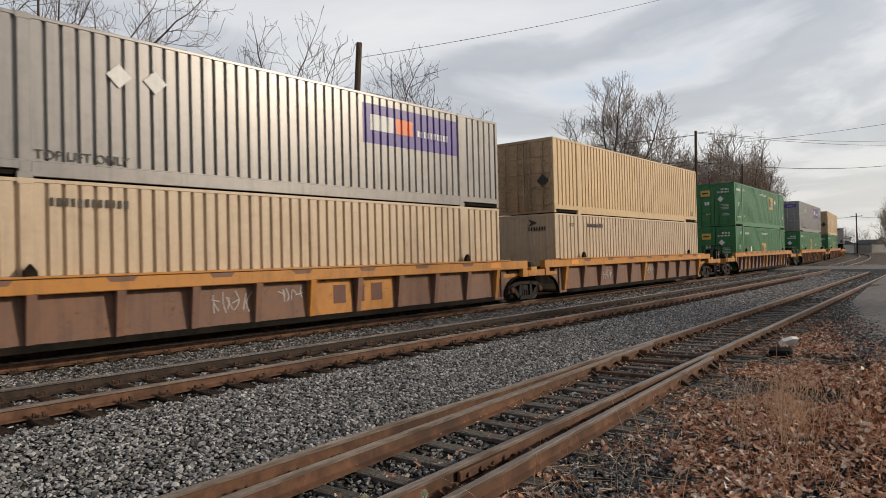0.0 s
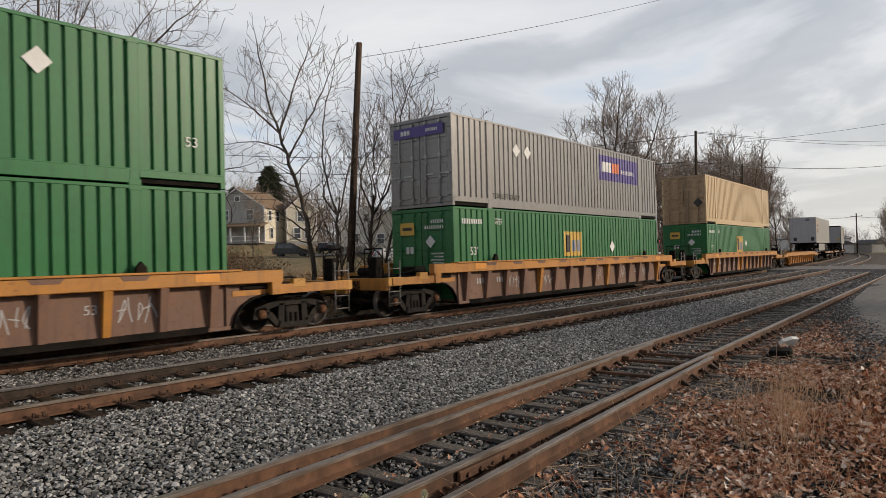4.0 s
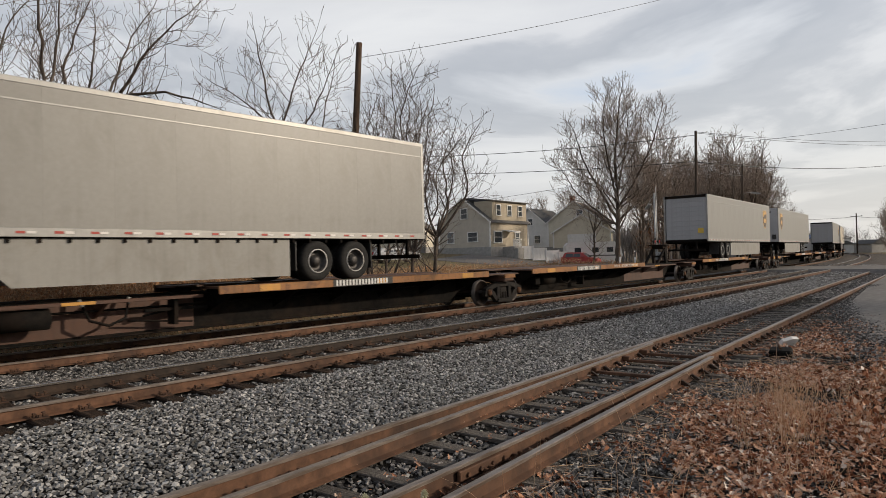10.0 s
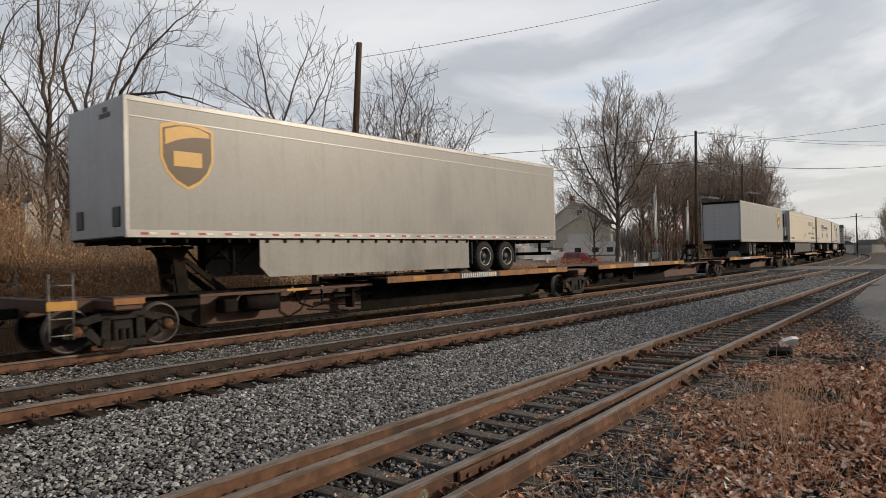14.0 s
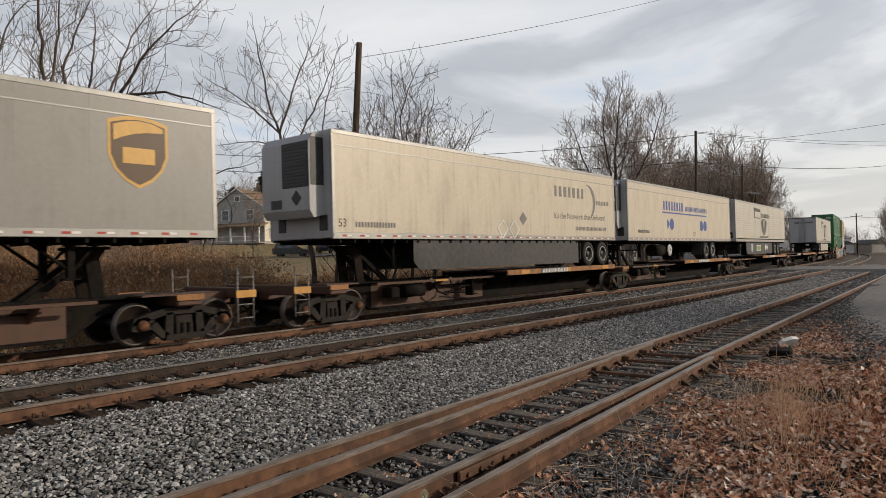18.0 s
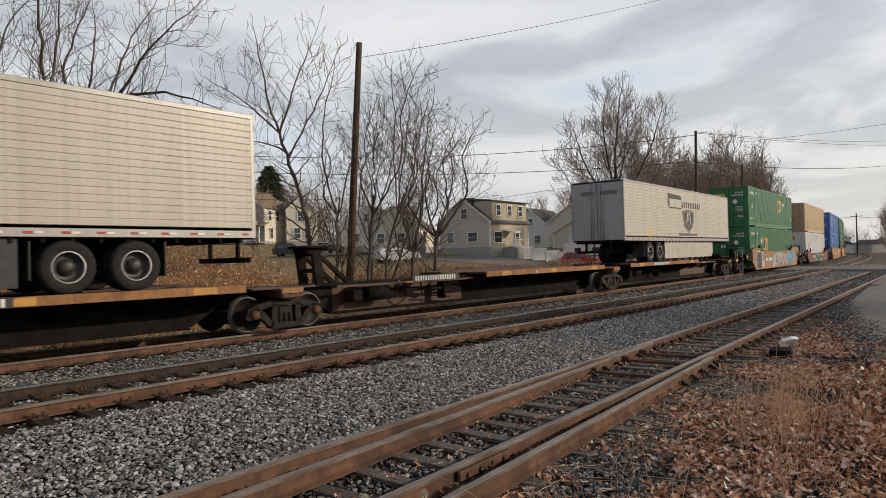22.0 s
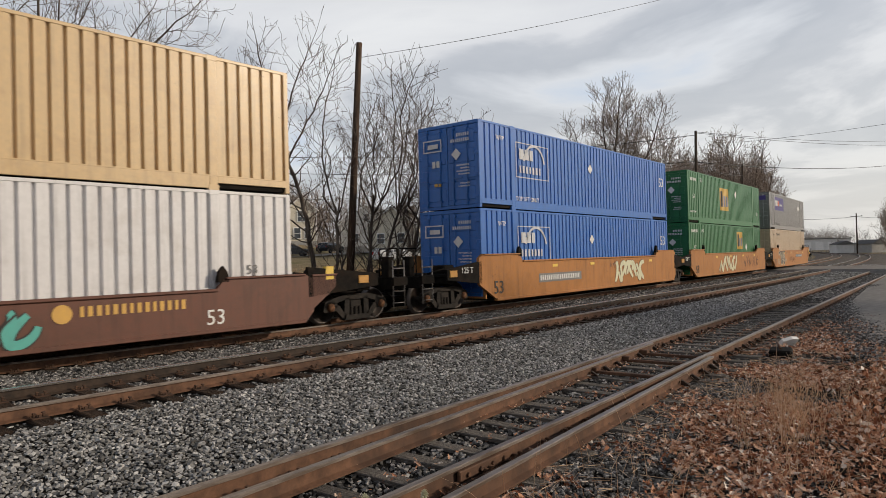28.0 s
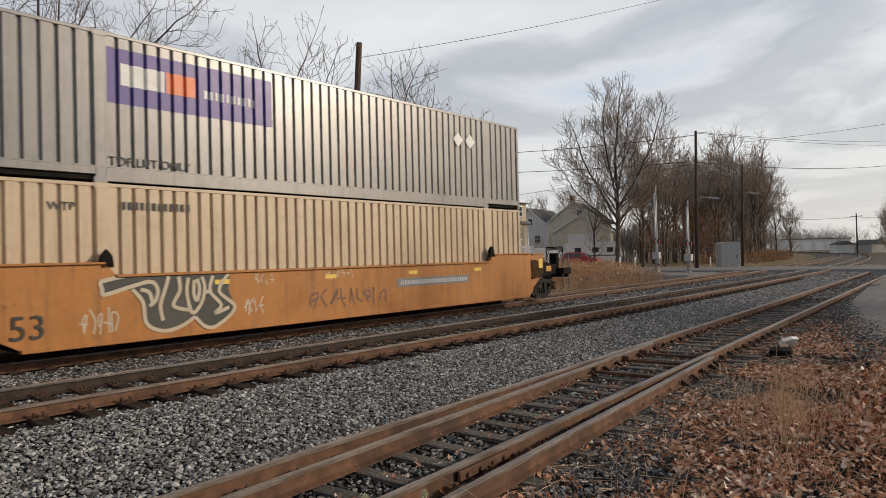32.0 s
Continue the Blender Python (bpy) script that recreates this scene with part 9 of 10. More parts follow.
def conifer(label, x, y, h, r, seed, z=None, round_top=False):
    rr = random.Random(seed)
    t = thing("conifer", label, "tree", "", pose(x, y, (ground_z(x, y) if z is None else z)))
    part("trunk", Geo().tube((0, 0, -0.3), (0, 0, h * 0.95), 0.22, 0.04, 8), BARK, t)
    segs = []
    for _ in range(900):
        u = rr.random() ** 0.8
        zz = h * (0.08 + 0.92 * u) if not round_top else h * (0.35 + 0.63 * u)
        rad = r * (1 - u) ** 0.85 + 0.12 if not round_top else r * math.sin(math.pi * min(0.97, 0.12 + 0.85 * u)) ** 0.7
        a = rr.uniform(0, 6.283)
        rad *= rr.uniform(0.55, 1.05)
        b = Vector((math.cos(a) * rad * 0.3, math.sin(a) * rad * 0.3, zz))
        e = Vector((math.cos(a) * rad, math.sin(a) * rad, zz - rad * 0.22 + rr.gauss(0, 0.15)))
        segs.append((b, e, 0.17, 0.05, 2))
        for _ in range(3):
            c = b.lerp(e, rr.uniform(0.3, 1))
            segs.append((c, c + Vector((rr.gauss(0, 0.4), rr.gauss(0, 0.4), rr.gauss(-0.1, 0.2))), 0.12, 0.03, 2))
    v, f = tubes(segs, 3)
    part("crown", raw_mesh("crown", v, f, NEEDLES), NEEDLES, t, "dark green needle boughs")
    return t


conifer("dark green spruce beside a house", 62.4, 111.0, 10.5, 3.4, 1, 5.6)
conifer("dark green spruce behind a house", 64.0, 101.5, 9.0, 2.6, 2, 5.2)
conifer("tall round-topped pine behind the houses", 77.1, 109.6, 19.5, 3.9, 3, None, True)
conifer("clipped dark evergreen by a porch", 57.2, 86.0, 3.8, 1.3, 4, 4.0)


# brush on the bank: stems, side twigs, withered leaves
def brush_patch(name, seed, n, place, hmin, hmax, material, label, twigs=3, r=0.006):
    rr = random.Random(seed)
    segs = []
    for _ in range(n):
        x, y, k = place(rr)
        z = ground_z(x, y) - 0.05
        h = rr.uniform(hmin, hmax) * k
        p = Vector((x, y, z))
        d = Vector((rr.gauss(0, 0.30), rr.gauss(0, 0.30), 1)).normalized()
        m = p + d * h * 0.55
        e = m + (d + Vector((rr.gauss(0, 0.35), rr.gauss(0, 0.35), 0.1))).normalized() * h * 0.5
        segs += [(p, m, r, r * 0.75, 0), (m, e, r * 0.75, r * 0.35, 0)]
        for _ in range(twigs):
            b = p.lerp(m, rr.uniform(0.4, 1.0)) if rr.random() < 0.5 else m.lerp(e, rr.random())
            segs.append((b, b + Vector((rr.gauss(0, 0.2), rr.gauss(0, 0.2), rr.uniform(0.0, 0.28))) * h, r * 0.55, r * 0.25, 1))
    v, f = tubes(segs, 3)
    return tagged(new(name, raw_mesh(name, v, f, material)), label, "brush", kind="stuff")


def on_bank(lo, hi, o0, o1, dens=None):
    def f(r):
        s = r.uniform(lo, hi)
        o = r.uniform(o0, o1)
        x, y, _ = track(s, o)
        return x, y, 0.65 + 0.5 * (0.5 + noise.noise((x * 0.45, y * 0.45, 2.0)))
    return f


brush_patch("bank_brush", 1, 6500, on_bank(1.5, 14.8, 5.0, 12), 0.9, 2.1, BRUSH, "dense tan and brown dead brush on the bank", 5, 0.006)
brush_patch("bank_brush_tall", 2, 3600, on_bank(1.0, 14.2, 8.0, 17), 2.0, 3.1, BRUSH_GREY, "taller grey-brown dead brush on the bank", 6, 0.008)
brush_patch("thicket", 3, 1900, on_bank(1.0, 7.6, 8.0, 16), 2.6, 4.4, BRUSH, "russet thicket at the end of the bank", 6, 0.010)
brush_patch("bank_grass", 4, 6600, on_bank(2, 44, 3.9, 7.5), 0.35, 0.9, BRUSH, "tan dead grass along the track", 2, 0.005)
brush_patch("bank_weeds", 5, 4600, on_bank(14, 49.5, 6.0, 20), 0.5, 1.1, BRUSH, "brown weeds on the bank", 3, 0.008)
brush_patch("crossing_brush", 6, 1500, on_bank(36, 49.5, 4.4, 9.5), 0.4, 1.15, BRUSH_GREY, "reddish brown brush near the crossing", 5, 0.010)
brush_patch("wood_edge_brush", 7, 1500, on_bank(93, 140, 7, 15), 0.7, 2.2, BRUSH_GREY, "russet brush at the wood's edge", 4, 0.022)


def leaf_cloud(name, seed, n, place, zlo, zhi, size, material, label):
    rr = random.Random(seed)
    c = []
    for _ in range(n):
        x, y, k = place(rr)
        c.append((x, y, ground_z(x, y) + rr.uniform(zlo, zhi) * k))
    return scatter_leaves(name, np.array(c), rng.uniform(size * 0.6, size * 1.3, n), material, label, 1.2)


brush_patch("weed_hedge", 8, 5200, on_bank(14.5, 44, 6.5, 10.5), 0.6, 1.3, BRUSH, "tall tan dead weeds along the bank", 4, 0.008)
brush_patch("bank_shrubs", 9, 1500, on_bank(9, 16, 8.5, 13), 1.2, 2.6, BRUSH_GREY, "grey-brown leafless shrubs behind the weeds", 7, 0.009)
leaf_cloud("weed_leaves", 16, 12000, on_bank(14.5, 50, 6.0, 10.5), 0.1, 1.2, 0.05, RUSSET, "withered leaves among the weeds")
leaf_cloud("bank_leaves", 11, 42000, on_bank(1.5, 14.8, 5.0, 15), 0.3, 2.2, 0.046, RUSSET, "withered russet leaves in the bank's brush")
leaf_cloud("thicket_leaves", 12, 11000, on_bank(1.0, 7.4, 8.0, 15), 0.3, 4.2, 0.05, RUSSET, "withered russet leaves in the thicket")
leaf_cloud("crossing_leaves", 13, 2200, on_bank(36, 49.5, 4.4, 9.5), 0.05, 0.9, 0.05, LEAVES, "withered leaves in the brush near the crossing")
leaf_cloud("wood_leaves", 14, 4000, on_bank(93, 135, 6.5, 14), 0.05, 1.6, 0.10, OAK, "withered leaves at the wood's edge")
leaf_cloud("oak_leaves", 15, 1500, on_bank(84, 94, 10, 20), 2.5, 7.5, 0.11, OAK, "brown oak leaves still on the branches")


# ---------------------------------------------------------------- houses
def wall_boards(x0, x1, z0, z1, pitch=0.16):
    """Lapped boards as a saw-tooth sheet on a wall that faces -y."""
    n = max(1, round((z1 - z0) / pitch))
    p = (z1 - z0) / n
    vs, fs = [], []
    for i in range(n):
        zb = z0 + i * p
        vs += [(x0, -0.022, zb), (x1, -0.022, zb), (x1, -0.004, zb + p), (x0, -0.004, zb + p)]
        k = 4 * i
        fs.append((k, k + 1, k + 2, k + 3))
        if i:
            fs.append((k - 1, k - 2, k + 1, k))
    return vs, fs


def window(parent, x, y, z, w, h, rz, trim=None):
    """A sash window: frame, sill, two panes."""
    m = pose(x, y, z, 0, 0, rz)
    t = trim or TRIM_WHITE
    g = Geo()
    for a, b, c, d in ((-w / 2 - 0.1, -w / 2, 0, h), (w / 2, w / 2 + 0.1, 0, h), (-w / 2 - 0.1, w / 2 + 0.1, h, h + 0.12), (-w / 2, w / 2, h * 0.5 - 0.03, h * 0.5 + 0.03)):
        g.box(a, b, -0.07, 0.0, c, d)
    win = part("window", g, t, parent, "", m)
    part("sill", Geo().box(-w / 2 - 0.14, w / 2 + 0.14, -0.12, 0.0, -0.08, 0.0), t, win)
    for c, d in ((0.0, h * 0.5 - 0.03), (h * 0.5 + 0.03, h)):
        part("pane", Geo().box(-w / 2, w / 2, -0.035, -0.02, c, d), GLASS, win)
    return win


def house(label, x, y, z, rz, w, d, eave, ridge, mats, gable_split=None, windows=(), side_windows=(), roof=None, over=0.35, base=0.5, chimney=None, cat="house"):
    """A gabled house; its gable faces -y before the turn rz. mats: gable wall, side wall, optional upper gable."""
    h = thing("house", label, cat, "", pose(x, y, z, 0, 0, rz))
    gm, sm = mats[0], mats[1]
    up = mats[2] if len(mats) > 2 else gm
    zs = gable_split if gable_split is not None else eave
    part("foundation", Geo().box(-w / 2 - 0.03, w / 2 + 0.03, -0.03, d + 0.03, -2.0, base), FOUNDATION, h)
    for yy, rot in ((0.0, 0), (d, 180)):
        g = Geo()
        g.add(*wall_boards(-w / 2, w / 2, base, zs))
        g.box(-w / 2, w / 2, 0.0, 0.12, base, zs)
        part("gable_wall", g, gm, h, "", pose(0, yy, 0, 0, 0, rot))
        n = 16
        gvs, gfs = [], []
        for i in range(n):     # boards narrowing up the gable
            for v, dy in ((zs + (ridge - zs) * i / n, -0.022), (zs + (ridge - zs) * (i + 1) / n, -0.004)):
                half_w = w / 2 if v <= eave else w / 2 * (ridge - v) / (ridge - eave)
                gvs += [(-half_w, dy, v), (half_w, dy, v)]
        for i in range(2 * n - 1):
            gfs.append((2 * i, 2 * i + 1, 2 * i + 3, 2 * i + 2))
        g = Geo().add(gvs, gfs)
        part("gable_upper", g, up, h, "", pose(0, yy, 0, 0, 0, rot))
    for s in (-1, 1):
        g = Geo()
        vs, fs = wall_boards(0.0, d, base, eave)
        g.add(vs, fs)
        g.box(0.0, d, 0.0, 0.12, base, eave)
        part("side_wall", g, sm, h, "", pose(s * w / 2, 0 if s > 0 else d, 0, 0, 0, 90 if s > 0 else -90))
    rise = (ridge - eave) / (w / 2)
    for s in (-1, 1):
        xo = s * (w / 2 + over)
        zo = eave - over * rise
        rows = 14
        edge = [(xo, zo)]
        for i in range(rows):   # shingle courses
            for t, up in ((i / rows, 0.09), ((i + 1) / rows, 0.06)):
                edge.append((xo * (1 - t), zo + (ridge - zo) * t + up))
        edge.append((0.0, ridge))
        rvs = [(ex, yy, ez) for ex, ez in edge for yy in (-over, d + over)]
        k = len(edge)
        g = Geo().add(rvs, [(2 * i, 2 * i + 1, (2 * i + 3) % (2 * k), (2 * i + 2) % (2 * k)) for i in range(k)])
        part("roof", g, roof or ROOF_GREY, h)
        for yy in (-over, d + over):
            part("barge_board", Geo().add([(xo, yy - 0.03, zo - 0.10), (xo, yy + 0.03, zo - 0.10), (0, yy + 0.03, ridge - 0.10), (0, yy - 0.03, ridge - 0.10), (xo, yy - 0.03, zo + 0.10), (xo, yy + 0.03, zo + 0.10), (0, yy + 0.03, ridge + 0.10), (0, yy - 0.03, ridge + 0.10)],
                 [(0, 1, 2, 3), (4, 7, 6, 5), (0, 4, 5, 1), (3, 2, 6, 7), (0, 3, 7, 4), (1, 5, 6, 2)]), TRIM_WHITE, h)
    for s in (-1, 1):
        for yy in (-0.03, d + 0.03):
            part("corner_board", Geo().box(s * w / 2 - 0.09, s * w / 2 + 0.09, yy - 0.05, yy + 0.05, base, eave), TRIM_WHITE, h)
    for wx, wz, ww, wh in windows:
        window(h, wx, -0.03, wz, ww, wh, 0)
    for wy, wz, ww, wh in side_windows:
        window(h, w / 2 + 0.03, wy, wz, ww, wh, 90)
    if chimney:
        part("chimney", Geo().box(chimney[0] - 0.35, chimney[0] + 0.35, chimney[1] - 0.35, chimney[1] + 0.35, eave, ridge + 1.1).box(chimney[0] - 0.42, chimney[0] + 0.42, chimney[1] - 0.42, chimney[1] + 0.42, ridge + 1.0, ridge + 1.12), BRICK_RED, h)
    return h


house("olive-green and white gabled house", 55.5, 106.5, 6.0, -22, 8.6, 9.5, 3.3, 6.9, (SIDING_WHITE, SIDING_WHITE, SIDING_GREEN), 2.75, [(-1.3, 3.6, 0.95, 1.35), (1.5, 3.6, 0.95, 1.35), (-1.3, 0.95, 0.9, 1.3), (0.9, 0.95, 0.9, 1.3), (0.0, 5.6, 0.7, 0.7)], [(3, 1, 1, 1.3)], ROOF_GREY)
# gable grey, sides cream: shade and sun are put into the siding colours
h2 = house("two-storey house with a shade-grey gable, a brown roof and a porch", 53.6, 84.0, 4.05, -62, 8.2, 9.0, 5.4, 8.1, (SIDING_GREY, SIDING_CREAM, SIDING_GREY), 5.4, [(-1.9, 3.6, 1.0, 1.35), (1.9, 3.6, 1.0, 1.35), (0.0, 6.3, 0.6, 0.6)], [(1.6, 3.5, 0.9, 1.4), (4.0, 3.5, 0.9, 1.4), (2.0, 1.0, 0.9, 1.4)], ROOF_BROWN)
g = Geo()
g.add([(-4.7, -2.3, 2.65), (4.7, -2.3, 2.65), (4.7, 0, 3.15), (-4.7, 0, 3.15), (-4.7, -2.3, 2.45), (4.7, -2.3, 2.45), (4.7, 0, 2.95), (-4.7, 0, 2.95)], [(0, 1, 2, 3), (4, 7, 6, 5), (0, 4, 5, 1), (1, 5, 6, 2), (3, 7, 4, 0)])
part("porch_roof", g, ROOF_BROWN, h2)
part("porch_floor", Geo().box(-4.4, 4.4, -2.2, -0.05, 0.2, 0.4), FOUNDATION, h2)
for k in range(5):
    part("porch_post", Geo().box(-4.3 + k * 2.15 - 0.09, -4.3 + k * 2.15 + 0.09, -2.15, -1.97, 0.4, 2.5, 0.01), TRIM_WHITE, h2)
part("porch_rail", Geo().box(-4.3, 4.3, -2.1, -2.03, 1.15, 1.23).box(-4.3, 4.3, -2.1, -2.03, 0.55, 0.62), TRIM_WHITE, h2)
wing = house("cream gabled wing with white bay windows", 61.6, 79.8, 4.05, -28, 4.3, 6.0, 5.2, 7.2, (SIDING_CREAM, SIDING_CREAM, SIDING_CREAM), 5.0, [(0.0, 3.4, 1.2, 1.5), (-0.7, 0.9, 0.9, 1.5), (0.8, 0.9, 0.9, 1.5)], [], ROOF_BROWN)
h3 = house("beige clapboard house with a dormered side", 63.6, 50.9, 2.25, -87, 7.6, 8.6, 3.6, 6.5, (SIDING_BEIGE, SIDING_TAN, SIDING_BEIGE), 3.6, [(-2.0, 1.1, 0.95, 1.25), (1.3, 1.2, 1.3, 1.05), (0.1, 4.0, 0.85, 1.15)], [(1.6, 1.0, 1.6, 1.3), (6.0, 1.0, 0.9, 1.2)], ROOF_GREY)
g = Geo()
vs, fs = wall_boards(0.6, 8.5, 3.4, 6.0)
g.add(vs, fs)
g.box(0.6, 8.5, 0.0, 2.6, 3.4, 6.0)
part("dormer_wall", g, SIDING_TAN, h3, "sunlit tan clapboard dormer", pose(3.75, 0, 0, 0, 0, 90))
part("dormer_roof", Geo().prism([(0.4, 6.55), (4.1, 6.05), (4.1, 5.95), (0.4, 6.4)], "y", 0.4, 8.8), ROOF_GREY, h3)
for wy in (1.9, 4.4, 6.9):
    window(h3, 3.78, wy, 4.3, 0.85, 1.2, 90)
part("porch_canopy", Geo().prism([(3.8, 2.55), (5.3, 2.3), (5.3, 2.2), (3.8, 2.45)], "y", 2.6, 4.6), TRIM_WHITE, h3)
part("porch_steps", Geo().box(3.8, 5.4, 2.7, 4.5, -1.0, 0.5).box(5.4, 5.8, 2.9, 4.3, -1.0, 0.25), FOUNDATION, h3)
for k in range(9):
    part("porch_baluster", Geo().box(5.28, 5.34, 2.7 + k * 0.22, 2.74 + k * 0.22, 0.5, 1.35), TRIM_WHITE, h3)
part("porch_rail", Geo().box(5.26, 5.36, 2.65, 4.55, 1.32, 1.40), TRIM_WHITE, h3)
house("pale blue-grey gabled house", 88.0, 57.5, 2.3, -80, 7.0, 10.0, 3.6, 6.6, (SIDING_WHITE, SIDING_CREAM), 3.6, [(0.3, 4.0, 0.7, 0.9), (1.4, 1.2, 0.9, 1.1)], [(3, 1.1, 0.9, 1.2)], ROOF_GREY)
house("cream house with a dark-edged roof", 88.5, 49.8, 2.3, -72, 8.0, 9.0, 4.2, 7.2, (SIDING_CREAM, SIDING_CREAM), 4.2, [(0.8, 4.7, 0.8, 1.1), (-2.0, 1.2, 0.9, 1.2)], [(3, 1.1, 0.9, 1.2)], ROOF_BROWN, chimney=(-1.0, 4.0))
gar = house("low cream garage with a wide door", 81.5, 44.8, 2.0, -66, 7.6, 7.0, 2.7, 5.0, (SIDING_CREAM, SIDING_CREAM), 2.7, [], [], ROOF_GREY, cat="garage")
g = Geo()
for k in range(4):
    g.box(-1.9, 1.9, -0.06, 0.0, 0.15 + k * 0.55, 0.68 + k * 0.55, 0.01)
part("garage_door", g, TRIM_WHITE, gar, "white sectional garage door")
house("white house half hidden by trees", 39.0, 107.0, 5.4, -25, 9.5, 8.0, 5.2, 8.2, (SIDING_WHITE, SIDING_WHITE), 5.2, [(-2, 3.4, 1, 1.3), (2, 3.4, 1, 1.3), (0, 1, 1, 1.3)], [], ROOF_BROWN)
house("grey house behind the bare trees", 73.0, 78.0, 3.2, -60, 8.5, 9.0, 4.2, 7.0, (SIDING_WHITE, SIDING_CREAM), 4.2, [(-2, 1.2, 1, 1.3), (1.5, 1.2, 1, 1.3), (0, 4.6, 0.8, 1)], [(3, 1.2, 1, 1.3)], ROOF_GREY)
house("pale house behind the bare trees", 62.5, 62.0, 2.6, -62, 7.0, 8.0, 3.2, 5.8, (SIDING_CREAM, SIDING_CREAM), 3.2, [(-1.6, 1.1, 0.9, 1.2), (1.2, 1.1, 0.9, 1.2)], [(3, 1.2, 1, 1.3)], ROOF_GREY)

# a fence by the third house
fence = thing("garden_fence", "white vinyl garden fence with closed panels", "fence")
fx0, fy0, fx1, fy1 = 68.2, 45.9, 76.0, 41.6
fa = math.degrees(math.atan2(fy1 - fy0, fx1 - fx0))
for k in range(6):
    t = k / 5
    px, py = fx0 + (fx1 - fx0) * t, fy0 + (fy1 - fy0) * t
    pz = ground_z(px, py)
    part("fence_post", Geo().box(-0.07, 0.07, -0.07, 0.07, -0.3, 1.75, 0.01).box(-0.09, 0.09, -0.09, 0.09, 1.75, 1.82, 0.02), FENCE_WHITE, fence, "", pose(px, py, pz, 0, 0, fa))
    if k < 5:
        g = Geo()
        L = math.hypot(fx1 - fx0, fy1 - fy0) / 5
        for b in range(9):
            g.box(0.08 + (L - 0.16) * b / 9 + 0.006, 0.08 + (L - 0.16) * (b + 1) / 9 - 0.006, -0.02, 0.02, 0.05, 1.45)
        g.box(0.07, L - 0.07, -0.035, 0.035, 1.42, 1.55)
        g.box(0.07, L - 0.07, -0.035, 0.035, 0.0, 0.12)
        part("fence_panel", g, FENCE_WHITE, fence, "", pose(px, py, pz, 0, 0, fa))


# ---------------------------------------------------------------- parked vehicles
def car(label, x, y, z, rz, paint, suv=True, name="parked_car"):
    c = thing(name, label, "car", "", pose(x, y, z, 0, 0, rz))
    hgt = 1.68 if suv else 1.45
    body = [(-2.25, 0.42), (-2.28, 0.75), (-2.18, 1.0), (-2.05, 1.08), (1.0, 1.02), (1.95, 0.92), (2.22, 0.78), (2.28, 0.45), (2.1, 0.30), (-2.1, 0.30)]
    g = Geo()
    g.prism(body, "y", -0.86, 0.86)
    g.prism([(-2.2, 0.5), (-2.0, 0.95), (1.9, 0.86), (2.2, 0.5)], "y", -0.90, 0.90)
    part("body", g, paint, c)
    roof = [(-2.1, 1.06), (-1.85, hgt - 0.08), (-1.5, hgt), (0.1, hgt - 0.02), (0.45, hgt - 0.12), (1.15, 1.02)]
    g = Geo()
    n = len(roof)
    vs = [(a, -0.80 + 0.16 * (b - 1.02) / (hgt - 1.02), b) for a, b in roof] + [(a, 0.80 - 0.16 * (b - 1.02) / (hgt - 1.02), b) for a, b in roof]
    g.add(vs, [tuple(range(n)), tuple(range(2 * n - 1, n - 1, -1))] + [(i, n + i, n + i + 1, i + 1) for i in range(n - 1)])
    part("cabin", g, paint, c)
    for s in (-1, 1):
        for a, b in ((-1.72, -0.75), (-0.68, 0.18), (0.24, 0.80)):
            k = 0.12 if b > 0.5 else 0.0
            g = Geo()
            ya, yb = s * 0.795, s * 0.68
            top = hgt - 0.18 - (0.24 if b > 0.5 else 0)
            g.add([(a, ya + s * 0.012, 1.08), (b + k, ya + s * 0.012, 1.08), (b - k, yb + s * 0.012, top), (a + (0.12 if a < -1.5 else 0), yb + s * 0.012, top), (a, ya - s * 0.02, 1.08), (b + k, ya - s * 0.02, 1.08), (b - k, yb - s * 0.02, top), (a + (0.12 if a < -1.5 else 0), yb - s * 0.02, top)],
                  [(0, 1, 2, 3), (4, 7, 6, 5), (0, 4, 5, 1), (2, 6, 7, 3)])
            part("side_window", g, GLASS, c)
        part("door_handle", Geo().box(-0.55, -0.35, s * 0.90 - 0.02, s * 0.90 + 0.02, 0.88, 0.92), paint, c)
        part("mirror", Geo().box(0.72, 0.88, min(s * 0.86, s * 1.05), max(s * 0.86, s * 1.05), 1.04, 1.18, 0.03), paint, c)
        part("headlight", Geo().box(2.0, 2.24, s * 0.66 - 0.16, s * 0.66 + 0.16, 0.72, 0.86, 0.03), HUB_METAL, c)
        part("tail_light", Geo().box(-2.29, -2.15, s * 0.72 - 0.1, s * 0.72 + 0.1, 0.8, 1.1, 0.02), SIGNAL_RED, c)
    part("windscreen", Geo().add([(0.50, -0.62, hgt - 0.14), (0.50, 0.62, hgt - 0.14), (1.16, 0.74, 1.05), (1.16, -0.74, 1.05), (0.46, -0.62, hgt - 0.18), (0.46, 0.62, hgt - 0.18), (1.12, 0.74, 1.0), (1.12, -0.74, 1.0)], [(0, 1, 2, 3), (4, 7, 6, 5), (0, 4, 5, 1), (1, 5, 6, 2), (3, 7, 4, 0)]), GLASS, c)
    for wx in (-1.4, 1.4):
        for s in (-1, 1):
            w = part("wheel", Geo().lathe([(0.20, -0.09), (0.31, -0.1), (0.335, -0.06), (0.335, 0.06), (0.31, 0.1), (0.20, 0.09)], "y", 20), TYRE, c, "", pose(wx, s * 0.80, 0.335))
            part("rim", Geo().lathe([(0.205, -0.085), (0.19, -0.05), (0.05, -0.07), (0.002, -0.07)], "y", 14).lathe([(0.205, 0.085), (0.19, 0.05), (0.05, 0.07), (0.002, 0.07)], "y", 14), HUB_METAL, w)
    return c


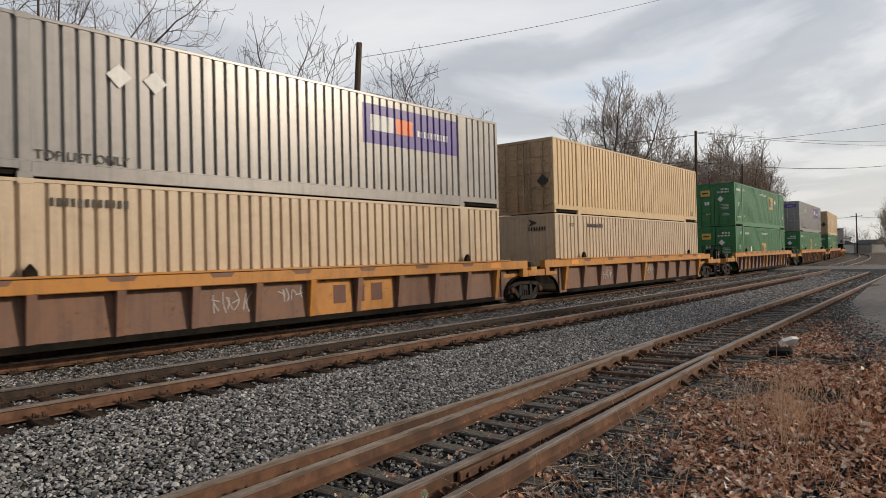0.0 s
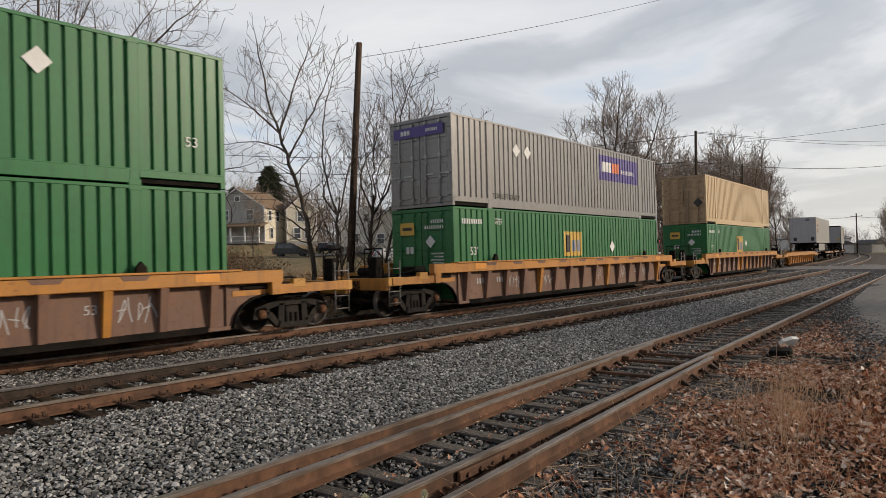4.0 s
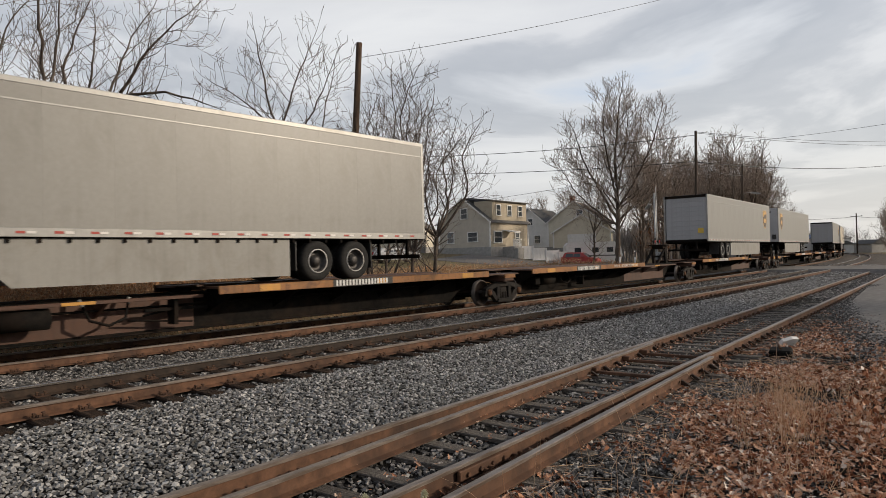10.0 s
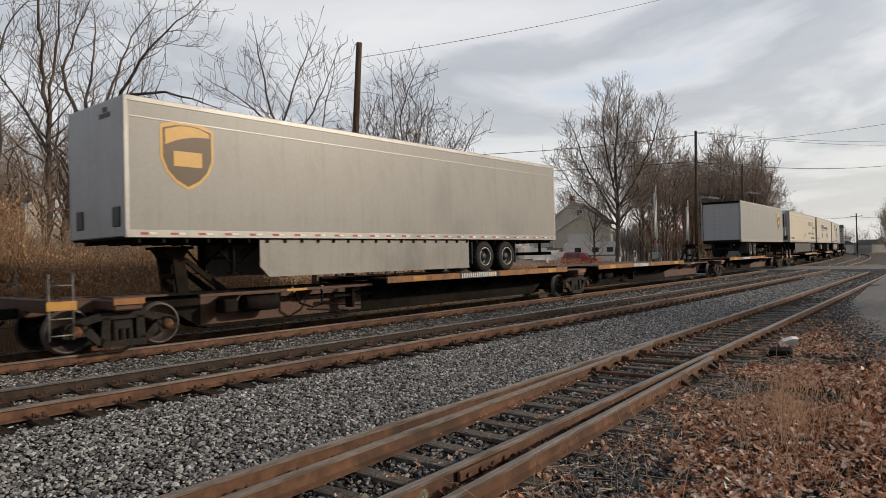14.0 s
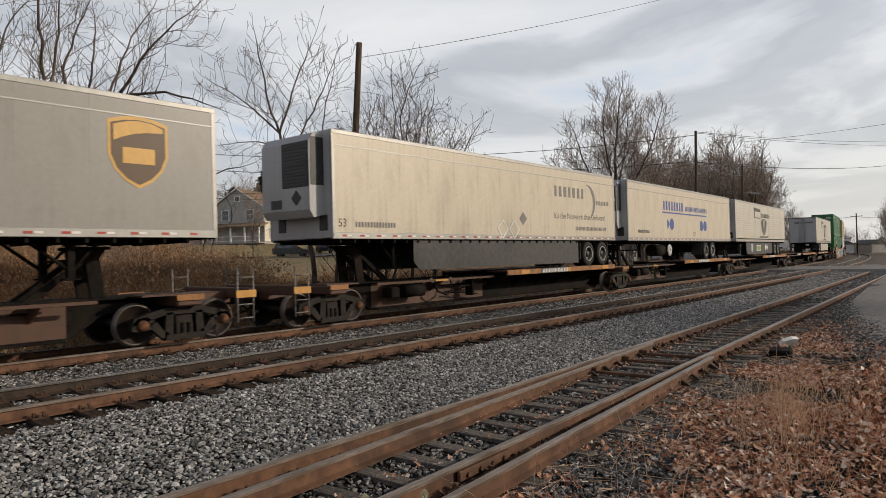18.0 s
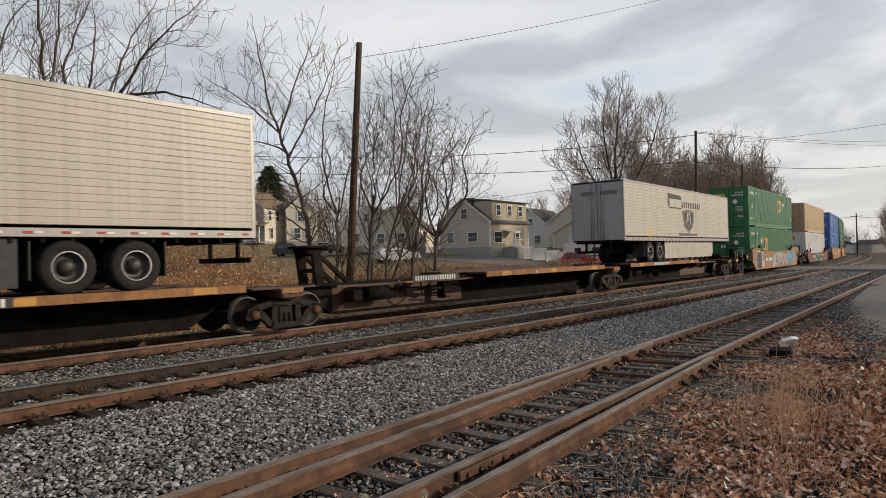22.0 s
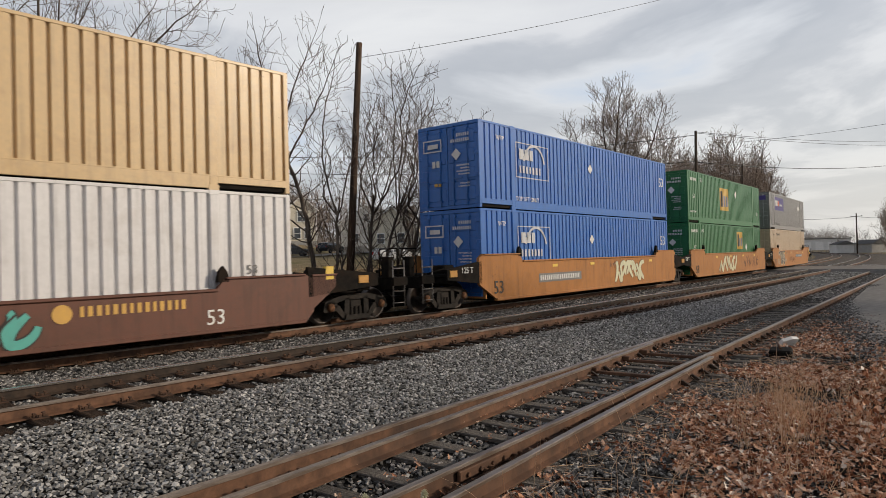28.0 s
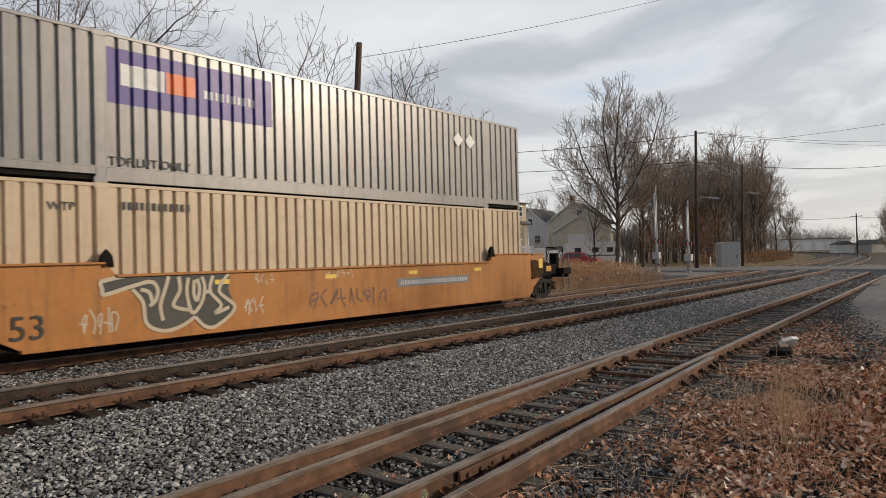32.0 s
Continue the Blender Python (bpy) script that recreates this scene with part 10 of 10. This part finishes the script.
car("black sport utility car parked on the street", 52.3, 69.9, ground_z(52.3, 69.9) + 0.15, -50, CAR_BLACK)
car("dark car parked by a driveway", 59.5, 71.0, ground_z(59.5, 71.0) + 0.15, 20, CAR_BLACK, False)
car("silver car parked by the beige house", 46.9, 46.0, ground_z(46.9, 46.0) + 0.05, -20, CAR_SILVER, False)
car("red car parked in front of a garage", 73.0, 40.3, ground_z(73, 40.3) + 0.05, -80, CAR_REDPAINT)
rv = thing("camper_trailer", "white camper trailer parked in a yard", "camper", "", pose(77.2, 41.0, ground_z(77.2, 41.0), 0, 0, -52))
part("body", Geo().prism([(-3.4, 0.55), (3.2, 0.55), (3.6, 1.3), (3.3, 2.7), (2.6, 3.05), (-3.1, 3.05), (-3.5, 2.6)], "y", -1.2, 1.2), TRIM_WHITE, rv)
for wx in (-2.0, 0.2, 2.0):
    part("window", Geo().box(wx - 0.4, wx + 0.4, -1.215, -1.19, 1.75, 2.35), GLASS, rv)
part("stripe", Geo().box(-3.3, 3.2, -1.212, -1.195, 1.25, 1.40), PAINT_GREY, rv)
for wx in (-0.5, 0.4):
    part("wheel", Geo().lathe([(0.1, -0.1), (0.33, -0.1), (0.33, 0.1), (0.1, 0.1)], "y", 18, (wx, -1.05, 0.33)), TYRE, rv)

# ---------------------------------------------------------------- poles and wires
def utility_pole(label, x, y, z, top, r0, r1, mat, tilt=(0, 0), arms=()):
    p = thing("utility_pole", label, "utility pole", "utility poles", pose(x, y, z))
    part("pole", Geo().tube((0, 0, -0.5), (tilt[0], tilt[1], top), r0, r1, 12), mat, p)
    for az, ln, ang in arms:
        c, s = math.cos(radians(ang)) * ln / 2, math.sin(radians(ang)) * ln / 2
        part("crossarm", Geo().tube((-c + tilt[0], -s + tilt[1], az), (c + tilt[0], s + tilt[1], az), 0.06, None, 6), mat, p)
        for k in (-0.85, 0.85):
            part("insulator", Geo().tube((c * k + tilt[0], s * k + tilt[1], az + 0.05), (c * k + tilt[0], s * k + tilt[1], az + 0.22), 0.05, 0.03, 8), PLASTIC_DARK, p)
    return p


pz = ground_z(17.75, 20.2)
utility_pole("bare weathered brown wooden pole on the bank", 17.75, 20.2, pz, 10.25 - pz, 0.165, 0.115, POLE_WOOD, (0.38, -0.62))
p2 = utility_pole("dark wooden utility pole with a street lamp", 64.35, 23.2, 0.0, 13.1, 0.17, 0.12, POLE_DARK, (0.1, -0.25))
p3 = utility_pole("dark wooden utility pole with a street lamp", 84.0, 24.85, 0.0, 11.9, 0.16, 0.11, POLE_DARK, (0.1, -0.3))
utility_pole("far wooden utility pole with a crossarm", 185.8, 28.8, 0.5, 9.1, 0.18, 0.13, POLE_DARK, (0, 0), ((8.4, 2.6, 80),))
for p, h in ((p2, 6.6), (p3, 8.3)):
    part("lamp_arm", Geo().path([(0.08, -0.1, h - 0.25), (0.35, -0.5, h + 0.1), (0.75, -1.1, h + 0.15)], 0.035), GALV, p)
    part("lamp_head", Geo().prism([(0.0, 0.0), (0.12, -0.09), (1.05, -0.07), (1.12, 0.02), (0.9, 0.10), (0.12, 0.10)], "y", -0.16, 0.16), GALV, p, "pale street lamp head", pose(0.65, -0.95, h + 0.12, 0, 8, -57))
utility_pole("dark wooden street pole", 20.0, 72.0, ground_z(20, 72), 10.6 - ground_z(20, 72), 0.16, 0.12, POLE_DARK)


def wire(a, b, sag, r=0.012, n=14):
    g = Geo()
    pts = []
    for i in range(n + 1):
        t = i / n
        pts.append(Vector(a).lerp(Vector(b), t) - Vector((0, 0, sag * 4 * t * (1 - t))))
    g.path([tuple(q) for q in pts], r, 5)
    return solid("overhead_wire", g, WIRE, "thin dark overhead wire", "wire", "overhead wires")


wire((18.12, 19.58, 9.66), (47.0, 15.1, 19.7), 0.25, 0.011)
wire((64.5, 22.9, 13.0), (113.1, 13.6, 16.5), 0.35, 0.022)
wire((64.5, 22.9, 12.9), (113.1, 13.62, 15.9), 0.3, 0.022)
wire((64.5, 22.9, 10.1), (113.1, 13.7, 13.0), 0.5, 0.035)
wire((65.6, 15.4, 11.6), (59.5, 7.1, 10.75), 0.05, 0.014)
wire((65.6, 15.4, 11.6), (70.0, 21.0, 12.4), 0.05, 0.014)
wire((34.0, 62.0, 12.6), (64.4, 23.0, 12.7), 1.2, 0.028)
wire((34.0, 62.0, 11.0), (64.4, 23.0, 10.2), 0.9, 0.028)
wire((64.4, 23.0, 10.0), (50.0, 47.0, 6.6), 0.3, 0.016)
wire((64.4, 23.0, 10.0), (84.1, 24.5, 10.5), 0.4, 0.02)
wire((20.0, 72.0, 10.4), (52.0, 68.0, 10.2), 0.7, 0.03)
wire((20.0, 72.0, 9.6), (60.0, 66.0, 9.7), 0.7, 0.03)
wire((150.0, 41.0, 8.2), (185.8, 28.8, 8.8), 0.5, 0.04)
wire((185.8, 28.8, 8.8), (225.0, 22.0, 10.0), 0.5, 0.04)

# ---------------------------------------------------------------- the level crossing's signals
def crossing_mast(label, x, y, z, h, arm_dir):
    m = thing("crossing_signal", label, "crossing signal", "crossing signals", pose(x, y, z, 0, 0, arm_dir))
    part("mast", Geo().tube((0, 0, 0), (0, 0, h), 0.085, 0.075, 12), GALV, m, "pale grey steel mast")
    part("base", Geo().box(-0.22, 0.22, -0.22, 0.22, -0.25, 0.12, 0.03), FOUNDATION, m)
    for zz in (2.35, 2.55):
        part("lamp_bar", Geo().tube((0, -0.75, zz), (0, 0.75, zz), 0.025, None, 6), GALV, m)
    for s in (-0.6, 0.6):
        hood = part("signal_head", Geo().lathe([(0.30, 0.0), (0.30, 0.02), (0.17, 0.03), (0.17, 0.16), (0.001, 0.16)], "x", 18, (-0.16, s, 2.45)), PLASTIC_DARK, m, "round black signal head")
        part("lens", Geo().lathe([(0.001, -0.02), (0.15, 0.0)], "x", 16, (-0.17, s, 2.45)), SIGNAL_RED, hood)
    part("gate_machine", Geo().box(-0.30, 0.30, -0.42, 0.18, 0.95, 1.55, 0.04), GALV, m, "grey gate machine box")
    part("gate_arm", Geo().tube((0.0, -0.5, 1.25), (0.05, -0.62, h + 0.6), 0.05, 0.03, 6), PAINT_WHITE, m, "raised white gate arm")
    part("counterweight", Geo().box(-0.1, 0.1, -0.62, -0.42, 0.55, 1.0, 0.02), GALV, m)
    return m


m1 = crossing_mast("grey crossing signal mast with a raised gate", 55.6, 23.5, 0.1, 6.6, 95)
part("lamp_arm", Geo().path([(0, 0, 6.4), (0.4, -0.3, 6.1), (0.9, -0.8, 5.6)], 0.03), GALV, m1)
part("lamp_head", Geo().box(-0.1, 0.9, -0.15, 0.15, -0.06, 0.1, 0.04), GALV, m1, "pale lamp head", pose(0.6, -0.6, 5.65, 0, 20, -50))
crossing_mast("grey crossing signal mast beside the road", 56.0, 20.9, -0.15, 5.5, 95)
g = Geo()
cab = thing("signal_cabinet", "pale grey steel signal cabinet beside the road", "cabinet", "", pose(73.5, 23.2, ground_z(73.5, 23.2), 0, 0, -50))
part("body", Geo().box(-1.0, 1.0, -0.8, 0.8, 0.0, 2.75, 0.03), GALV, cab)
part("roof", Geo().prism([(-1.1, 2.75), (1.1, 2.75), (0.6, 2.92), (-0.6, 2.92)], "y", -0.9, 0.9), GALV, cab)
part("door", Geo().box(-0.75, 0.75, -0.83, -0.8, 0.2, 2.55, 0.01), GALV, cab)
part("handle", Geo().box(0.5, 0.56, -0.88, -0.83, 1.2, 1.5), PLASTIC_DARK, cab)
for k, (bx, by) in enumerate(((54.3, 24.8), (57.0, 27.5), (70.5, 24.0))):
    solid("marker_post", Geo().tube((0, 0, -0.2), (0, 0, 1.25), 0.06, None, 10).lathe([(0.07, 1.0), (0.075, 1.05), (0.07, 1.12)], "z", 10), TRIM_WHITE, "short white marker post", "post", "marker posts", pose(bx, by, ground_z(bx, by)))
# signs on the street's edge, and old fence posts in the brush
for bx, by, h in ((12.9, 24.6, 1.7), (16.6, 20.6, 1.2), (9.9, 24.0, 1.9), (22.5, 19.4, 1.1)):
    solid("fence_post", Geo().tube((0, 0, -0.3), (0.03, 0.02, h), 0.07, 0.06, 8), POLE_WOOD, "old grey wooden post in the brush", "post", "old posts", pose(bx, by, ground_z(bx, by)))

# ---------------------------------------------------------------- far end of the line
white_shed = thing("long_white_building", "long low white building beyond the curve", "building", "", pose(246, 49, 0.8, 0, 0, -50))
part("wall", Geo().box(-10.5, 10.5, 0, 10, 0, 3.6), SIDING_WHITE, white_shed)
part("roof", Geo().prism([(-10.8, 3.6), (10.8, 3.6), (10.8, 3.85), (-10.8, 3.85)], "y", -0.3, 10.3), ROOF_GREY, white_shed)
for k in range(5):
    part("garage_door", Geo().box(-9.0 + k * 4, -6.4 + k * 4, -0.03, 0, 0, 2.6), TRIM_WHITE, white_shed)
for k, (bx, by, w) in enumerate(((215, 36, 5), (222, 31, 4), (232, 30, 6), (205, 27, 5))):
    far = thing("far_shed", "small grey shed far along the line", "shed", "far sheds", pose(bx, by, 0.0, 0, 0, -60 + 10 * k))
    part("wall", Geo().box(-w / 2, w / 2, 0, 5, 0, 2.4), SIDING_GREY if k % 2 else SIDING_WHITE, far)
    part("roof", Geo().prism([(-w / 2 - 0.3, 2.3), (0, 3.4), (w / 2 + 0.3, 2.3)], "y", -0.3, 5.3), ROOF_GREY, far)

# ---------------------------------------------------------------- small things by the siding
solid("pale_slab", Geo().prism([(-0.26, 0.0), (-0.20, 0.22), (0.05, 0.30), (0.27, 0.27), (0.24, 0.07), (0.02, -0.02)], "y", -0.05, 0.05), TRIM_WHITE, "pale broken slab leaning beside the siding", "stone", "", pose(15.8, 3.85, -0.42, 40, 0, -35) @ Matrix.Scale(0.8, 4))
stand = thing("switch_stand", "low rusty switch stand lying beside the siding", "switch stand", "", pose(14.25, 3.55, -0.44, 0, 0, 12))
part("box", Geo().box(-0.32, 0.32, -0.2, 0.2, 0.0, 0.16, 0.03), GRIMY_SHADED, stand)
part("lever", Geo().tube((-0.1, 0, 0.16), (0.75, 0.1, 0.22), 0.025, 0.02, 8), RAIL_SIDE, stand)
part("throw_rod", Geo().tube((0, 0.2, 0.06), (-0.35, 1.5, 0.09), 0.03, None, 8), RAIL_SIDE, stand)
for k, lx in enumerate((10.2, 11.6, 12.5)):
    ly = siding_y(lx)
    solid("switch_rod", Geo().box(-0.04, 0.04, -0.70, 0.66, 0, 0.05, 0.008).box(-0.07, 0.07, 0.45, 0.62, 0.03, 0.10, 0.01), RAIL_SIDE, "rusty rod that ties the switch rails", "switch rod", "switch rods", pose(lx, ly, -0.33, 0, 0, 3))
for lx, so in ((13.6, 0.7525), (9.2, 0.64), (5.0, -0.7525)):
    ly = siding_y(lx) + so
    g = Geo().box(-0.42, 0.42, -0.062, -0.022, -0.145, -0.045, 0.008)
    for k in range(4):
        g.tube((-0.3 + 0.2 * k, -0.085, -0.095), (-0.3 + 0.2 * k, -0.06, -0.095), 0.022, None, 6)
    solid("joint_bar", g, RAIL_SIDE, "bolted rusty joint bar on the rail", "joint bar", "joint bars", pose(lx, ly, -0.18, 0, 0, 3.1))
solid("crumpled_wrapper", Geo().lathe([(0.001, 0.0), (0.05, 0.01), (0.04, 0.05), (0.001, 0.07)], "z", 6), WHITE_TAPE, "small crumpled white wrapper among leaves", "litter", "", pose(6.45, 1.76, -0.40, 20, 10, 0))

# trees across the lane, out of view: their shade moves over the passing train
for k, (x, y, sc) in enumerate(((38, -15, 1.15), (49, -23, 1.25))):
    place_tree(k, x, y, sc, 70 * k + 20)

# ---------------------------------------------------------------- behind the camera: a long warehouse closes the place
shed = thing("long_warehouse", "long plain grey warehouse across the lane", "building", "", pose(0, -44, -0.5))
part("wall", Geo().box(-90, 190, -20, 0, 0, 6.2), SIDING_GREY, shed)
part("roof", Geo().prism([(-20.5, 6.2), (0.5, 6.2), (0.5, 6.5), (-10, 7.0), (-20.5, 6.5)], "x", -90.5, 190.5), ROOF_GREY, shed)

motions()
